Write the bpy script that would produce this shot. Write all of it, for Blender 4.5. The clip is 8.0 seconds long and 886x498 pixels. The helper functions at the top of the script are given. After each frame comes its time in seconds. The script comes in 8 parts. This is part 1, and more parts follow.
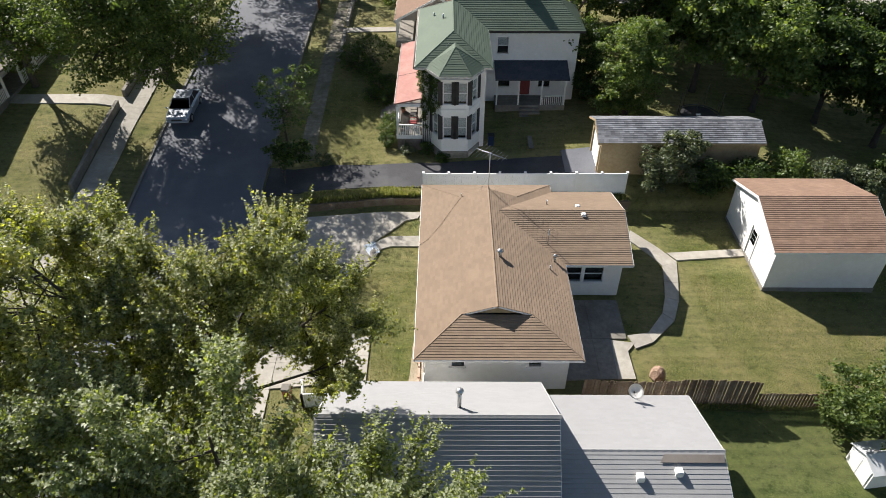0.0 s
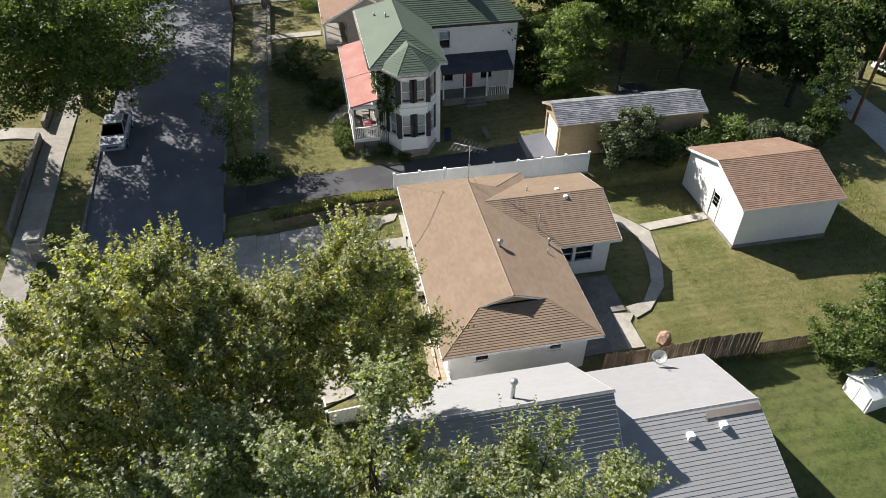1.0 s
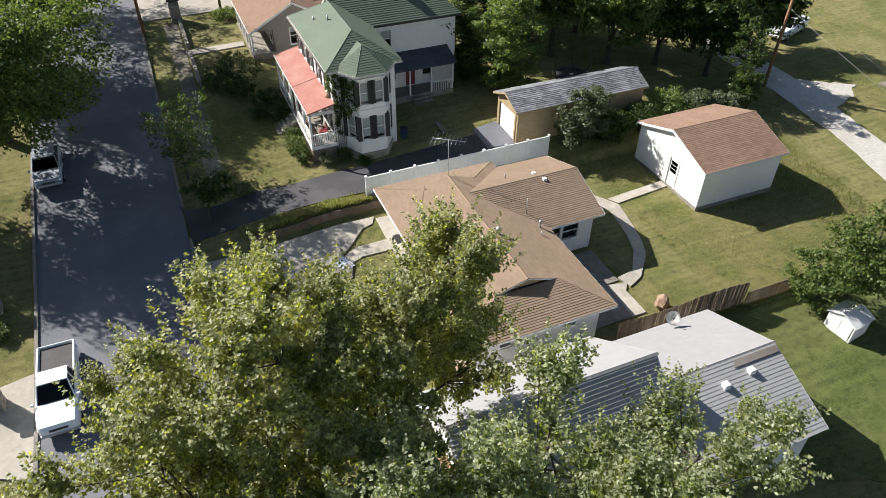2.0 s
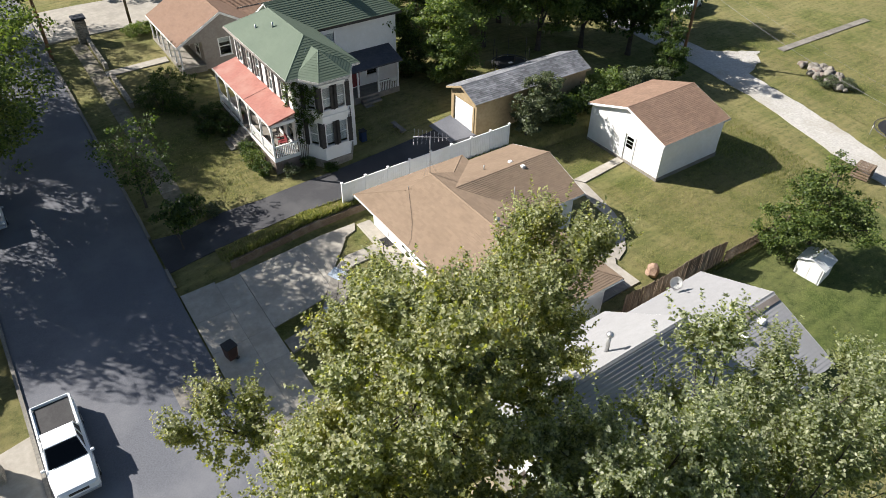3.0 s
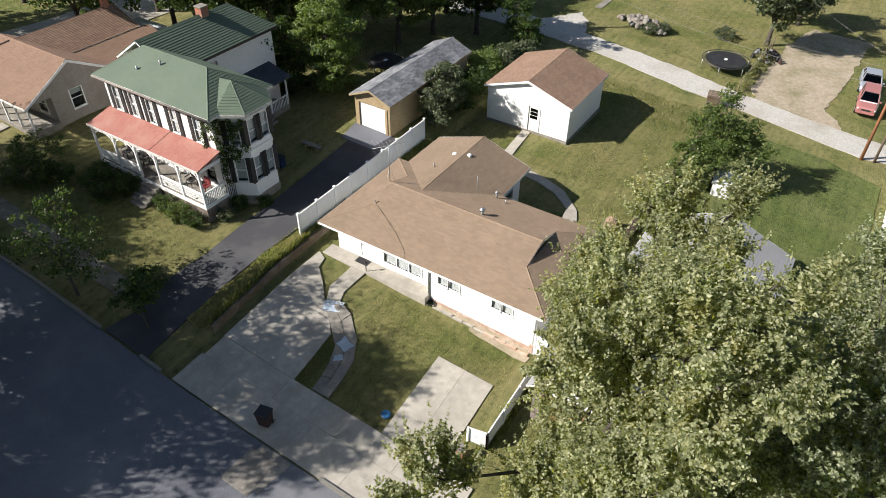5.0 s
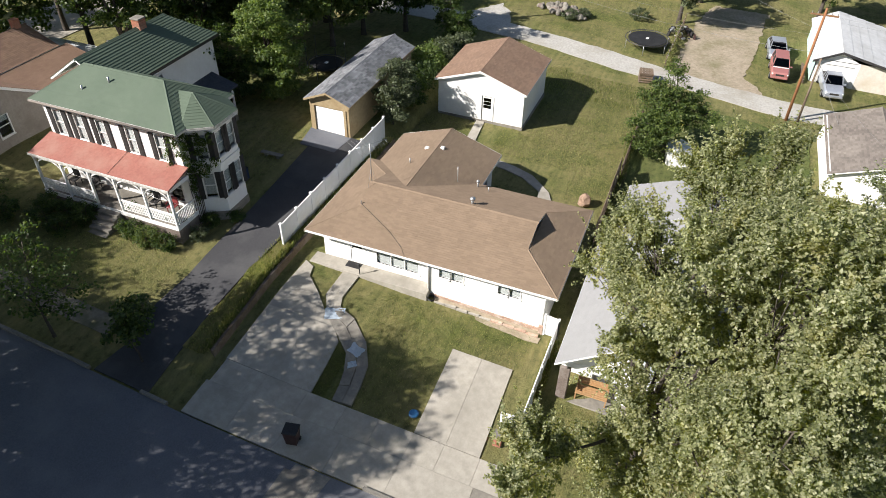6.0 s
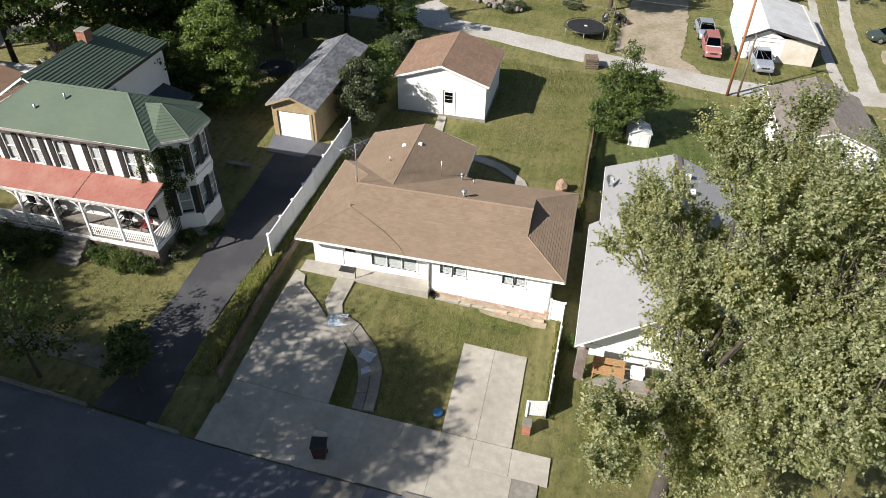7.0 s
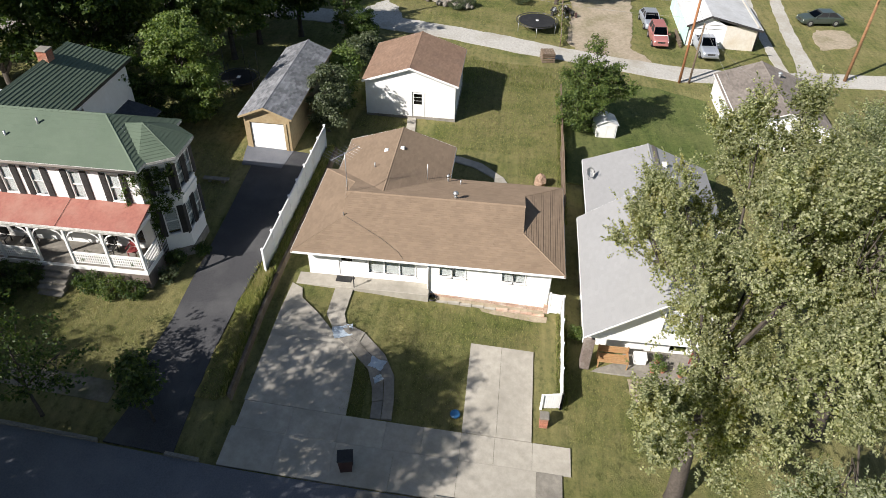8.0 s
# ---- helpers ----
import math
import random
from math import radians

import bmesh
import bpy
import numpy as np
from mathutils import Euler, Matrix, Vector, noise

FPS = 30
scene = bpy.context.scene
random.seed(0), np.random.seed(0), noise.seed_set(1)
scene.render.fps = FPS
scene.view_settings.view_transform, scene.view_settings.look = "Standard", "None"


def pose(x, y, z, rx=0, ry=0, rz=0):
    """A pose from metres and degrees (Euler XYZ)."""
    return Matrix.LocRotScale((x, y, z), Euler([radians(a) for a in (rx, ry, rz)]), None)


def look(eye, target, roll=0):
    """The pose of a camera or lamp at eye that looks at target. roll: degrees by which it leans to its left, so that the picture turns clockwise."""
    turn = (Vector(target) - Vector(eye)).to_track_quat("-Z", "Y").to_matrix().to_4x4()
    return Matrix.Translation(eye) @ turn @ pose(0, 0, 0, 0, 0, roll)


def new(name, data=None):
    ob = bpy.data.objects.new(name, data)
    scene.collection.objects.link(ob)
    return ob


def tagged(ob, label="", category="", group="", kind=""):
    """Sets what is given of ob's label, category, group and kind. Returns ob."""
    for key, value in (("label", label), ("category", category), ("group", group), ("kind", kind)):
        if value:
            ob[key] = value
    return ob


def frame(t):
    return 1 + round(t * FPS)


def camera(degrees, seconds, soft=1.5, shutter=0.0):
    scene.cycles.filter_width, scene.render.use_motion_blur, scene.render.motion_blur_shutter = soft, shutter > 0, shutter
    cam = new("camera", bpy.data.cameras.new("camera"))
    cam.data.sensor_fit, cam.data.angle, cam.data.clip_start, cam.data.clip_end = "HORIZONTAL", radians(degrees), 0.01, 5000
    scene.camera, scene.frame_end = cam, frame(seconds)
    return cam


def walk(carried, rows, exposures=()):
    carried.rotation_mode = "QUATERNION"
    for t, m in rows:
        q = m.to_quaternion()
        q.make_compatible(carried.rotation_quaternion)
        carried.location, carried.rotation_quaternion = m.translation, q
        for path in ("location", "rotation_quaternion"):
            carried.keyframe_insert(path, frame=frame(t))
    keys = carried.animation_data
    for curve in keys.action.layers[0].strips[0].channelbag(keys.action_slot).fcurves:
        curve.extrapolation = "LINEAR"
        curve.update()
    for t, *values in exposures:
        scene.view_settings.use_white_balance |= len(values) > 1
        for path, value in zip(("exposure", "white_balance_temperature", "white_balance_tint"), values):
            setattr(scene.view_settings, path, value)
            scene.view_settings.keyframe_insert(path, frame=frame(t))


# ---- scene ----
cam = camera(65.6, 8.0, soft=0.65)
PATH = [
    (0, (1.472, -22.002, 28.061), (1.467, -20.468, 26.779), 0.1),
    (0.5, (-1.446, -21.856, 27.922), (-1.293, -20.327, 26.641), 0.3),
    (1, (-4.389, -21.37, 27.918), (-4.081, -19.869, 26.633), 0.4),
    (1.5, (-7.288, -20.7, 27.625), (-6.825, -19.235, 26.344), 0.5),
    (3, (-15.569, -16.758, 27.297), (-14.678, -15.503, 26.019), 1.1),
    (3.5, (-17.774, -14.775, 27.502), (-16.767, -13.62, 26.217), 1.1),
    (4, (-19.807, -12.799, 27.464), (-18.692, -11.746, 26.18), 0.8),
    (4.5, (-21.705, -10.823, 27.572), (-20.494, -9.883, 26.288), 0.8),
    (4.7, (-22.279, -9.847, 27.566), (-21.031, -8.957, 26.28), 0.8),
    (6, (-25.774, -3.717, 26.858), (-24.338, -3.158, 25.584), 1.1),
    (6.5, (-26.451, -1.537, 26.43), (-24.973, -1.094, 25.158), 1.2),
    (7, (-26.999, 0.495, 26.211), (-25.487, 0.829, 24.945), 1.4),
    (7.5, (-27.342, 2.304, 26.347), (-25.813, 2.538, 25.079), 1.5),
    (8, (-27.549, 3.816, 26.688), (-26.015, 3.966, 25.414), 1.7),
]
walk(cam, [(t, look(eye, target, roll)) for t, eye, target, roll in PATH], [(0.0, 1.11), (1.5, 1.16), (3.0, 1.18), (4.5, 1.04), (6.0, 0.96), (8.0, 0.88)])

# world, sun
SUN_EL, SUN_X, SUN_Y = radians(36.3), -0.668, 0.744
sky_world = bpy.data.worlds.new("sky")
scene.world = sky_world
sky_world.use_nodes = True
wn = sky_world.node_tree
wn.nodes.clear()
w_out, w_bg, w_sky = wn.nodes.new("ShaderNodeOutputWorld"), wn.nodes.new("ShaderNodeBackground"), wn.nodes.new("ShaderNodeTexSky")
w_sky.sky_type, w_sky.sun_disc = "NISHITA", False
w_sky.sun_elevation, w_sky.sun_rotation = SUN_EL, math.atan2(SUN_X, SUN_Y)
w_bg.inputs[1].default_value = 0.052
wn.links.new(w_sky.outputs[0], w_bg.inputs[0])
wn.links.new(w_bg.outputs[0], w_out.inputs[0])
sun = new("sun", bpy.data.lights.new("sun", "SUN"))
sun.data.energy, sun.data.angle, sun.data.color = 5.0, radians(0.53), (1.0, 0.94, 0.885)
sun.matrix_world = look((SUN_X * 60, SUN_Y * 60, 60 * math.tan(SUN_EL)), (0, 0, 0))

# ---- materials ----
def nodes_of(name):
    m = bpy.data.materials.new(name)
    m.use_nodes = True
    nt = m.node_tree
    b = nt.nodes["Principled BSDF"]
    return m, nt, b


def noise_node(nt, scale, detail=4.0, rough=0.55, vec=None):
    n = nt.nodes.new("ShaderNodeTexNoise")
    n.inputs["Scale"].default_value, n.inputs["Detail"].default_value, n.inputs["Roughness"].default_value = scale, detail, rough
    if vec is not None:
        nt.links.new(vec, n.inputs["Vector"])
    return n.outputs["Fac"]


def ramp(nt, fac, stops):
    r = nt.nodes.new("ShaderNodeValToRGB")
    e = r.color_ramp.elements
    while len(e) < len(stops):
        e.new(0.5)
    for k, (p, c) in zip(e, stops):
        k.position, k.color = p, (*c, 1)
    nt.links.new(fac, r.inputs[0])
    return r.outputs[0]


def mixed(nt, fac, a, b, kind="MIX"):
    x = nt.nodes.new("ShaderNodeMix")
    x.data_type, x.blend_type = "RGBA", kind
    for k, v in ((0, fac), (6, a), (7, b)):
        if isinstance(v, (int, float)):
            x.inputs[k].default_value = v
        elif isinstance(v, tuple):
            x.inputs[k].default_value = (*v, 1)
        else:
            nt.links.new(v, x.inputs[k])
    return x.outputs[2]


def calc(nt, op, a, b=0.0):
    x = nt.nodes.new("ShaderNodeMath")
    x.operation = op
    for k, v in ((0, a), (1, b)):
        if isinstance(v, (int, float)):
            x.inputs[k].default_value = v
        else:
            nt.links.new(v, x.inputs[k])
    return x.outputs[0]


def coords(nt, kind="Object", scale=None):
    c = nt.nodes.new("ShaderNodeTexCoord")
    out = c.outputs[kind]
    if scale:
        mp = nt.nodes.new("ShaderNodeMapping")
        mp.inputs["Scale"].default_value = scale
        nt.links.new(out, mp.inputs["Vector"])
        out = mp.outputs[0]
    return out


def bumped(nt, b, height, strength, dist=0.02):
    n = nt.nodes.new("ShaderNodeBump")
    n.inputs["Strength"].default_value, n.inputs["Distance"].default_value = strength, dist
    nt.links.new(height, n.inputs["Height"])
    nt.links.new(n.outputs[0], b.inputs["Normal"])


def surf(name, c1, c2, grain=8.0, stain=0.6, stain_c=None, rough=0.8, bump=0.3, bscale=30.0, metal=0.0, per_piece=0.0, spec=0.3, dist=0.02):
    """A two-scale mottled surface: grain between two colours, large stains, bump, tint piece by piece."""
    m, nt, b = nodes_of(name)
    v = coords(nt)
    col = ramp(nt, noise_node(nt, grain, 6, 0.65, v), [(0.3, c1), (0.7, c2)])
    if stain_c:
        f = ramp(nt, noise_node(nt, stain, 5, 0.6, v), [(0.45, (0, 0, 0)), (0.75, (0.85, 0.85, 0.85))])
        col = mixed(nt, f, col, stain_c)
    if per_piece:
        oi = nt.nodes.new("ShaderNodeObjectInfo")
        k = calc(nt, "MULTIPLY_ADD", oi.outputs["Random"], 2 * per_piece)
        k.node.inputs[2].default_value = 1 - per_piece
        hs = nt.nodes.new("ShaderNodeHueSaturation")
        nt.links.new(col, hs.inputs["Color"])
        nt.links.new(k, hs.inputs["Value"])
        col = hs.outputs[0]
    nt.links.new(col, b.inputs["Base Color"])
    b.inputs["Roughness"].default_value, b.inputs["Metallic"].default_value = rough, metal
    b.inputs["Specular IOR Level"].default_value = spec
    if bump:
        bumped(nt, b, noise_node(nt, bscale, 5, 0.7, v), bump, dist)
    return m


def shingle_mat(name, ca, cb, streak, tab=0.32, var=0.16, rough=0.9):
    """Asphalt shingles: tabs along each course vary, with granules, streaks and faded patches. UV in metres."""
    m, nt, b = nodes_of(name)
    uv = coords(nt, "UV")
    sep = nt.nodes.new("ShaderNodeSeparateXYZ")
    nt.links.new(uv, sep.inputs[0])
    row = calc(nt, "FLOOR", sep.outputs[1])
    shift = calc(nt, "MULTIPLY", calc(nt, "SINE", calc(nt, "MULTIPLY", row, 12.9898)), 43.7)
    tabs = calc(nt, "FLOOR", calc(nt, "ADD", calc(nt, "DIVIDE", sep.outputs[0], tab), shift))
    comb = nt.nodes.new("ShaderNodeCombineXYZ")
    nt.links.new(tabs, comb.inputs[0])
    nt.links.new(row, comb.inputs[1])
    wn_ = nt.nodes.new("ShaderNodeTexWhiteNoise")
    nt.links.new(comb.outputs[0], wn_.inputs[0])
    v = coords(nt)
    base = ramp(nt, noise_node(nt, 0.5, 5, 0.6, v), [(0.3, ca), (0.72, cb)])
    gran = noise_node(nt, 60, 3, 0.8, v)
    k = calc(nt, "ADD", calc(nt, "MULTIPLY", wn_.outputs[0], 2 * var), calc(nt, "MULTIPLY", gran, 0.5))
    k = calc(nt, "ADD", k, 0.75 - var)
    hs = nt.nodes.new("ShaderNodeHueSaturation")
    nt.links.new(base, hs.inputs["Color"])
    nt.links.new(k, hs.inputs["Value"])
    st = ramp(nt, noise_node(nt, 1.0, 4, 0.6, coords(nt, "Object", (0.9, 0.9, 0.2))), [(0.55, (0, 0, 0)), (0.8, (0.6, 0.6, 0.6))])
    col = mixed(nt, st, hs.outputs[0], streak)
    nt.links.new(col, b.inputs["Base Color"])
    b.inputs["Roughness"].default_value = rough
    b.inputs["Specular IOR Level"].default_value = 0.25
    bumped(nt, b, gran, 0.35, 0.01)
    return m


def grass_mat(name, greens, dry, dry_amount=0.5):
    m, nt, b = nodes_of(name)
    v = coords(nt)
    fine = noise_node(nt, 9, 8, 0.75, v)
    col = ramp(nt, fine, [(0.25, greens[0]), (0.5, greens[1]), (0.78, greens[2])])
    patch = noise_node(nt, 0.16, 6, 0.68, v)
    f = ramp(nt, patch, [(0.62 - 0.3 * dry_amount, (0, 0, 0)), (0.85 - 0.2 * dry_amount, (0.75, 0.75, 0.75))])
    col = mixed(nt, f, col, mixed(nt, noise_node(nt, 14, 6, 0.8, v), dry[0], dry[1]))
    swath = ramp(nt, noise_node(nt, 0.42, 5, 0.62, coords(nt, "Object", (1, 0.7, 1))), [(0.42, (0, 0, 0)), (0.66, (0.75, 0.75, 0.75))])
    col = mixed(nt, swath, col, dry[0])
    spots = ramp(nt, noise_node(nt, 1.3, 6, 0.75, v), [(0.62, (0, 0, 0)), (0.74, (0.7, 0.7, 0.7))])
    col = mixed(nt, spots, col, dry[1])
    mow = ramp(nt, noise_node(nt, 1.6, 3, 0.6, coords(nt, "Object", (0.12, 1.6, 1))), [(0.36, (0.86, 0.88, 0.86)), (0.64, (1.1, 1.09, 1.07))])
    col = mixed(nt, 1.0, col, mow, "MULTIPLY")
    dark = ramp(nt, noise_node(nt, 2.2, 6, 0.7, coords(nt, "Object", (1, 1.3, 1))), [(0.3, (0.5, 0.56, 0.5)), (0.46, (0.95, 0.97, 0.95)), (0.7, (1.22, 1.18, 1.12))])
    col = mixed(nt, 1.0, col, dark, "MULTIPLY")
    nt.links.new(col, b.inputs["Base Color"])
    b.inputs["Roughness"].default_value, b.inputs["Specular IOR Level"].default_value = 0.95, 0.1
    bumped(nt, b, noise_node(nt, 20, 8, 0.9, v), 1.0, 0.09)
    return m


def leaf_mat(name, dark, mid, light, gloss=0.25, through_=0.35, rough=0.48, glow=(1.95, 1.95, 0.9), turning=None, sheen=(1.0, 1.0, 1.0)):
    """Leaves that differ one by one and bough by bough, and let light through in a yellower tone; turning: the colour of boughs that fade."""
    m, nt, b = nodes_of(name)
    geo = nt.nodes.new("ShaderNodeNewGeometry")
    col = ramp(nt, geo.outputs["Random Per Island"], [(0.0, dark), (0.45, mid), (1.0, light)])
    v = coords(nt)
    if turning:
        f = ramp(nt, noise_node(nt, 0.75, 4, 0.7, v), [(0.53, (0, 0, 0)), (0.75, (0.7, 0.7, 0.7))])
        col = mixed(nt, f, col, turning)
    big = noise_node(nt, 0.5, 3, 0.6, v)
    hs = nt.nodes.new("ShaderNodeHueSaturation")
    nt.links.new(col, hs.inputs["Color"])
    nt.links.new(calc(nt, "ADD", calc(nt, "MULTIPLY", big, 0.7), 0.65), hs.inputs["Value"])
    nt.links.new(mixed(nt, 1.0, hs.outputs[0], sheen, "MULTIPLY"), b.inputs["Base Color"])
    b.inputs["Roughness"].default_value, b.inputs["Specular IOR Level"].default_value = rough, gloss
    tr = nt.nodes.new("ShaderNodeBsdfTranslucent")
    warm = mixed(nt, 1.0, hs.outputs[0], glow, "MULTIPLY")
    nt.links.new(warm, tr.inputs["Color"])
    mx = nt.nodes.new("ShaderNodeMixShader")
    mx.inputs[0].default_value = through_
    nt.links.new(b.outputs[0], mx.inputs[1])
    nt.links.new(tr.outputs[0], mx.inputs[2])
    nt.links.new(mx.outputs[0], nt.nodes["Material Output"].inputs[0])
    return m


def glass_mat(name, tint=(0.78, 0.81, 0.82)):
    m, nt, b = nodes_of(name)
    t, gl, mx, lw = (nt.nodes.new("ShaderNode" + k) for k in ("BsdfTransparent", "BsdfGlossy", "MixShader", "LayerWeight"))
    t.inputs[0].default_value, gl.inputs["Roughness"].default_value, lw.inputs[0].default_value = (*tint, 1), 0.03, 0.5
    sheen = calc(nt, "MULTIPLY_ADD", calc(nt, "POWER", lw.outputs["Facing"], 4.0), 0.5)
    sheen.node.inputs[2].default_value = 0.03
    nt.links.new(sheen, mx.inputs[0])
    nt.links.new(t.outputs[0], mx.inputs[1])
    nt.links.new(gl.outputs[0], mx.inputs[2])
    nt.links.new(mx.outputs[0], nt.nodes["Material Output"].inputs[0])
    return m


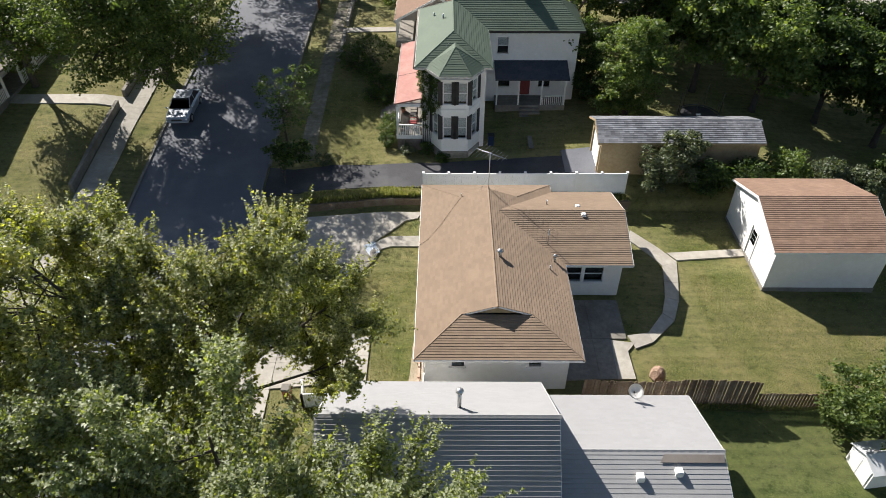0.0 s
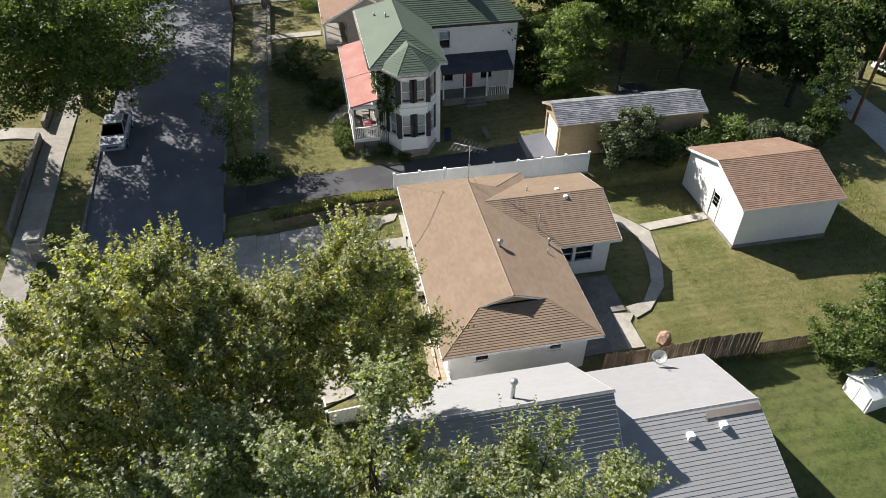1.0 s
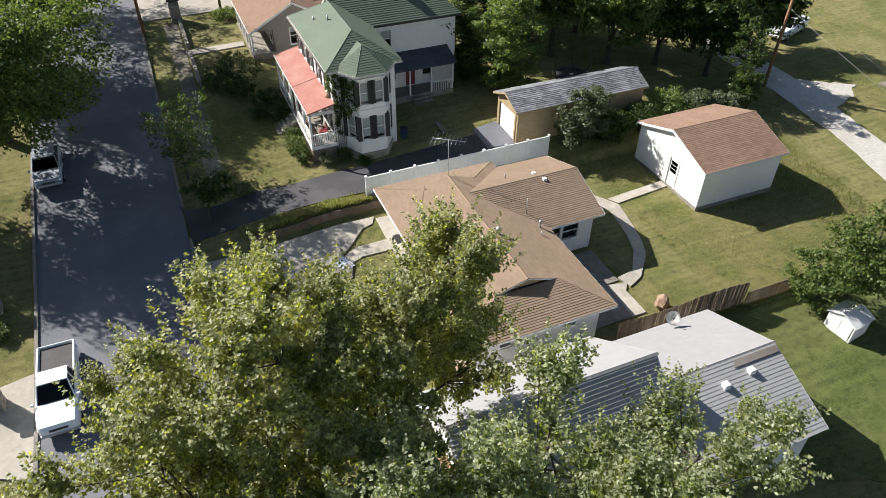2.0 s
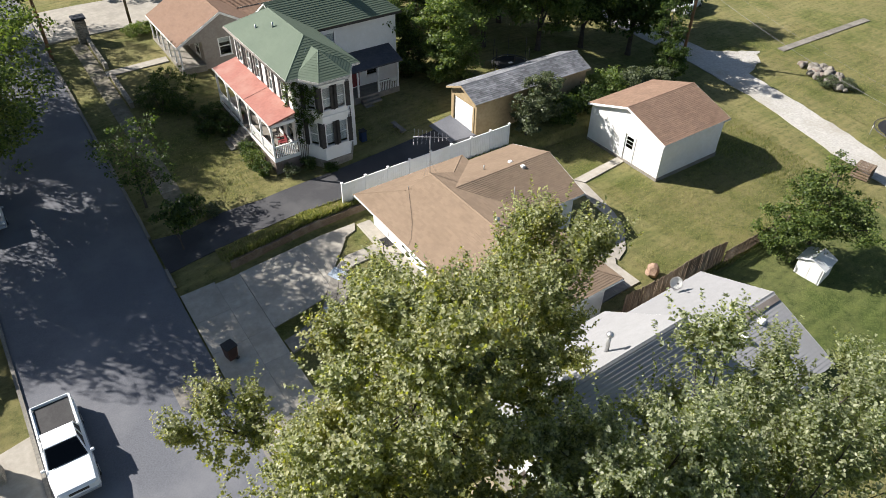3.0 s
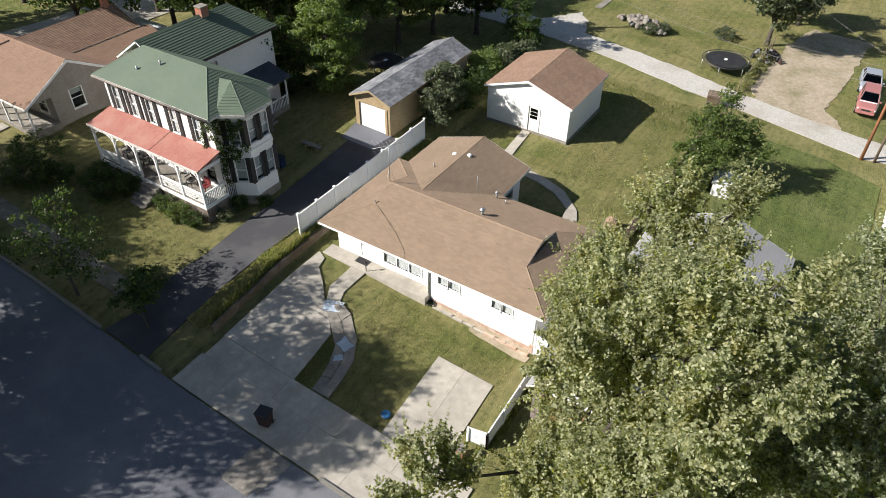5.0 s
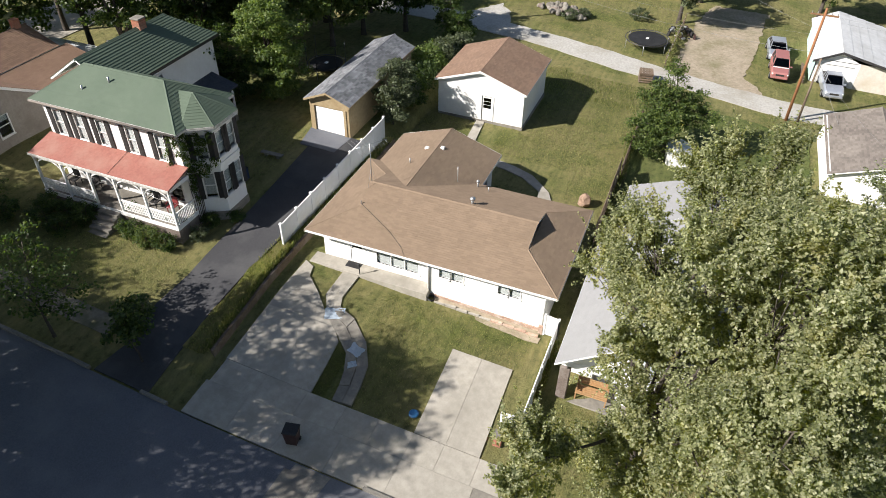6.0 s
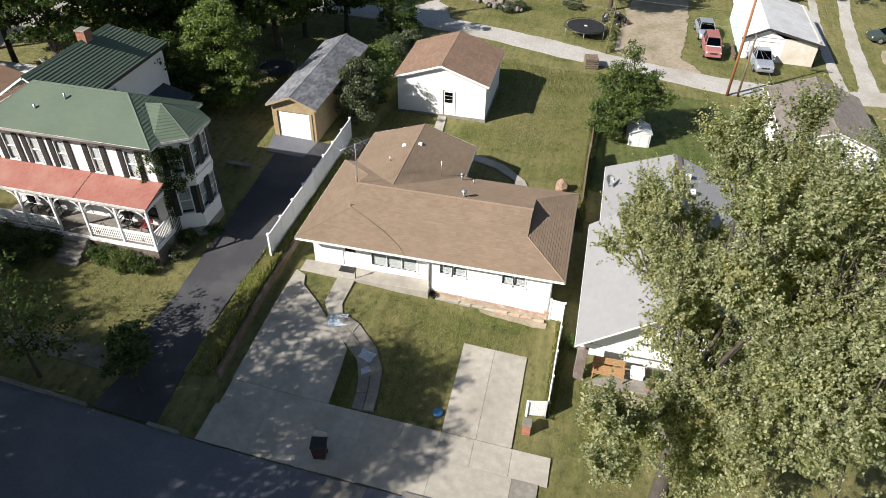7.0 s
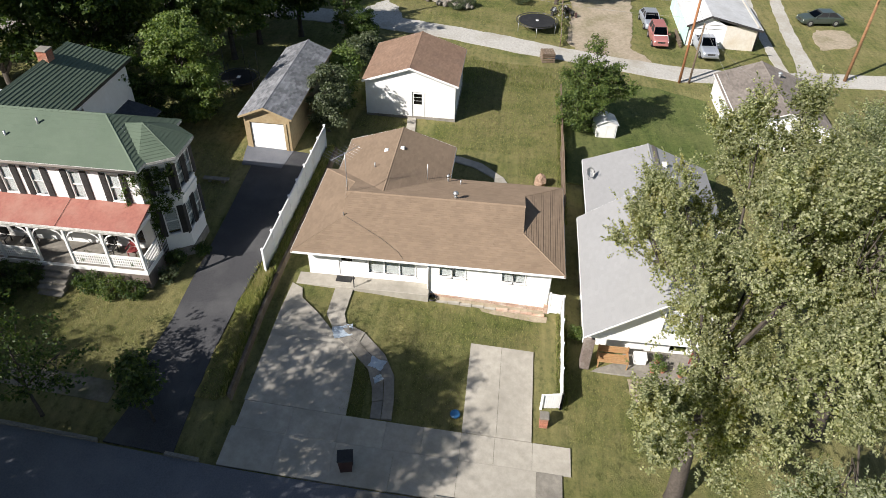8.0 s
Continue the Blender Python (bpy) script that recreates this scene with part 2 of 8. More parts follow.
M = dict(
    grass=grass_mat("lawn_grass", [(0.054, 0.068, 0.021), (0.11, 0.126, 0.04), (0.188, 0.195, 0.074)], [(0.215, 0.188, 0.088), (0.325, 0.272, 0.15)], 0.74),
    lush=grass_mat("lush_grass", [(0.044, 0.062, 0.017), (0.088, 0.115, 0.035), (0.15, 0.175, 0.062)], [(0.14, 0.15, 0.06), (0.22, 0.21, 0.1)], 0.4),
    weeds=grass_mat("weedy_grass", [(0.06, 0.075, 0.018), (0.13, 0.145, 0.035), (0.21, 0.2, 0.06)], [(0.26, 0.22, 0.1), (0.18, 0.14, 0.07)], 0.8),
    asphalt=surf("street_asphalt", (0.092, 0.097, 0.111), (0.138, 0.145, 0.162), 14, 0.25, (0.18, 0.184, 0.196), 0.85, 0.4, 60),
    dark_asphalt=surf("drive_asphalt", (0.03, 0.031, 0.034), (0.06, 0.06, 0.064), 16, 0.4, (0.085, 0.085, 0.085), 0.85, 0.4, 60),
    concrete=surf("concrete", (0.285, 0.265, 0.225), (0.385, 0.36, 0.31), 2.6, 0.45, (0.21, 0.195, 0.165), 0.85, 0.25, 40, per_piece=0.07),
    old_concrete=surf("old_concrete", (0.16, 0.15, 0.13), (0.26, 0.24, 0.205), 4, 0.7, (0.11, 0.1, 0.085), 0.9, 0.4, 35, per_piece=0.12),
    dirty_concrete=surf("dirty_concrete", (0.11, 0.1, 0.075), (0.24, 0.215, 0.17), 2.2, 0.9, (0.09, 0.095, 0.04), 0.95, 0.5, 30, per_piece=0.15),
    grey_metal=surf("dull_metal_roof", (0.44, 0.45, 0.46), (0.56, 0.57, 0.57), 2, 0.4, (0.36, 0.36, 0.35), 0.5, 0.1, 10),
    kerb=surf("kerb_concrete", (0.13, 0.125, 0.11), (0.24, 0.225, 0.195), 9, 1.0, (0.16, 0.15, 0.13), 0.9, 0.3, 40),
    gravel=surf("gravel", (0.33, 0.32, 0.29), (0.5, 0.485, 0.45), 5, 0.3, (0.3, 0.275, 0.22), 0.95, 1.0, 18, dist=0.05),
    dirt=surf("bare_dirt", (0.25, 0.205, 0.145), (0.39, 0.335, 0.255), 3, 0.42, (0.14, 0.135, 0.06), 0.95, 0.8, 15, dist=0.05),
    tan_shingle=shingle_mat("tan_shingle", (0.19, 0.14, 0.097), (0.226, 0.167, 0.117), (0.172, 0.127, 0.09), var=0.075),
    rust_shingle=shingle_mat("rust_shingle", (0.2, 0.13, 0.09), (0.245, 0.162, 0.115), (0.15, 0.105, 0.08), var=0.12),
    brown_shingle=shingle_mat("brown_shingle", (0.175, 0.112, 0.078), (0.205, 0.134, 0.095), (0.15, 0.1, 0.075), var=0.06),
    grey_shingle=shingle_mat("grey_shingle", (0.255, 0.256, 0.256), (0.275, 0.276, 0.276), (0.248, 0.249, 0.25), var=0.035, rough=0.72),
    slate_shingle=shingle_mat("slate_shingle", (0.1, 0.105, 0.115), (0.26, 0.265, 0.275), (0.07, 0.07, 0.075), var=0.3),
    brown_grey_shingle=shingle_mat("brown_grey_shingle", (0.15, 0.13, 0.115), (0.22, 0.195, 0.17), (0.1, 0.09, 0.08)),
    green_roof=shingle_mat("green_roof_shingle", (0.078, 0.108, 0.076), (0.095, 0.126, 0.09), (0.085, 0.108, 0.084), var=0.03, rough=0.75),
    red_roof=surf("faded_red_roof", (0.24, 0.095, 0.075), (0.32, 0.135, 0.105), 5, 0.8, (0.34, 0.19, 0.15), 0.6, 0.15, 20),
    white_metal=surf("white_metal_roof", (0.5, 0.52, 0.53), (0.66, 0.67, 0.67), 3, 0.5, (0.4, 0.4, 0.38), 0.45, 0.1, 10),
    dark_roof=surf("dark_porch_roof", (0.03, 0.034, 0.045), (0.06, 0.065, 0.08), 6, 0.8, (0.08, 0.08, 0.09), 0.8, 0.3, 30),
    white=surf("white_siding", (0.68, 0.68, 0.665), (0.76, 0.76, 0.745), 3, 0.7, (0.66, 0.65, 0.61), 0.6, 0.08, 25),
    white_trim=surf("white_trim", (0.69, 0.69, 0.675), (0.77, 0.77, 0.755), 6, 1.2, (0.6, 0.59, 0.55), 0.5, 0.05, 25),
    worn_trim=surf("worn_white_trim", (0.34, 0.33, 0.3), (0.74, 0.73, 0.7), 5, 1.6, (0.2, 0.2, 0.17), 0.7, 0.15, 25),
    vinyl=surf("white_vinyl", (0.68, 0.69, 0.7), (0.76, 0.77, 0.77), 2, 0.8, (0.66, 0.66, 0.62), 0.4, 0.04, 20),
    tan_siding=surf("tan_siding", (0.275, 0.21, 0.12), (0.36, 0.285, 0.17), 5, 0.9, (0.24, 0.17, 0.09), 0.75, 0.15, 25),
    taupe=surf("taupe_siding", (0.23, 0.205, 0.185), (0.3, 0.27, 0.245), 5, 0.9, (0.2, 0.17, 0.15), 0.75, 0.15, 25),
    beige=surf("beige_panel", (0.5, 0.47, 0.41), (0.58, 0.55, 0.49), 4, 0.8, (0.45, 0.38, 0.28), 0.7, 0.1, 25),
    teal=surf("pale_teal_siding", (0.42, 0.62, 0.56), (0.5, 0.7, 0.63), 4, 0.8, (0.6, 0.66, 0.6), 0.7, 0.1, 25),
    black_paint=surf("black_shutter_paint", (0.022, 0.021, 0.021), (0.045, 0.042, 0.04), 6, 1.0, (0.05, 0.05, 0.052), 0.6, 0.1, 30),
    brick=surf("brick", (0.26, 0.1, 0.06), (0.38, 0.17, 0.11), 12, 1.5, (0.3, 0.2, 0.15), 0.9, 0.4, 40, per_piece=0.2),
    pink_brick=surf("weathered_pink_brick", (0.3, 0.19, 0.135), (0.42, 0.3, 0.23), 10, 1.5, (0.5, 0.44, 0.38), 0.9, 0.4, 40, per_piece=0.2),
    grey_brick=surf("grey_brown_brick", (0.13, 0.1, 0.085), (0.22, 0.18, 0.155), 12, 1.5, (0.28, 0.25, 0.22), 0.9, 0.4, 40, per_piece=0.2),
    stone=surf("stone", (0.2, 0.18, 0.15), (0.38, 0.35, 0.3), 6, 1.0, (0.14, 0.13, 0.1), 0.95, 0.6, 20, per_piece=0.2),
    boulder=surf("tan_boulder", (0.2, 0.125, 0.085), (0.42, 0.3, 0.215), 9, 3.0, (0.16, 0.11, 0.08), 0.95, 1.0, 10, dist=0.08),
    wood_fence=surf("weathered_fence_wood", (0.1, 0.07, 0.045), (0.19, 0.14, 0.1), 9, 1.2, (0.24, 0.2, 0.16), 0.9, 0.5, 30, per_piece=0.25),
    pole_wood=surf("pole_wood", (0.17, 0.09, 0.045), (0.3, 0.16, 0.08), 7, 1.0, (0.12, 0.08, 0.05), 0.9, 0.4, 30),
    orange_pole=surf("reddish_pole_wood", (0.2, 0.09, 0.042), (0.29, 0.135, 0.065), 7, 1.0, (0.3, 0.13, 0.05), 0.9, 0.4, 30),
    bark=surf("bark", (0.05, 0.042, 0.034), (0.1, 0.084, 0.07), 8, 1.5, (0.035, 0.03, 0.024), 0.95, 0.9, 16, dist=0.05),
    galv=surf("galvanised_metal", (0.42, 0.43, 0.44), (0.55, 0.56, 0.57), 8, 1.5, (0.36, 0.35, 0.33), 0.4, 0.05, 30, metal=0.8),
    dark_metal=surf("dark_metal", (0.03, 0.03, 0.032), (0.06, 0.06, 0.062), 8, 1.5, (0.08, 0.07, 0.06), 0.5, 0.1, 30, metal=0.4),
    black=surf("black_plastic", (0.012, 0.012, 0.013), (0.025, 0.025, 0.027), 8, 1.5, (0.04, 0.04, 0.04), 0.6, 0.1, 30),
    rubber=surf("tyre_rubber", (0.015, 0.015, 0.016), (0.03, 0.03, 0.03), 8, 1.5, (0.05, 0.048, 0.045), 0.85, 0.1, 30),
    room_shade=surf("painted_room_shade", (0.05, 0.048, 0.045), (0.09, 0.085, 0.08), 3, 0.8, None, 0.9, 0),
    curtain=surf("pale_curtain", (0.62, 0.62, 0.6), (0.72, 0.71, 0.68), 3, 0.8, None, 0.9, 0),
    glass=glass_mat("window_glass"),
    dark_glass=glass_mat("tinted_glass", (0.12, 0.13, 0.14)),
    tarp=surf("crumpled_plastic", (0.3, 0.37, 0.44), (0.45, 0.51, 0.57), 5, 1.5, (0.3, 0.36, 0.42), 0.35, 0.8, 6, dist=0.08),
    blue=surf("blue_plastic", (0.025, 0.1, 0.22), (0.035, 0.13, 0.28), 6, 1.5, None, 0.4, 0.05, 20),
    navy=surf("navy_plastic", (0.01, 0.022, 0.06), (0.015, 0.032, 0.08), 6, 1.5, None, 0.5, 0.05, 20),
    wire_grey=surf("dull_wire", (0.2, 0.2, 0.2), (0.28, 0.28, 0.27), 6, 1.5, None, 0.8, 0.0),
    red=surf("red_plastic", (0.16, 0.03, 0.032), (0.22, 0.042, 0.04), 6, 1.5, None, 0.5, 0.05, 20),
    bench_wood=surf("orange_bench_wood", (0.28, 0.17, 0.085), (0.38, 0.24, 0.12), 8, 1.5, (0.34, 0.16, 0.06), 0.6, 0.1, 30),
    leaf_maple=leaf_mat("maple_leaf", (0.066, 0.084, 0.034), (0.15, 0.172, 0.074), (0.31, 0.328, 0.178), 0.3, 0.42, 0.48, (2.5, 2.5, 0.32), (0.25, 0.23, 0.075), (1.26, 1.19, 1.5)),
    leaf_silver=leaf_mat("silver_maple_leaf", (0.064, 0.084, 0.037), (0.145, 0.17, 0.08), (0.305, 0.328, 0.188), 0.3, 0.42, 0.48, (2.35, 2.5, 0.34), (0.2, 0.2, 0.08), (1.27, 1.21, 1.58)),
    leaf_dark=leaf_mat("dark_leaf", (0.018, 0.035, 0.01), (0.04, 0.07, 0.018), (0.08, 0.115, 0.03), 0.3, 0.46),
    leaf_mid=leaf_mat("street_tree_leaf", (0.035, 0.06, 0.016), (0.07, 0.105, 0.028), (0.14, 0.18, 0.05), 0.3, 0.4),
    leaf_bright=leaf_mat("bright_leaf", (0.055, 0.092, 0.022), (0.095, 0.142, 0.036), (0.165, 0.205, 0.065), 0.4, 0.45),
    leaf_grey=leaf_mat("grey_green_leaf", (0.035, 0.05, 0.025), (0.07, 0.09, 0.045), (0.12, 0.14, 0.08), 0.35, 0.3),
    blade=leaf_mat("grass_blade", (0.075, 0.1, 0.03), (0.145, 0.165, 0.055), (0.26, 0.24, 0.12), 0.1, 0.35),
)


def paint_mat(name, c, rough=0.3, metal=0.3):
    m, nt, b = nodes_of(name)
    col = mixed(nt, ramp(nt, noise_node(nt, 2.5, 4, 0.6, coords(nt)), [(0.4, (0, 0, 0)), (0.8, (0.35, 0.35, 0.35))]), c, tuple(0.7 * k + 0.05 for k in c))
    nt.links.new(col, b.inputs["Base Color"])
    b.inputs["Roughness"].default_value, b.inputs["Metallic"].default_value = rough, metal
    b.inputs["Coat Weight"].default_value = 0.5
    return m

# ---- building helpers ----
PLACE = {}


def thing(name, x=0.0, y=0.0, z=0.0, turn=0.0, label="", category="", group="", kind=""):
    ob = new(name)
    ob.empty_display_size = 0.2
    PLACE[ob] = pose(x, y, z, 0, 0, turn)
    ob.matrix_world = PLACE[ob]
    return tagged(ob, label, category, group, kind)


def part(name, bm, material, parent=None, label="", smooth=False):
    """Links a bmesh, made in world coordinates, as one mesh object under a thing or a part."""
    me = bpy.data.meshes.new(name)
    base = PLACE.get(parent, Matrix())
    if parent is not None:
        bm.transform(base.inverted())
    bm.to_mesh(me)
    bm.free()
    for m in material if isinstance(material, (list, tuple)) else [material]:
        me.materials.append(m)
    if smooth:
        me.polygons.foreach_set("use_smooth", [True] * len(me.polygons))
    ob = new(name, me)
    if parent is not None:
        ob.parent = parent
    PLACE[ob] = base
    return tagged(ob, label)


def box_into(bm, x0, y0, z0, x1, y1, z1, bevel=0.0, m=None):
    r = bmesh.ops.create_cube(bm, size=1.0)
    vs = r["verts"]
    for v in vs:
        v.co = Vector(((x0 + x1) / 2 + v.co.x * (x1 - x0), (y0 + y1) / 2 + v.co.y * (y1 - y0), (z0 + z1) / 2 + v.co.z * (z1 - z0)))
    if bevel:
        es = list({e for v in vs for e in v.link_edges})
        rb = bmesh.ops.bevel(bm, geom=es, offset=bevel, segments=1, affect="EDGES")
        vs = list({v for v in rb["verts"]} | {v for v in vs if v.is_valid})
    if m is not None:
        bmesh.ops.transform(bm, matrix=m, verts=vs)
    return vs


def box(x0, y0, z0, x1, y1, z1, bevel=0.0, m=None):
    bm = bmesh.new()
    box_into(bm, x0, y0, z0, x1, y1, z1, bevel, m)
    return bm


def tube_into(bm, pts, radii, seg=8, caps=True):
    rings = []
    pts = [Vector(p) for p in pts]
    for i, (p, r) in enumerate(zip(pts, radii)):
        d = (pts[min(i + 1, len(pts) - 1)] - pts[max(i - 1, 0)]).normalized()
        a = d.orthogonal().normalized() if abs(d.z) > 0.9 else d.cross(Vector((0, 0, 1))).normalized()
        b = d.cross(a)
        rings.append([bm.verts.new(p + (a * math.cos(2 * math.pi * k / seg) + b * math.sin(2 * math.pi * k / seg)) * r) for k in range(seg)])
    for q, s in zip(rings, rings[1:]):
        for k in range(seg):
            bm.faces.new((q[k], q[(k + 1) % seg], s[(k + 1) % seg], s[k]))
    if caps:
        bm.faces.new(rings[0][::-1])
        bm.faces.new(rings[-1])


def tube(pts, radii, seg=8):
    bm = bmesh.new()
    if isinstance(radii, (int, float)):
        radii = [radii] * len(pts)
    tube_into(bm, pts, radii, seg)
    return bm


def prism_into(bm, poly, vec):
    """A polygon of 3D points pushed along vec, as a closed solid."""
    a = [bm.verts.new(p) for p in poly]
    b = [bm.verts.new(Vector(p) + Vector(vec)) for p in poly]
    bm.faces.new(a)
    bm.faces.new(b[::-1])
    for k in range(len(a)):
        j = (k + 1) % len(a)
        bm.faces.new((a[j], a[k], b[k], b[j]))


def prism(poly, vec):
    bm = bmesh.new()
    prism_into(bm, poly, vec)
    bmesh.ops.recalc_face_normals(bm, faces=bm.faces)
    return bm


def rod(name, a, b, r, material, parent, label="", seg=8):
    return part(name, tube([a, b], [r, r], seg), material, parent, label, True)


def clip(poly, axis, d, keep_above):
    """Clip a polygon (list of vectors) at axis . p = d."""
    out = []
    for k in range(len(poly)):
        p, q = poly[k], poly[(k + 1) % len(poly)]
        a, b = axis.dot(p) - d, axis.dot(q) - d
        if not keep_above:
            a, b = -a, -b
        if a >= 0:
            out.append(p)
        if a * b < 0:
            out.append(p.lerp(q, a / (a - b)))
    return out


def roof_slope(poly, material, parent, step=0.145, lift=0.022, name="shingle_course", deck=True, lip=False):
    """A pitched roof slope laid with overlapping courses, each one a strip with a raised lower edge."""
    poly = [Vector(p) for p in poly]
    n = (poly[1] - poly[0]).cross(poly[2] - poly[1]).normalized()
    if n.z < 0:
        poly, n = poly[::-1], -n
    up = (Vector((0, 0, 1)) - n * n.z).normalized()
    side = up.cross(n)
    ds = [up.dot(p) for p in poly]
    lo, hi = min(ds), max(ds)
    if deck:
        bm = bmesh.new()
        prism_into(bm, [p - n * 0.012 for p in poly], -n * 0.1)
        bmesh.ops.recalc_face_normals(bm, faces=bm.faces)
        part("roof_deck", bm, M["white_trim"], parent)
    rows = max(1, round((hi - lo) / step))
    step = (hi - lo) / rows
    rnd = random.Random(int(lo * 1000) + int(hi * 77))
    for r in range(rows):
        d0, d1 = lo + r * step, lo + (r + 1) * step
        strip = clip(clip(poly, up, d0, True), up, d1 + (0.02 if r < rows - 1 else 0), False)
        if len(strip) < 3:
            continue
        bm = bmesh.new()
        uvl = bm.loops.layers.uv.new("uv")
        wob = rnd.uniform(-0.003, 0.003)
        top = [bm.verts.new(p + n * (0.002 + (lift + wob) * max(0.0, (d1 + 0.02 - up.dot(p)) / (step + 0.02)))) for p in strip]
        bot = [bm.verts.new(p - n * 0.01) for p in strip]
        if lip:
            bm.clear()
            uvl = bm.loops.layers.uv.verify()
            faces = []
            for lo_, hi_ in ((d0, d0 + 0.3 * step), (d0 + 0.3 * step, d1 + 0.02)):
                sub = clip(clip(strip, up, lo_, True), up, hi_, False)
                if len(sub) > 2:
                    faces.append(bm.faces.new([bm.verts.new(p + n * (0.004 + lift * float(np.interp(up.dot(p) - d0, [0, 0.3 * step, step], [1, 0.3, 0])))) for p in sub]))
            for f in faces:
                for lp in f.loops:
                    lp[uvl].uv = (side.dot(lp.vert.co), r + 0.5)
            part(name, bm, material, parent)
            continue
        faces = [bm.faces.new(top)]
        for k in range(len(strip)):
            j = (k + 1) % len(strip)
            if up.dot(strip[k]) < d0 + 0.01 and up.dot(strip[j]) < d0 + 0.01 or abs(up.dot((strip[k] - strip[j]).normalized())) > 0.3:
                faces.append(bm.faces.new((top[j], top[k], bot[k], bot[j])))
        for f in faces:
            for lp in f.loops:
                lp[uvl].uv = (side.dot(lp.vert.co), r + 0.5)
        for v in [v for v in bot if not v.link_faces]:
            bm.verts.remove(v)
        part(name, bm, material, parent)


def ridge_cap(a, b, parent, material, r=0.11):
    a, b = Vector(a), Vector(b)
    d = (b - a).normalized()
    s = d.cross(Vector((0, 0, 1))).normalized()
    n = max(1, round((b - a).length / 0.36))
    for k in range(n):
        bm = bmesh.new()
        p, q = a.lerp(b, k / n), a.lerp(b, (k + 1) / n + 0.01)
        v = [bm.verts.new(p + s * r - Vector((0, 0, r * 0.33))), bm.verts.new(p + Vector((0, 0, 0.045))), bm.verts.new(p - s * r - Vector((0, 0, r * 0.33))),
             bm.verts.new(q + s * r - Vector((0, 0, r * 0.36))), bm.verts.new(q + Vector((0, 0, 0.03))), bm.verts.new(q - s * r - Vector((0, 0, r * 0.36)))]
        bm.faces.new((v[0], v[1], v[4], v[3]))
        bm.faces.new((v[1], v[2], v[5], v[4]))
        bm.faces.new((v[2], v[1], v[0]))
        part("ridge_shingle", bm, material, parent)


def wall(name, p, q, z0, z1, parent, material, holes=(), thick=0.16, label=""):
    """An upright wall from p to q (plan); its outer face is on the right when walking from p to q. holes: (along0, along1, low, high)."""
    p, q = Vector((*p, 0)), Vector((*q, 0))
    d = (q - p).normalized()
    n = Vector((-d.y, d.x, 0))
    length = (q - p).length
    m = Matrix(((d.x, n.x, 0, p.x), (d.y, n.y, 0, p.y), (0, 0, 1, 0), (0, 0, 0, 1)))
    bm = bmesh.new()
    cuts = sorted({0.003, length - 0.003, *[h[0] for h in holes], *[h[1] for h in holes]})
    for a, b in zip(cuts, cuts[1:]):
        spans = [(h[2], h[3]) for h in holes if h[0] < (a + b) / 2 < h[1]]
        z = z0
        for lo, hi in sorted(spans) + [(z1, z1)]:
            if lo - z > 0.001:
                box_into(bm, a, 0, z, b, thick, lo, 0, m)
            z = hi
    bmesh.ops.remove_doubles(bm, verts=bm.verts, dist=0.0005)
    return part(name, bm, material, parent, label)


def window(parent, p, d, low, high, w, cols=1, rows=2, blind=0.0, frame_mat=None, shutters=False, label="", deep=0.05, trim=0.09, sw=0.4):
    """A framed window in a wall: p is the lower plan corner of the opening, d the direction along the wall (outside on the right)."""
    d = Vector((*d, 0)).normalized()
    n = Vector((-d.y, d.x, 0))
    m = Matrix(((d.x, n.x, 0, p[0]), (d.y, n.y, 0, p[1]), (0, 0, 1, 0), (0, 0, 0, 1)))
    fm = frame_mat or M["white_trim"]
    bm = bmesh.new()
    t, o = trim, 0.03
    for x0, x1, z0, z1 in ((-t, w + t, high, high + t), (-t, w + t, low - t, low), (-t, 0, low, high), (w, w + t, low, high)):
        box_into(bm, x0, -o, z0, x1, 0.06, z1, 0.006, m)
    win = part("window", bm, fm, parent, label)
    bm = bmesh.new()
    box_into(bm, -t - 0.03, -o - 0.05, low - t - 0.03, w + t + 0.03, 0.02, low - t + 0.01, 0.005, m)
    part("window_sill", bm, fm, win)
    bm = bmesh.new()
    for k in range(1, cols):
        box_into(bm, w * k / cols - 0.035, 0.0, low, w * k / cols + 0.035, 0.07, high, 0, m)
    for k in range(1, rows):
        z = low + (high - low) * k / rows
        box_into(bm, 0, 0.01, z - 0.025, w, 0.066, z + 0.025, 0, m)
    if cols + rows > 2:
        part("sash", bm, fm, win)
    else:
        bm.free()
    for c in range(cols):
        bm = bmesh.new()
        box_into(bm, w * c / cols, 0.074, low, w * (c + 1) / cols, 0.08, high, 0, m)
        g = part("pane", bm, M["glass"], win)
        g.visible_shadow = False
    # flat sheet whose dark colour stands in for the unlit room
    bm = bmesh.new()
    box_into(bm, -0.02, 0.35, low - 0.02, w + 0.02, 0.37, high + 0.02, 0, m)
    part("dim_backing", bm, M["room_shade"], win)
    if blind:
        bm = bmesh.new()
        lo_, hi_ = (high - (high - low) * blind, high) if blind > 0 else (low, low - (high - low) * blind)
        box_into(bm, 0.01, 0.088, lo_, w - 0.01, 0.094, hi_, 0, m)
        part("blind", bm, M["curtain"], win)
    if shutters:
        for s in (-1, 1):
            x0 = -t - 0.03 - sw if s < 0 else w + t + 0.03
            bm = bmesh.new()
            box_into(bm, x0, -0.05, low - 0.1, x0 + sw, -0.002, high + 0.1, 0.008, m)
            sh = part("shutter", bm, M["black_paint"], win, "black louvred shutter")
            bm = bmesh.new()
            zz = low
            while zz < high - 0.05:
                box_into(bm, x0 + 0.06, -0.066, zz, x0 + sw - 0.06, -0.052, zz + 0.045, 0, m)
                zz += 0.09
            part("louvre", bm, M["black_paint"], sh)


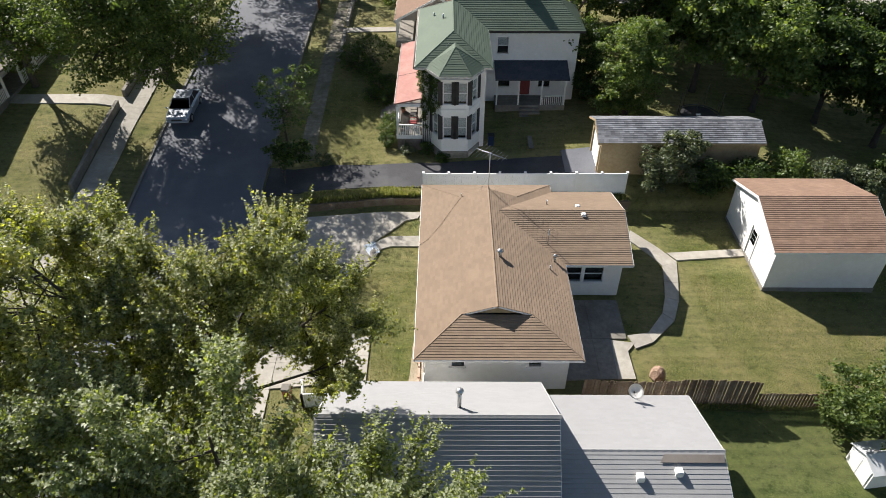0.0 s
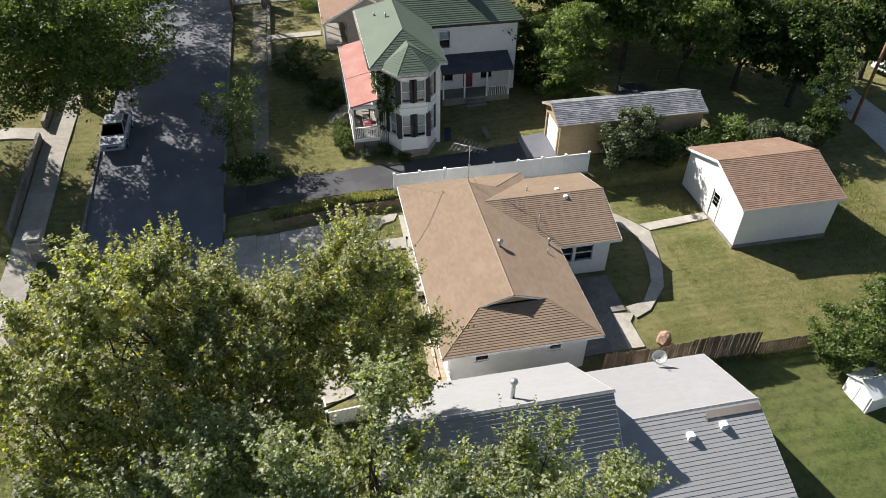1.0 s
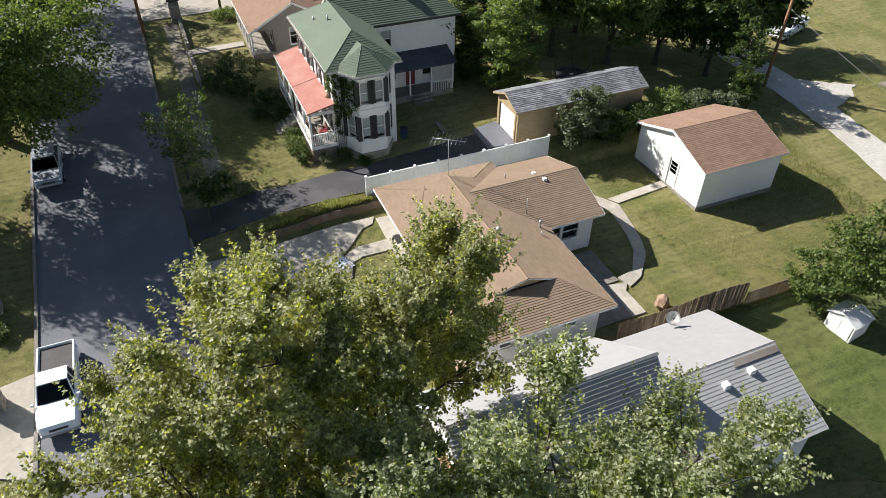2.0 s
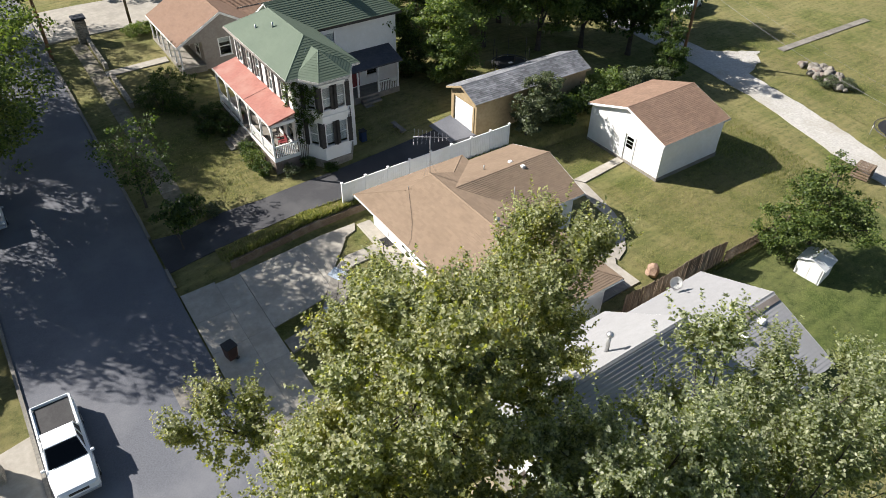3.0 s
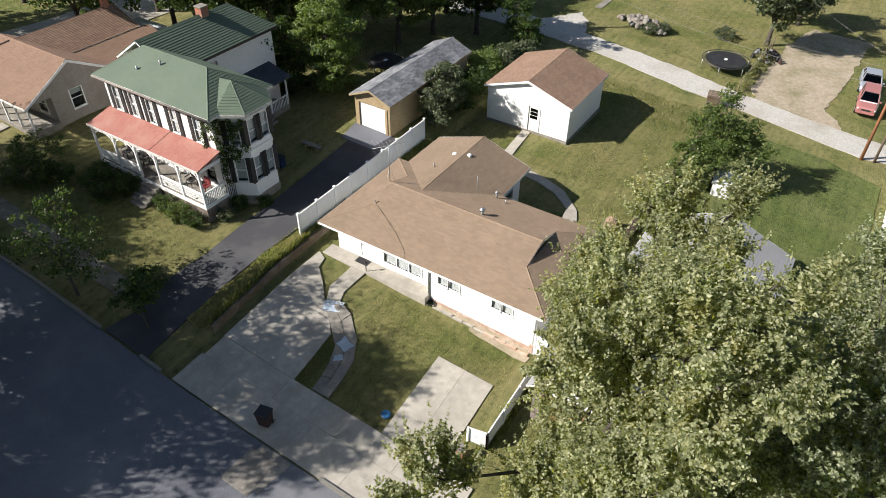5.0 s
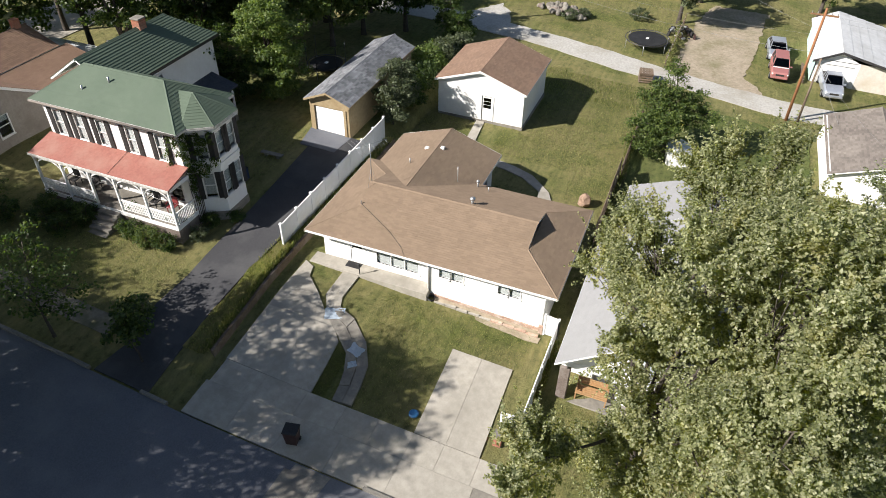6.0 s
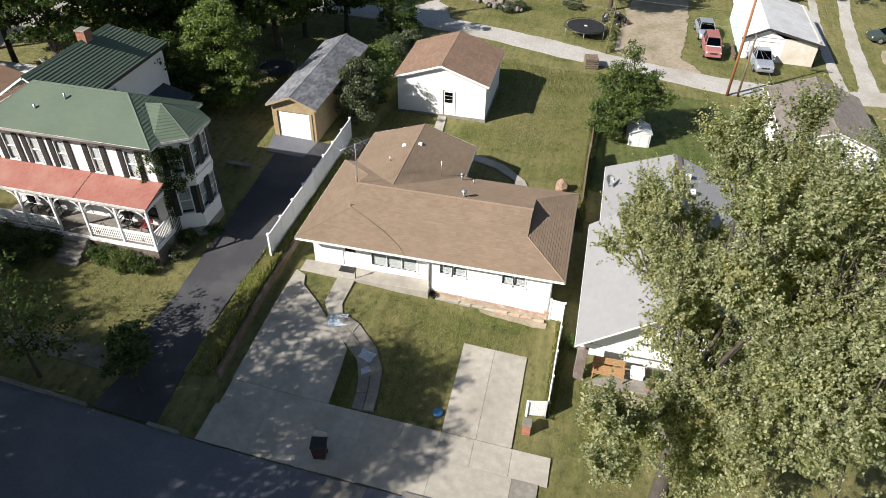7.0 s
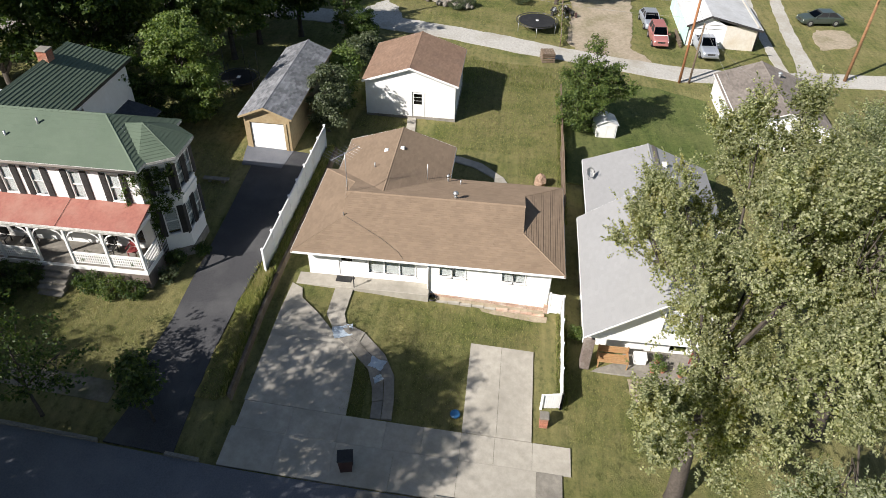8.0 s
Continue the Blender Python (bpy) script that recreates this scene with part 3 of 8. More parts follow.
def ground_z(x, y):
    i = np.interp
    s = i(y, [-60, -40, 0, 10, 15, 18, 25, 32, 42, 60, 140, 900], [-4.6, -3.4, -1.35, -.8, -.4, .05, 1.0, 1.6, 2.2, 2.6, 3.0, 3.0])
    f = i(y, [-60, -40, -12, 0, 9, 12, 15.1, 15.7, 15.95, 17, 20, 22, 28, 34, 42, 60, 140, 900], [-4.0, -2.8, -1.2, -.5, .03, .3, .4, .42, 1.06, .98, .8, .9, 1.3, 1.9, 2.4, 2.7, 3, 3])
    b = i(y, [-60, -20, -12, -4, 0, 15.7, 15.95, 17, 24, 34, 60, 140, 900], [-2.4, -1.5, -1.1, -.6, -.05, .15, .8, 1.2, 1.5, 1.8, 2, 2.2, 2.2])
    k = i(y, [15.7, 15.95, 17, 18.2], [0, .5, .42, 0])
    c = i(y, [-60, -24, -12, 0, 10, 20, 60, 140, 900], [-2.2, -1.7, -1.35, -.8, -.4, 0, .6, 1.5, 1.5])
    return float(i(x, [-900, -26, -22, -11.3, -8, -2.6, 1, 10, 14, 26, 34, 900], [s + .9, s + .9, s + .25, s, s + .12 + k, f - .05, f, b, b, b * .8 + c * .2, c, c]))


def pad_bm(poly, lift, depth=0.12, step=1.0, zf=None):
    """A slab of polygon plan that follows the ground, lift above it."""
    zf = zf or ground_z
    bm = bmesh.new()
    f = bm.faces.new([bm.verts.new((x, y, 0)) for x, y in poly])
    if f.normal.z < 0 or (f.normal_update() or f.normal.z < 0):
        f.normal_flip()
    for ax in (0, 1):
        lo, hi = min(p[ax] for p in poly), max(p[ax] for p in poly)
        n = int((hi - lo) / step)
        for k in range(1, n + 1):
            c = [0, 0, 0]
            c[ax] = lo + (hi - lo) * k / (n + 1)
            nrm = [0, 0, 0]
            nrm[ax] = 1
            bmesh.ops.bisect_plane(bm, geom=bm.verts[:] + bm.edges[:] + bm.faces[:], plane_co=c, plane_no=nrm)
    for v in bm.verts:
        v.co.z = zf(v.co.x, v.co.y) + lift
    r = bmesh.ops.extrude_face_region(bm, geom=bm.faces[:])
    for v in [e for e in r["geom"] if isinstance(e, bmesh.types.BMVert)]:
        v.co.z += 0.0
    top = {e for e in r["geom"] if isinstance(e, bmesh.types.BMVert)}
    for v in bm.verts:
        if v not in top:
            v.co.z -= depth
    bmesh.ops.recalc_face_normals(bm, faces=bm.faces)
    return bm

# ---- setting: ground, street, paving ----
def lines(spans):
    out = []
    for a, b, s in spans:
        out += list(np.arange(a, b, s))
    return np.array(out + [spans[-1][1]])


gx = lines([(-900, -120, 60), (-120, -40, 8), (-40, 60, 0.8), (60, 130, 7), (130, 900, 70)])
gy = lines([(-900, -80, 60), (-80, -24, 7), (-24, 14.5, 0.8), (14.5, 15.5, 0.25), (15.5, 16.1, 0.125), (16.1, 17.5, 0.25), (17.5, 70, 0.8), (70, 140, 7), (140, 900, 70)])
gverts, gfaces = [], []
for yy in gy:
    for xx in gx:
        bumps = 0.05 * noise.noise((xx * 0.35, yy * 0.35, 0)) + 0.03 * noise.noise((xx * 1.3, yy * 1.3, 5)) if -40 < xx < 60 and -24 < yy < 70 else 0
        gverts.append((xx, yy, ground_z(xx, yy) + bumps - 0.05))
nx = len(gx)
for j in range(len(gy) - 1):
    for i in range(nx - 1):
        k = j * nx + i
        gfaces.append((k, k + 1, k + nx + 1, k + nx))
gme = bpy.data.meshes.new("ground")
gme.from_pydata(gverts, [], gfaces)
gme.materials.append(M["grass"])
gme.polygons.foreach_set("use_smooth", [True] * len(gme.polygons))
ground = tagged(new("ground", gme), "patchy green and straw-coloured lawn over sloping ground", "lawn", kind="structure")


def street_z(x, y):
    return ground_z(-11.4, y) + 0.05 * (1 - ((x + 16.3) / 4.7) ** 2) - 0.14


def rough_edge(poly, step=0.7, amp=0.35, seed=0):
    """The outline again with a ragged, worn edge."""
    out = []
    for k, p in enumerate(poly):
        q = poly[(k + 1) % len(poly)]
        n = max(1, int(math.dist(p, q) / step))
        for j in range(n):
            x, y = p[0] + (q[0] - p[0]) * j / n, p[1] + (q[1] - p[1]) * j / n
            out.append((x + amp * noise.noise((x * 0.9, y * 0.9, seed)) + 0.4 * amp * noise.noise((x * 2.7, y * 2.7, seed)), y + amp * noise.noise((x * 0.9, y * 0.9, seed + 7)) + 0.4 * amp * noise.noise((x * 2.7, y * 2.7, seed + 7))))
    return out


def paved(name, poly, material, label, lift=0.03, zf=None, step=1.0, category="paving", depth=0.15):
    ob = part(name, pad_bm(poly, lift, depth, step, zf), material)
    return tagged(ob, label, category, kind="structure")


paved("road", [(-20.1, -60), (-11.45, -60), (-11.45, 140), (-20.1, 140)], M["asphalt"], "worn grey asphalt street dappled by tree shade", 0.06, None, 2.5, "road", 0.3)
for nm, x0 in (("kerb_east", -11.45), ("kerb_west", -20.28)):
    k = thing(nm, x0, 10, 0, 0, "weathered concrete kerb along the street", "kerb", kind="structure")
    for s in range(-30, 60):
        y0 = s * 1.5 + 10
        if nm == "kerb_east" and (4.0 < y0 < 14.9 or 17.0 < y0 < 19.6):
            continue
        part("kerb_stone", pad_bm([(x0, y0 + 0.008), (x0 + 0.18, y0 + 0.008), (x0 + 0.18, y0 + 1.492), (x0, y0 + 1.492)], 0.17, 0.4, 5), M["kerb"], k)

paved("street_patch", [(-13.87, 9.27), (-13.86, 7.58), (-11.85, 7.66), (-11.9, 9.2)], M["old_concrete"], "square concrete repair let into the street", 0.075, None, 1.0, "paving")
# concrete drive, apron and walks in front of the ranch house
drive = thing("driveway", -5, 12, 0, 0, "wide pale concrete driveway of jointed slabs", "driveway", kind="structure")


def slab_into(parent, poly, lift=0.03, mat="concrete", name="concrete_slab"):
    cx, cy = sum(p[0] for p in poly) / len(poly), sum(p[1] for p in poly) / len(poly)
    poly = [(cx + (x - cx) * (1 - 0.006 / max(0.3, abs(x - cx))), cy + (y - cy) * (1 - 0.006 / max(0.3, abs(y - cy)))) for x, y in poly]
    return part(name, pad_bm(poly, lift, 0.14, 0.9), M[mat], parent)


slab_into(drive, [(-0.03, 14.95), (-3.9, 15.05), (-3.9, 10.98), (-3.55, 11.55), (-2.1, 12.95), (-1.1, 14.1), (-0.35, 14.3)], mat="concrete")
slab_into(drive, [(-3.9, 15.05), (-7.81, 15.15), (-7.81, 10.2), (-6.1, 10.25), (-4.6, 10.35), (-3.9, 10.98)], mat="concrete")
walkf = thing("sidewalk", -8.6, 6, 0, 0, "concrete sidewalk of large square slabs", "sidewalk", kind="structure")
ys = [-0.6, 1.2, 3.0, 4.6, 6.4, 8.2, 10.35, 12.7, 15.1]
for a, b in zip(ys, ys[1:]):
    slab_into(walkf, [(-7.82, a), (-7.82, b), (-9.3, b), (-9.3, a)], mat="concrete")
apron = thing("apron", -10.3, 8, 0, 0, "stained concrete apron sloping to the street", "driveway apron", kind="structure")
for a, b in ((-0.2, 1.0), (1.0, 4.6), (4.6, 7.6), (7.6, 10.3), (10.3, 12.8), (12.8, 15.25)):
    slab_into(apron, [(-9.3, a), (-9.3, b), (-11.35, b), (-11.35, a)], 0.04, mat="old_concrete" if a < 1 else "concrete")
slab_into(apron, [(-11.5, 7.05), (-11.5, 8.85), (-13.4, 9.2), (-13.5, 7.3)], 0.072, "old_concrete", "patch_slab")
pad_t = thing("parking_pad", -5.2, 3, 0, 0, "clean pale concrete parking pad", "parking pad", kind="structure")
slab_into(pad_t, [(-2.65, 4.62), (-2.65, 2.98), (-7.8, 2.95), (-7.8, 4.6)], 0.035)
slab_into(pad_t, [(-2.65, 2.98), (-2.65, 1.3), (-7.8, 1.25), (-7.8, 2.95)], 0.035)
# flagstone path that curves beside the planting bed
path_t = thing("flagstone_path", -5.5, 9, 0, 0, "curving path of worn irregular flagstones", "path", kind="structure")
inner = [(-7.75, 9.05), (-6.9, 9.1), (-6.1, 9.25), (-5.1, 9.65), (-4.3, 10.55), (-3.5, 11.6)]
outer = [(-7.7, 7.99), (-6.6, 8.05), (-5.3, 8.25), (-4.1, 8.95), (-3.0, 10.2), (-2.6, 11.25)]
for k in range(5):
    for h in range(2):
        f0, f1 = h * 0.5 + (0.01 if h else 0), h * 0.5 + 0.49
        q = [Vector(inner[k]).lerp(Vector(outer[k]), f0), Vector(inner[k]).lerp(Vector(outer[k]), f1), Vector(inner[k + 1]).lerp(Vector(outer[k + 1]), f1), Vector(inner[k + 1]).lerp(Vector(outer[k + 1]), f0)]
        slab_into(path_t, [tuple(v) for v in q], 0.05 + 0.012 * ((k * 7 + h * 3) % 4), "old_concrete", "flagstone")
slab_into(path_t, [(-2.08, 12.5), (-3.5, 11.62), (-2.6, 11.28), (-1.9, 11.55), (0.0, 11.5), (0.0, 12.5)], 0.034, "concrete", "concrete_slab")

# the higher neighbouring lot: retaining bank, asphalt drive
paved("weedy_strip", rough_edge([(-8.4, 16.1), (0.2, 16.05), (0.2, 16.7), (-2, 17.1), (-8.4, 17.3)], 0.4, 0.15), M["weeds"], "weedy dry grass strip beside the drive", 0.03, None, 0.3, "grass strip")
paved("asphalt_drive", [(-11.3, 17.2), (-6, 17.3), (-2, 17.1), (1.5, 16.9), (5.4, 16.75), (12.1, 16.9), (12.2, 19.6), (12.1, 20.6), (5, 20.4), (-0.4, 20.35), (-4, 20.2), (-6.6, 20.4), (-9.5, 20.0), (-11.3, 20.3)], M["dark_asphalt"], "dark blacktop driveway leading to a garage", 0.03, None, 1.0, "driveway")
paved("shed_apron", [(9.9, 18.5), (12.15, 18.3), (12.15, 21.6), (9.9, 21.2)], M["asphalt"], "grey asphalt apron before the garage door", 0.05, None, 1.0, "apron")
# bare dirt face of the bank, its shade given by dark brown boards
edge = thing("bank_face", 0, 15.8, 0.4, 0, "dark boards standing for the shaded dirt face of the bank", "retaining edge", kind="structure")
for k in range(11):
    x0 = -8.0 + k * 2.0
    za, zb = ground_z(x0, 16.0), ground_z(x0 + 1.98, 16.0)
    part("timber", prism([(x0, 15.7, ground_z(x0, 15.6) - 0.2), (x0 + 1.98, 15.7, ground_z(x0 + 1.98, 15.6) - 0.2), (x0 + 1.98, 15.7, zb - 0.06 - 0.05 * (k % 2)), (x0, 15.7, za - 0.06 - 0.05 * (k % 2))], (0, 0.16, 0)), M["wood_fence"], edge)
# backyard walks and patio
bw = thing("patio", 11, 5, 0, 0, "concrete patio and curving garden walk", "patio", kind="structure")
for q in ([(7.8, 6.9), (7.8, 3.9), (9.6, 3.9), (9.6, 6.9)], [(9.6, 6.9), (9.6, 3.9), (11.5, 3.9), (11.5, 6.9)], [(7.8, 3.9), (7.8, 1.1), (9.6, 1.1), (9.6, 3.9)], [(9.6, 3.9), (9.6, 1.1), (10.5, 1.1), (10.6, 3.9)]):
    slab_into(bw, q, 0.04, "old_concrete")
slab_into(bw, [(10.6, 3.8), (10.5, 1.1), (11.45, 1.1), (11.4, 3.0), (11.9, 3.6)], 0.045, "concrete")
wl = [(11.6, 4.16), (12.8, 4.37), (13.94, 5.87), (14.4, 7.2), (14.66, 8.48), (14.9, 9.93), (14.3, 11.0), (13.2, 12.6)]
wr = [(11.87, 3.21), (12.9, 3.65), (14.5, 5.3), (15.13, 6.84), (15.5, 8.4), (15.88, 10.33), (15.04, 11.62), (13.6, 13.4)]
for k in range(len(wl) - 1):
    slab_into(bw, [wl[k], wr[k], wr[k + 1], wl[k + 1]], 0.035, "concrete")
slab_into(bw, [(15.45, 11.15), (15.92, 10.45), (18.2, 10.7), (20.3, 10.92), (20.3, 11.6), (18, 11.4)], 0.035, "concrete")
# gravel alley, lane and dirt yard beyond the back fence
paved("gravel_alley", rough_edge([(39.5, 60.1), (38.6, 30.1), (38.31, 19.71), (37.62, 11.09), (35.79, 3.7), (34.83, -3.11), (33.8, -8.75), (33.39, -11.86), (34.05, -17), (35.31, -24.64), (36.5, -40.3), (39.5, -40.3), (38.21, -24.54), (36.91, -20.57), (36.76, -17.2), (36.7, -11.85), (37.3, -5.68), (38.2, -0.57), (39.54, 4.4), (40.72, 11.09), (41.81, 19.71), (42, 30.1), (43, 60.1)], 0.8, 0.2), M["gravel"], "pale gravel alley with worn edges", 0.01, None, 1.6, "alley")
for q in ([(36.7, -21.69), (40.8, -21.69), (48.82, -21.99), (54.85, -22.4), (72.99, -24.34), (73.05, -25.15), (54.92, -23.32), (48.88, -22.91), (40.87, -22.7), (36.77, -22.7)], [(36.83, -23.52), (40.98, -24.13), (49.02, -24.74), (57.58, -25.76), (73.2, -28.21), (73.26, -29.54), (58.15, -27.19), (49.5, -26.27), (41.08, -25.76), (36.96, -25.46)]):
    paved("gravel_track", rough_edge(q, 0.9, 0.16), M["gravel"], "pale gravel wheel track through grass", 0.0, None, 1.6, "track")
paved("dirt_yard", rough_edge([(36.91, -5.78), (37.78, -2.19), (40.04, -1.48), (44.47, -1.99), (51.08, -2.19), (57.57, -3.62), (57.94, -9.37), (47.89, -8.65), (43.37, -8.34), (40.03, -7.72), (38.52, -9.06), (36.84, -9.37)], 0.5, 0.45), M["dirt"], "bare trampled dirt yard", 0.0, None, 1.2, "dirt")
paved("gravel_spread", rough_edge([(40.6, 21.4), (43.2, 19.6), (46.2, 17.9), (44.2, 16.2), (41.9, 15.6), (40.2, 15.2)], 0.5, 0.35), M["gravel"], "loose gravel spilling off the alley", 0.005, None, 0.8, "gravel")
paved("dirt_patch", rough_edge([(44.16, -27.5), (47.78, -27.81), (49.83, -28.83), (50.18, -31.79), (47.2, -32.5), (45.33, -30.87)], 0.5, 0.4), M["dirt"], "bare dirt plot with a pale edging", 0.0, None, 1.2, "dirt")
paved("bare_soil", rough_edge([(0.06, 0.6), (0.06, 4.4), (-0.2, 4.2), (-0.32, 2.6), (-0.45, 1.4), (-0.3, 0.6)], 0.25, 0.14), M["dirt"], "bare tan soil along the house front", -0.01, None, 0.5, "soil")
paved("neighbour_lawn", rough_edge([(13.3, -0.75), (31.36, -0.51), (31.25, -8.89), (29.6, -13.4), (20.2, -13.4), (13.3, -10.4)], 0.6, 0.25), M["lush"], "lush green lawn behind the grey-roofed bungalow", 0.03, None, 0.8, "lawn")
nwk = thing("neighbour_walk", -4.4, -5.3, 0, 0, "short pale concrete walk before the neighbour's porch", "walk", kind="structure")
slab_into(nwk, [(-3.45, -4.9), (-3.4, -5.7), (-4.4, -5.74), (-4.4, -4.9)], 0.03, "old_concrete")
slab_into(nwk, [(-4.42, -4.9), (-4.42, -5.74), (-5.4, -5.76), (-5.4, -4.9)], 0.03, "old_concrete")
paved("porch_soil", rough_edge([(-3.5, -3.6), (-3.5, -4.85), (-4.95, -4.84), (-5.15, -4.1), (-4.3, -3.6)], 0.3, 0.14), M["dirt"], "bare soil before the porch", -0.01, None, 0.5, "soil")
gw = thing("garden_walk", 45, 15, 0.3, 0, "narrow pale concrete walk leading from the alley", "walk", kind="structure")
ga, gb, gc, gd = (48.3, 16.55), (48.3, 17.3), (63.2, 17.05), (63.2, 16.3)
for k in range(10):
    lo, hi = k / 10, (k + 1) / 10
    slab_into(gw, [tuple(Vector(ga).lerp(Vector(gd), lo)), tuple(Vector(gb).lerp(Vector(gc), lo)), tuple(Vector(gb).lerp(Vector(gc), hi)), tuple(Vector(ga).lerp(Vector(gd), hi))], 0.03, "old_concrete")
# far side of the street and cross street
ws = thing("far_sidewalk", -23.4, 20, 0, 0, "concrete sidewalk broken by tree shade", "sidewalk", kind="structure")
for s in range(-6, 34):
    slab_into(ws, [(-24.1, s * 1.5), (-22.5, s * 1.5), (-22.5, s * 1.5 + 1.5), (-24.1, s * 1.5 + 1.5)], 0.03, "concrete")
slab_into(ws, [(-24.1, 26.8), (-33, 26.9), (-33, 28.1), (-24.1, 28.2)], 0.035, "concrete")
slab_into(ws, [(-24.1, 4.5), (-24.1, 9.5), (-40, 9.5), (-40, 4.5)], 0.03, "concrete")
slab_into(ws, [(-20.3, 3.5), (-20.3, 10.0), (-22.5, 9.5), (-22.5, 4.5)], 0.035, "concrete")
ns = thing("north_sidewalk", -8.5, 38, 0, 0, "pale sidewalk past the yards", "sidewalk", kind="structure")
for s in range(14, 32):
    slab_into(ns, [(-9.4, s * 1.5), (-8.2, s * 1.5), (-8.2, s * 1.5 + 1.5), (-9.4, s * 1.5 + 1.5)], 0.0 if s % 3 else -0.02, "dirty_concrete")
slab_into(ns, [(-8.2, 40.6), (-3.2, 40.8), (-3.2, 41.7), (-8.2, 41.5)], 0.03, "concrete")
paved("cross_street", [(-11.4, 49.5), (60, 49.5), (60, 57), (-11.4, 57)], M["concrete"], "pale concrete cross street", 0.03, None, 2.5, "road")

# ---- trees ----
def leaf_cloud(centres, radii, per, size, seed, flat=0.55, slim=0.36):
    """Many folded leaves round clump centres, as vertex and face arrays."""
    rg = np.random.default_rng(seed)
    n = len(centres) * per
    c = np.repeat(np.asarray(centres), per, 0)
    r = np.repeat(np.asarray(radii), per)
    dirs = rg.normal(size=(n, 3))
    dirs /= np.linalg.norm(dirs, axis=1)[:, None]
    dist = rg.random(n) ** 0.5
    off = dirs * (dist * r)[:, None]
    off[:, 2] *= flat
    pos = c + off
    nrm = dirs * 0.55 + rg.normal(size=(n, 3)) * 0.5 + np.array([0, 0, 0.55])
    nrm /= np.linalg.norm(nrm, axis=1)[:, None]
    tip = dirs * 0.8 + rg.normal(size=(n, 3)) * 0.6
    tip -= nrm * (tip * nrm).sum(1)[:, None]
    tip /= np.linalg.norm(tip, axis=1)[:, None]
    side = np.cross(nrm, tip)
    s = size * rg.uniform(0.6, 1.35, n)[:, None]
    w = s * slim
    v = np.stack([pos - tip * s * 0.5, pos + side * w + nrm * s * 0.1, pos + tip * s * 0.55, pos - side * w + nrm * s * 0.1], 1).reshape(-1, 3)
    k = np.arange(n) * 4
    f = np.stack([np.stack([k, k + 1, k + 2], 1), np.stack([k, k + 2, k + 3], 1)], 1).reshape(-1, 3)
    return v, f


def shoot_leaves(roots, axes, per, size, girth, seed):
    """Leaves set round tapering shoots: each shoot runs from its root along its axis, with leaves that stand off it and hang a little."""
    rg = np.random.default_rng(seed)
    n = len(roots) * per
    root, axis = np.repeat(roots, per, 0), np.repeat(axes, per, 0)
    ln = np.linalg.norm(axis, axis=1)[:, None]
    way = axis / ln
    u = rg.random((n, 1)) ** 0.85
    bend = np.repeat(rg.normal(size=roots.shape) * 0.16, per, 0)
    rad = rg.normal(size=(n, 3))
    rad -= way * (rad * way).sum(1)[:, None]
    rad /= np.linalg.norm(rad, axis=1)[:, None]
    wide = np.repeat(girth * rg.uniform(0.7, 1.35, len(roots)), per)[:, None] * (1.05 - 0.8 * u) * rg.uniform(0.3, 1.0, (n, 1))
    pos = root + axis * u + bend * u * u + rad * wide
    tip = rad * 0.8 + way * 0.5 + rg.normal(size=(n, 3)) * 0.35 + np.array([0, 0, -0.22])
    tip /= np.linalg.norm(tip, axis=1)[:, None]
    nrm = way * 0.55 + rg.normal(size=(n, 3)) * 0.42 + np.array([0, 0, 0.55])
    nrm -= tip * (nrm * tip).sum(1)[:, None]
    nrm /= np.linalg.norm(nrm, axis=1)[:, None]
    side = np.cross(nrm, tip)
    s = size * rg.uniform(0.6, 1.3, n)[:, None] * (1.1 - 0.4 * u)
    w = s * 0.36
    v = np.stack([pos - tip * s * 0.35, pos + side * w + nrm * s * 0.12, pos + tip * s * 0.65, pos - side * w + nrm * s * 0.12], 1).reshape(-1, 3)
    k = np.arange(n) * 4
    f = np.stack([np.stack([k, k + 1, k + 2], 1), np.stack([k, k + 2, k + 3], 1)], 1).reshape(-1, 3)
    return v, f


def mesh_np(name, v, f, material, parent, label=""):
    me = bpy.data.meshes.new(name)
    org = np.array(PLACE[parent].translation) if parent is not None else np.zeros(3)
    v = (v - org).astype(np.float32)
    me.vertices.add(len(v))
    me.vertices.foreach_set("co", v.ravel())
    me.loops.add(f.size)
    me.loops.foreach_set("vertex_index", f.ravel().astype(np.int32))
    me.polygons.add(len(f))
    me.polygons.foreach_set("loop_start", np.arange(0, f.size, f.shape[1], dtype=np.int32))
    me.update(calc_edges=True)
    me.materials.append(material)
    ob = new(name, me)
    if parent is not None:
        ob.parent = parent
    PLACE[ob] = PLACE.get(parent, Matrix())
    tagged(ob, label, kind="stuff")
    return ob


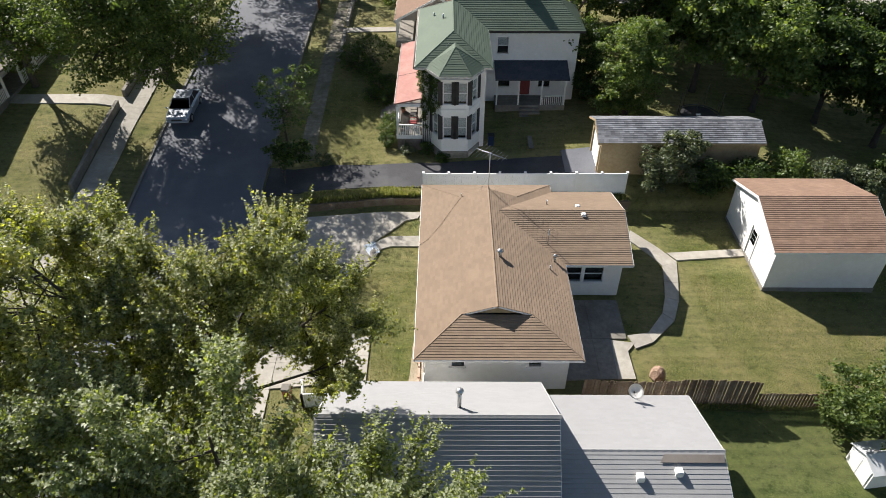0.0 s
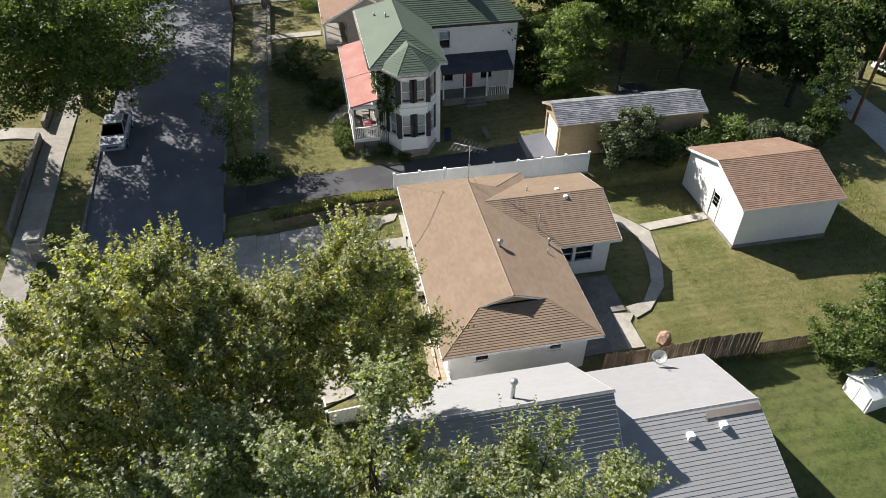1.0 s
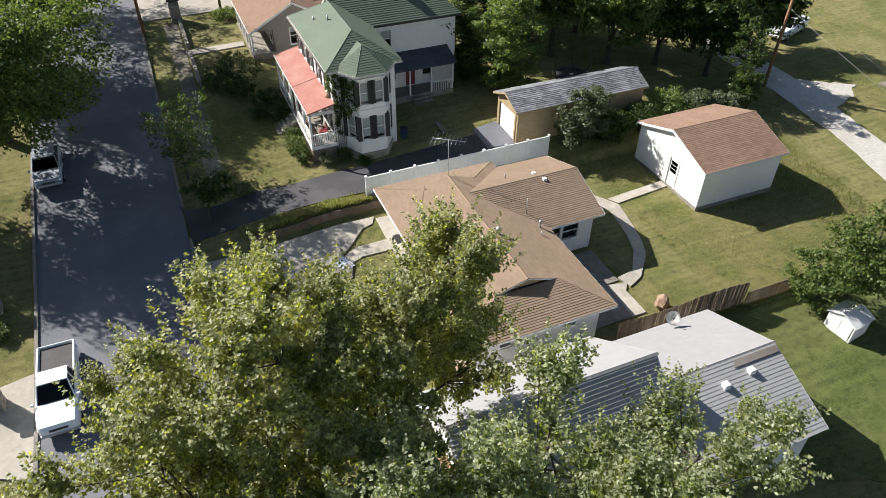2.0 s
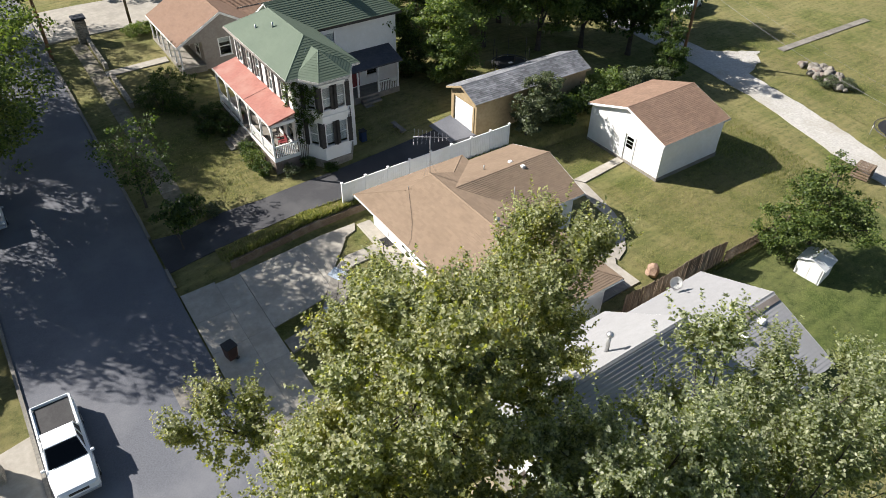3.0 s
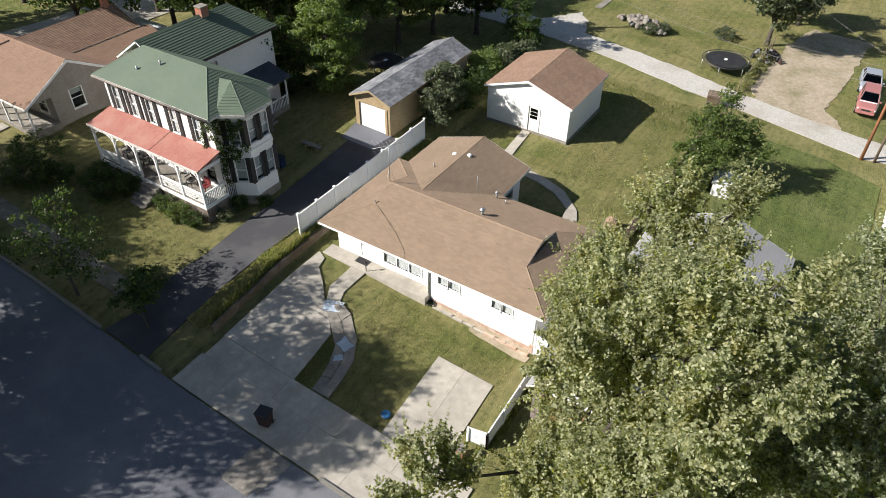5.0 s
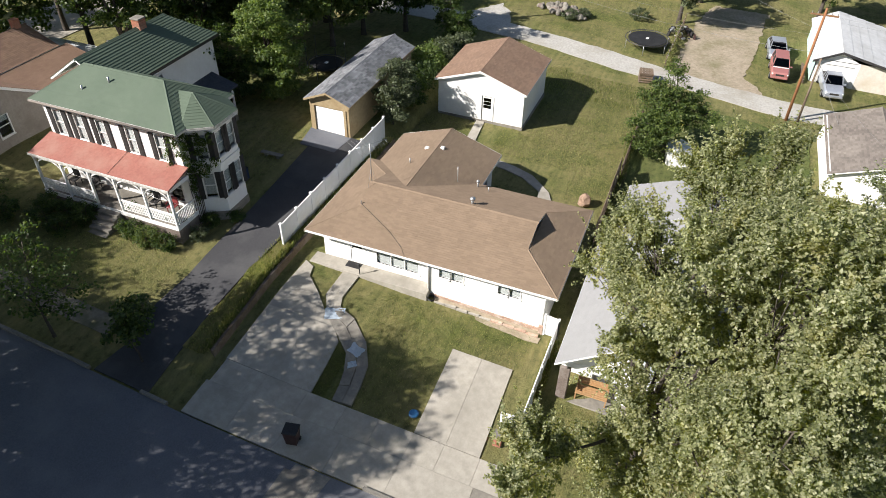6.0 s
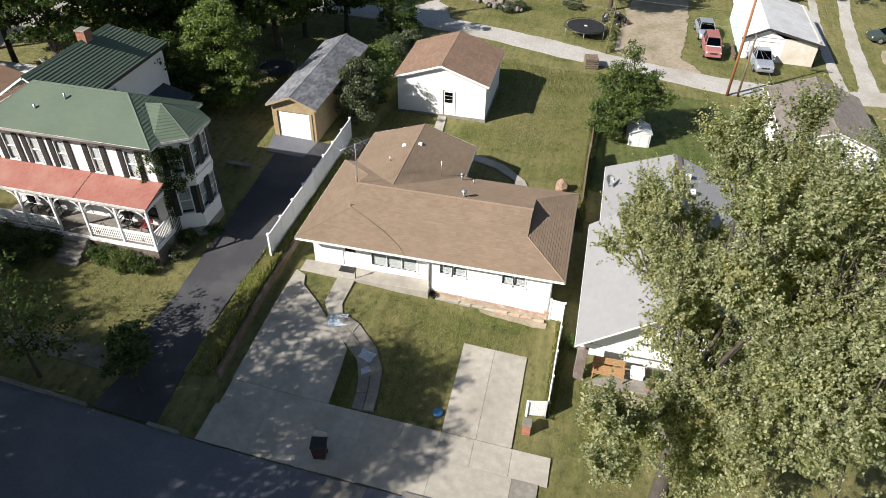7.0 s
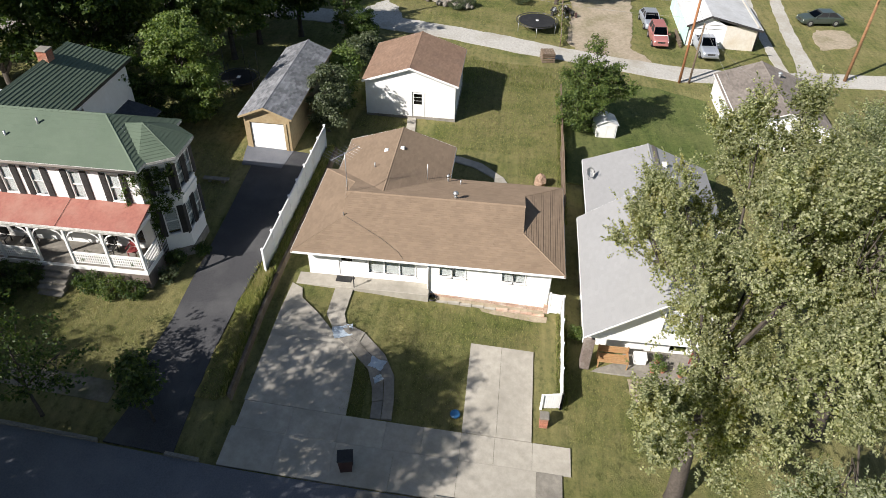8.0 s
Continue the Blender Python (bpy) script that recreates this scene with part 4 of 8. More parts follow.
def tree(base, lobes, leaf, seed, label, clumps=220, per=110, size=0.17, clump_r=0.7, trunk=0.28, lean=(0, 0), category="tree", name="tree", fork=0.4, spray=0.0):
    """A tapered trunk, limbs that reach into each lobe, and a crown of leaf clumps. lobes: (x, y, z, rx, ry, rz) in world metres."""
    bx, by = base
    bz = ground_z(bx, by) - 0.1
    t = thing(name, bx, by, bz, 0, label, category)
    rg = np.random.default_rng(seed)
    vol = np.array([l[3] * l[4] * l[5] for l in lobes]) ** 0.7
    cs, rs, tips = [], [], []
    for l, k in zip(lobes, (clumps * vol / vol.sum()).astype(int)):
        d = rg.normal(size=(k, 3))
        d /= np.linalg.norm(d, axis=1)[:, None]
        rad = 1 - 0.62 * rg.random(k) ** 1.6
        rad *= 1 + 0.17 * np.sin(d[:, 0] * 5 + seed) * np.cos(d[:, 1] * 4 + d[:, 2] * 3)
        p = d * rad[:, None] * np.array(l[3:6]) + np.array(l[:3])
        if spray:
            # boughs whose tips carry bunches of long, upswept leafy shoots, with gaps between the boughs
            nb = max(5, k // 38)
            bd = rg.normal(size=(nb, 3)) + np.array([0, 0, 0.3])
            bd /= np.linalg.norm(bd, axis=1)[:, None]
            tipb = bd * np.array(l[3:6]) * rg.uniform(0.6, 1.05, nb)[:, None]
            rootb = bd * np.array(l[3:6]) * 0.15 - np.array([0, 0, l[5] * 0.12])
            tips.append(tipb + np.array(l[:3]))
            which = rg.integers(0, nb, k)
            u0 = np.where(rg.random(k) < 0.3, rg.uniform(0.45, 0.95, k), 1.0)[:, None]
            p = rootb[which] * (1 - u0) + tipb[which] * u0 + rg.normal(size=(k, 3)) * np.array([0.22, 0.22, 0.12])
            core = rg.random(k) < 0.2
            p[core] = (d * rg.random((k, 1)) ** 0.5 * np.array(l[3:6]) * 0.72 - np.array([0, 0, l[5] * 0.2]))[core]
            p += np.array(l[:3])
            out = bd[which] * 0.6 + rg.normal(size=(k, 3)) * 0.26 + np.array([0, 0, 0.68])
            cs.append(p)
            rs.append(out / np.linalg.norm(out, axis=1)[:, None] * (spray * rg.uniform(0.4, 1.25, k))[:, None])
        else:
            cs.append(p)
            rs.append(clump_r * rg.uniform(0.55, 1.3, k))
    cs, rs = np.concatenate(cs), np.concatenate(rs)
    v, f = shoot_leaves(cs, rs, per, size, clump_r, seed + 1) if spray else leaf_cloud(cs, rs, per, size, seed + 1)
    mesh_np("crown", v, f, leaf, t)
    zc = min(l[2] - l[5] for l in lobes)
    ztop = max(l[2] for l in lobes)
    fz = bz + (ztop - bz) * fork
    fx, fy = bx + lean[0], by + lean[1]
    part("trunk", tube([(bx, by, bz - 0.2), (bx + 0.02, by, bz + 0.25), (bx + lean[0] * 0.35, by + lean[1] * 0.35, bz + (fz - bz) * 0.45), (fx, fy, fz)], [trunk * 1.5, trunk * 1.1, trunk * 0.9, trunk * 0.75], 10), M["bark"], t, "", True)
    for i, l in enumerate(lobes):
        a, b = Vector((fx, fy, fz - 0.3)), Vector(l[:3]) + Vector((0, 0, l[5] * 0.35))
        mid = a.lerp(b, 0.5) + Vector((rg.uniform(-.4, .4), rg.uniform(-.4, .4), 0.4))
        bm = bmesh.new()
        r0 = trunk * (0.3 if spray else 0.55 if len(lobes) > 1 else 0.7)
        tube_into(bm, [a, a.lerp(mid, 0.55), mid, b], [r0, r0 * 0.75, r0 * 0.55, 0.03], 7)
        near = tips[i] if spray else cs[np.argsort(((cs - np.array(l[:3])) ** 2).sum(1) + rg.random(len(cs)) * 6)[:14]]
        for q in near:
            s = a.lerp(b, float(rg.uniform(0.72, 1.0) if spray else rg.uniform(0.35, 0.95)))
            e = Vector(q)
            tube_into(bm, [s, s.lerp(e, 0.5) + Vector((0, 0, -0.15)), e], [r0 * 0.28, r0 * 0.17, 0.012], 5, False)
        part("limb", bm, M["bark"], t, "", True)
    return t


MAPLE = "large maple in full green leaf with upright shoots and yellowing tips"
tree((-9.6, -5.2), [(-8.4, -6.0, 12.4, 2.9, 2.2, 3.4), (-10.2, -8.4, 13.4, 3.0, 2.5, 3.6), (-5.6, -6.8, 12.4, 2.1, 1.8, 2.8), (-3.9, -5.6, 13.4, 1.5, 1.3, 2.0), (-12.6, -6.2, 9.6, 1.6, 1.6, 2.4), (-7.4, -3.8, 9.6, 2.5, 1.1, 2.5), (-13.6, -2.1, 8.1, 1.4, 1.2, 1.8), (-2.9, -4.0, 9.2, 2.2, 1.7, 2.8), (-13.0, -8.2, 11.6, 1.9, 2.1, 3.2), (-2.4, -5.0, 7.8, 1.2, 1.1, 1.4), (-3.4, -2.5, 8.4, 1.6, 1.0, 1.4), (-9.8, -5.4, 7.0, 2.2, 1.8, 1.8), (-6.4, -5.6, 7.6, 2.0, 1.6, 1.6), (-10.9, -4.6, 4.8, 1.8, 1.3, 1.5), (-4.2, -6.8, 14.2, 1.3, 1.3, 1.7), (-9.7, -8.7, 16.7, 1.2, 1.2, 1.4)],
     M["leaf_maple"], 11, MAPLE, 6300, 42, 0.125, 0.16, 0.36, (1.0, 0.3), spray=1.08)
tree((-5.2, -12.6), [(-4.2, -12.2, 12.8, 2.6, 2.2, 3.2), (-0.3, -13.2, 11.6, 2.5, 2.0, 2.8), (-6.8, -12.4, 12.4, 2.3, 2.2, 3.2), (-3.6, -14.8, 11.6, 2.8, 2.0, 3.0), (-9.6, -13.0, 10.9, 2.5, 2.2, 3.2), (-7.0, -10.6, 9.8, 2.2, 1.6, 2.7), (-12.6, -11.8, 9.6, 2.2, 2.1, 3.0), (-13.8, -8.8, 5.4, 2.0, 1.8, 2.0), (-5.0, -12.4, 8.6, 2.2, 1.8, 1.8), (-4.8, -9.2, 7.6, 1.8, 1.5, 1.6)],
     M["leaf_silver"], 23, "large maple in full silvery green leaf with upright shoots", 5100, 42, 0.125, 0.16, 0.32, (0.5, 0.4), spray=1.08)
# across the street
tree((-21.9, 31.6), [(-17.8, 21.6, 11.6, 3.2, 3.2, 3.2), (-18.3, 23.6, 7.2, 2.5, 2.4, 1.9), (-20.9, 25.2, 6.6, 2.6, 2.4, 1.7), (-22.9, 22.2, 7.6, 2.3, 2.2, 1.8), (-16.4, 26.8, 7.0, 2.4, 2.2, 1.5), (-16.2, 25.6, 10.6, 3.2, 3.4, 3.2), (-20.6, 23.0, 12.6, 3.6, 3.6, 3.6), (-20.5, 27.0, 9.6, 4.2, 4.0, 3.6), (-23.8, 30.0, 11.0, 4.2, 4.2, 4.2), (-18.6, 30.6, 9.4, 2.6, 2.6, 2.4), (-25.4, 25.2, 10.6, 3.4, 3.4, 3.2), (-22.9, 21.2, 12.0, 2.8, 2.4, 2.6), (-19.4, 22.0, 12.8, 2.2, 2.0, 2.2), (-20.9, 19.9, 12.2, 2.3, 1.9, 1.9), (-17.6, 20.4, 12.6, 1.7, 1.5, 1.3), (-14.2, 26.4, 12.2, 2.0, 1.8, 1.5)], M["leaf_mid"], 31, "broad street tree in dense dark green leaf", 1600, 42, 0.2, 0.85, 0.42, (0.8, -0.4))
# crown out of view, lobes added to shade the victorian's front lawn
tree((-22.2, 40), [(-21.5, 38.0, 11.0, 4.6, 4.6, 4.4), (-16.6, 40.5, 10.6, 4.0, 4.2, 3.8), (-24, 43, 11.0, 4.2, 4.4, 4.0), (-18.6, 34.8, 10.2, 2.8, 2.8, 2.6), (-14.8, 47.0, 13.4, 3.2, 3.2, 2.8), (-16.0, 44.6, 13.6, 3.2, 3.2, 2.8), (-15.2, 41.4, 12.8, 3.2, 3.2, 2.4), (-18.6, 42.6, 13.0, 3.8, 3.8, 3.2), (-25.5, 47.0, 13.0, 4.4, 4.8, 3.6), (-13.2, 39.4, 12.0, 2.8, 2.4, 2.0), (-13.4, 42.0, 12.6, 3.2, 2.8, 2.4), (-18.7, 37.6, 11.8, 2.6, 2.4, 2.0)], M["leaf_dark"], 33, "unseen tall street tree, its dark spreading crown added for shade", 1500, 56, 0.23, 1.0, 0.36)
tree((-32.0, 29.5), [(-29.6, 25.4, 8.6, 2.8, 2.8, 2.6), (-32.2, 29.0, 10.2, 3.4, 3.6, 3.2), (-28.4, 28.2, 10.0, 2.8, 3.0, 2.6)], M["leaf_mid"], 35, "green yard tree across the street", 380, 55, 0.2, 0.8, 0.26)
# also out of view, added to shade the far street
tree((-22.0, 56), [(-20.0, 53.0, 12.0, 4.4, 4.6, 3.6), (-18.0, 58.0, 12.5, 4.2, 4.4, 3.4), (-23.5, 60.0, 12.0, 4.6, 4.6, 3.8)], M["leaf_mid"], 36, "unseen tall street tree, its dark spreading crown added for shade", 420, 42, 0.22, 0.9, 0.3)
# slender tree on the strip by the kerb
tree((-10.6, 23.4), [(-10.5, 23.4, 4.2, 1.9, 1.8, 1.6), (-9.6, 22.0, 3.6, 1.6, 1.5, 1.1), (-11.2, 24.8, 4.6, 1.5, 1.5, 1.1), (-9.4, 24.4, 5.4, 1.5, 1.4, 1.1)], M["leaf_dark"], 41, "small open young tree by the kerb", 95, 30, 0.16, 0.5, 0.08, fork=0.5)
tree((-9.9, 18.6), [(-9.8, 18.9, 2.6, 1.2, 1.0, 1.0), (-8.6, 19.6, 2.2, 1.0, 0.9, 0.7)], M["leaf_dark"], 43, "low dark young tree in the strip", 50, 40, 0.2, 0.5, 0.06)
# yard and back lot trees
tree((22.1, -2.8), [(22.0, -2.5, 2.6, 2.1, 1.7, 2.2), (20.9, -1.1, 1.8, 1.4, 1.2, 1.6), (22.9, -3.7, 3.2, 1.5, 1.5, 1.3), (22.5, -2.1, 4.6, 1.2, 1.1, 1.2), (23.3, -5.2, 2.6, 1.3, 0.9, 0.7), (20.4, -2.0, 1.0, 0.8, 0.7, 1.1), (22.8, -2.3, 5.8, 0.6, 0.6, 0.9), (23.1, -0.8, 3.5, 1.0, 0.8, 0.8)], M["leaf_mid"], 51, "small bushy green tree beside a white shed", 330, 58, 0.15, 0.5, 0.14, fork=0.3)
tree((15.6, 26.6), [(15.6, 26.6, 5.2, 2.6, 2.6, 3.8), (14.6, 25.8, 4.0, 1.8, 1.8, 2.2), (16.4, 27.6, 6.6, 1.9, 1.9, 2.4)], M["leaf_bright"], 53, "rounded bright green tree behind the house", 320, 90, 0.18, 0.6, 0.22, fork=0.3)
tree((12.6, 30.6), [(12.6, 30.4, 4.6, 2.0, 2.2, 3.0), (13.2, 28.6, 3.4, 1.5, 1.5, 1.8)], M["leaf_dark"], 55, "dark leafy tree against the white house wing", 160, 80, 0.18, 0.6, 0.16, fork=0.3)
tree((15.6, 19.6 - 2.9), [(16.6, 16.9, 3.5, 2.0, 1.6, 1.9), (15.7, 16.6, 2.6, 1.4, 1.3, 1.2), (17.6, 16.8, 4.2, 1.2, 1.1, 1.1)], M["leaf_grey"], 57, "round grey-green bush beside the garage", 130, 80, 0.16, 0.5, 0.1, fork=0.3, category="bush")
for i, (x, y, h, r, lf) in enumerate(((22.0, 30.5, 11, 3.4, "leaf_bright"), (26.0, 27.5, 9.5, 3.2, "leaf_bright"), (20.2, 36.0, 12, 3.8, "leaf_dark"), (27.0, 34.5, 12, 3.8, "leaf_dark"), (31.0, 27.0, 9.5, 3.0, "leaf_dark"), (34.6, 24.2, 9.5, 2.6, "leaf_dark"), (37.4, 29.5, 10.0, 3.0, "leaf_dark"), (32.5, 32.0, 11, 3.6, "leaf_dark"), (13.0, 38.5, 14, 4.2, "leaf_dark"), (17.5, 35.0, 13, 3.8, "leaf_dark"), (22, 42, 14, 4.4, "leaf_dark"), (15.5, 45, 14, 4.4, "leaf_dark"), (33, 42, 12, 4.2, "leaf_dark"), (59, -14.5, 9, 3.6, "leaf_dark"), (63, -23.5, 10, 4.0, "leaf_dark"), (58, -2.0, 7, 2.4, "leaf_grey"), (66, 8.0, 9, 3.6, "leaf_dark"), (50.2, -0.5, 9.6, 3.1, "leaf_grey"), (43.8, 27.5, 8.5, 2.4, "leaf_dark"), (9, 49, 13, 4.6, "leaf_dark"), (18, 50.5, 13, 4.8, "leaf_dark"), (26, 50, 13, 4.8, "leaf_dark"), (-6, 66, 13, 5.0, "leaf_dark"), (3, 64, 13, 5.0, "leaf_dark"), (12, 63, 13, 5.0, "leaf_dark"))):
    z = ground_z(x, y)
    tree((x, y), [(x, y, z + h * 0.6, r, r, h * 0.33), (x + r * 0.45, y - r * 0.4, z + h * 0.45, r * 0.7, r * 0.7, h * 0.25), (x - r * 0.4, y + r * 0.35, z + h * 0.7, r * 0.6, r * 0.6, h * 0.22)], M[lf], 70 + i, "tall green tree in the crowded back lot", 200, 66, 0.28, 0.85, 0.24, fork=0.35)
for i, (x, y, h, r, lf) in enumerate(((24.6, 17.6, 2.4, 1.5, "leaf_bright"), (27.4, 17.2, 2.0, 1.4, "leaf_grey"), (30.0, 17.0, 2.2, 1.5, "leaf_grey"), (32.4, 17.8, 3.6, 1.5, "leaf_dark"), (33.6, 19.4, 7.6, 1.6, "leaf_dark"), (19.2, 16.8, 2.0, 1.3, "leaf_dark"), (22.0, 17.0, 2.1, 1.4, "leaf_dark"))):
    z = ground_z(x, y)
    tree((x, y), [(x, y, z + h * 0.55, r, r, h * 0.5), (x + r * 0.5, y + 0.3, z + h * 0.45, r * 0.7, r * 0.7, h * 0.4)], M[lf], 90 + i, "rough shrub in the overgrown fence line", 90, 70, 0.17, 0.5, 0.05, fork=0.2, category="shrub", name="shrub")

# ---- ranch house ----
def fascia(pts, parent, h=0.14, material=None, w=0.03, closed=False):
    pts = [Vector(p) for p in pts]
    for a, b in zip(pts, pts[1:] + (pts[:1] if closed else [])):
        d = (b - a)
        n = Vector((d.y, -d.x, 0)).normalized() * w
        bm = bmesh.new()
        prism_into(bm, [a, b, b - Vector((0, 0, h)), a - Vector((0, 0, h))], n)
        bmesh.ops.recalc_face_normals(bm, faces=bm.faces)
        part("fascia", bm, material or M["white_trim"], parent)


ranch = thing("ranch_house", 4.1, 7.4, 0, 0, "single-storey white ranch house with a tan shingle hip roof", "house")
E0, RZ, SL = 2.7, 4.04, 0.325
RX = 4.12
hx = 2.33
hz = E0 + SL * hx
XW, YN = 8.24, 14.8
TS = M["tan_shingle"]
roof_slope([(0, 0, E0), (0, YN, E0), (hx, YN - hx, hz), (RX, YN - hx, RZ), (RX, hx, RZ), (hx, hx, hz)], TS, ranch, 0.145, 0.014)
roof_slope([(XW, YN, E0), (XW, 0, E0), (XW - hx, hx, hz), (RX, hx, RZ), (RX, YN - hx, RZ), (XW - hx, YN - hx, hz)], TS, ranch)
roof_slope([(0, 0, E0), (hx, hx, hz), (XW - hx, hx, hz), (XW, 0, E0)], TS, ranch)
roof_slope([(XW, YN, E0), (XW - hx, YN - hx, hz), (hx, YN - hx, hz), (0, YN, E0)], TS, ranch)
for gy_, s in ((hx + 0.12, 1), (YN - hx - 0.12, -1)):
    part("gable_vent", prism([(hx, gy_, hz), (XW - hx, gy_, hz), (RX, gy_, RZ - 0.03)], (0, 0.05 * s, 0)), M["tan_siding"], ranch, "small brown triangular gable above the hip")
ridge_cap((RX, hx - 0.03, RZ), (RX, YN - hx + 0.03, RZ), ranch, TS)
for cx_, cy_, ex, ey in ((hx, hx, 0, 0), (XW - hx, hx, XW, 0), (hx, YN - hx, 0, YN), (XW - hx, YN - hx, XW, YN)):
    ridge_cap((cx_, cy_, hz), (ex, ey, E0), ranch, TS, 0.09)
fascia([(0, 0, E0), (XW, 0, E0), (XW, YN, E0), (0, YN, E0)], ranch, 0.13, closed=True)
# rear wing
WY0, WY1, WR, WXE, WZ = 6.98, 14.06, 10.52, 12.05, 3.88
roof_slope([(XW - 1.6, WY0, E0 - 0.02), (WXE, WY0, E0 - 0.02), (WXE, WR, WZ), (RX + 0.5, WR, WZ)], TS, ranch)
roof_slope([(WXE, WY1, E0 - 0.02), (XW - 1.6, WY1, E0 - 0.02), (RX + 0.5, WR, WZ), (WXE, WR, WZ)], TS, ranch)
ridge_cap((RX + 0.55, WR, WZ), (WXE, WR, WZ), ranch, TS)
fascia([(XW, WY0, E0 - 0.02), (WXE, WY0, E0 - 0.02)], ranch, 0.13)
fascia([(WXE, WY1, E0 - 0.02), (XW, WY1, E0 - 0.02)], ranch, 0.13)
fascia([(WXE + 0.01, WY0, E0 - 0.01), (WXE + 0.01, WR, WZ - 0.01), (WXE + 0.01, WY1, E0 - 0.01)], ranch, 0.13)
part("gable_wall", prism([(11.6, 7.4, 2.5), (11.6, 13.64, 2.5), (11.6, WR, 3.62)], (-0.12, 0, 0)), M["white"], ranch)
# walls; the front left half is set back behind a porch slab
RW = 0.95
fw = [(1.35, 1.92, 1.5, 2.3), (2.0, 2.57, 1.5, 2.3), (4.6, 5.25, 1.5, 2.3), (5.33, 5.98, 1.5, 2.3)]
wall("front_wall", (0.5, 7.4), (0.5, 0.62), -0.7, 2.62, ranch, M["white"], [(7.4 - 0.62 - b, 7.4 - 0.62 - a, lo, hi) for a, b, lo, hi in [(x0 + 0.1, x1 + 0.1, l, h) for x0, x1, l, h in fw]])
for a, b, lo, hi in fw:
    window(ranch, (0.5, b + 0.1 + 0.62), (0, -1), lo, hi, b - a, 1, 1, 0.98, trim=0.07)
wall("front_wall", (RW, 14.2), (RW, 7.4), -0.3, 2.62, ranch, M["white"], [(1.75, 2.65, 0.5, 2.4), (3.45, 6.05, 0.85, 2.2)])
wall("return_wall", (RW, 7.4), (0.5, 7.4), -0.3, 2.62, ranch, M["white"])
window(ranch, (RW, 14.2 - 3.45), (0, -1), 0.85, 2.2, 2.6, 3, 1, 0.98)
fd = part("front_door", box(RW + 0.03, 11.56, 0.5, RW + 0.08, 12.44, 2.4, 0.01), M["white_trim"], ranch, "white front door with a dark upper light")
part("pane", box(RW + 0.005, 11.7, 1.5, RW + 0.028, 12.3, 2.2), M["dark_glass"], fd)
part("handle", box(RW - 0.02, 12.32, 1.4, RW + 0.03, 12.38, 1.5, 0.01), M["galv"], fd)
wall("south_wall", (0.5, 0.62), (7.7, 0.62), -0.7, 2.62, ranch, M["white"], [(1.35, 1.95, 1.55, 2.15), (5.2, 5.8, 1.55, 2.15)])
window(ranch, (0.5 + 1.35, 0.62), (1, 0), 1.55, 2.15, 0.6, 1, 1)
window(ranch, (0.5 + 5.2, 0.62), (1, 0), 1.55, 2.15, 0.6, 1, 1)
wall("east_wall", (7.7, 0.62), (7.7, 7.4), -0.3, 2.62, ranch, M["white"])
wall("wing_south_wall", (7.7, 7.4), (11.6, 7.4), -0.3, 2.62, ranch, M["white"], [(0.55, 1.6, 1.1, 2.25), (1.8, 2.85, 1.1, 2.25)])
window(ranch, (8.25, 7.4), (1, 0), 1.1, 2.25, 1.05, 1, 2)
window(ranch, (9.5, 7.4), (1, 0), 1.1, 2.25, 1.05, 1, 2)
wall("wing_east_wall", (11.6, 7.4), (11.6, 13.64), -0.3, 2.62, ranch, M["white"])
wall("wing_north_wall", (11.6, 13.64), (7.7, 13.64), -0.3, 2.62, ranch, M["white"])
wall("north_wall", (7.7, 14.2), (RW, 14.2), -0.3, 2.62, ranch, M["white"])
part("soffit", box(0.02, 0.02, E0 - 0.1, XW - 0.02, YN - 0.02, E0 - 0.07), M["white_trim"], ranch)
part("porch_slab", box(0.0, 7.25, -0.6, RW, 14.75, 0.4, 0.02), M["concrete"], ranch, "pale concrete porch slab")
for r in range(4):
    for k in range(27):
        y0 = 0.6 + k * 0.245 + (0.12 if r % 2 else 0)
        part("brick", box(0.455, y0, -0.5 + r * 0.085 + 0.045 * k * 0.245, 0.497, y0 + 0.235, -0.5 + r * 0.085 + 0.077 + 0.045 * k * 0.245, 0.004), M["pink_brick"], ranch)
for r in range(9):
    part("brick", box(0.36, 0.6, -0.75 + r * 0.1, 0.452, 0.84, -0.655 + r * 0.1, 0.006), M["pink_brick"], ranch)
for k in range(9):
    y0 = 0.75 + k * 0.68
    zg = ground_z(0.1, y0 + 0.3)
    part("planter_edging", box(0.04 + 0.02 * (k % 3), y0, zg - 0.3, 0.18 + 0.015 * (k % 2), y0 + 0.66, zg + 0.07 + 0.02 * (k % 4), 0.015), M["concrete"] if k > 3 else M["pink_brick"], ranch, "crumbling planter edging")
part("planter_edging", prism([(0.2, 0.75, -0.47), (0.46, 0.75, -0.42), (0.46, 6.9, -0.03), (0.2, 6.9, -0.1)], (0, 0, -0.4)), M["dirt"], ranch, "bare soil in the planter")
rod("downspout", (0.44, 7.3, 0.1), (0.44, 7.3, 2.6), 0.045, M["galv"], ranch)
rod("downspout", (0.44, 0.7, -0.5), (0.44, 0.7, 2.6), 0.045, M["white_trim"], ranch)


def roof_vent(x, y, z, h, r, parent, cap=True):
    v = part("roof_vent", tube([(x, y, z - 0.15), (x, y, z + h)], [r, r], 10), M["galv"], parent, "galvanised roof vent pipe", True)
    if cap:
        part("vent_cap", tube([(x, y, z + h - 0.02), (x, y, z + h + 0.06), (x, y, z + h + 0.15)], [r * 1.9, r * 1.9, r * 0.6], 10), M["galv"], v, "", True)


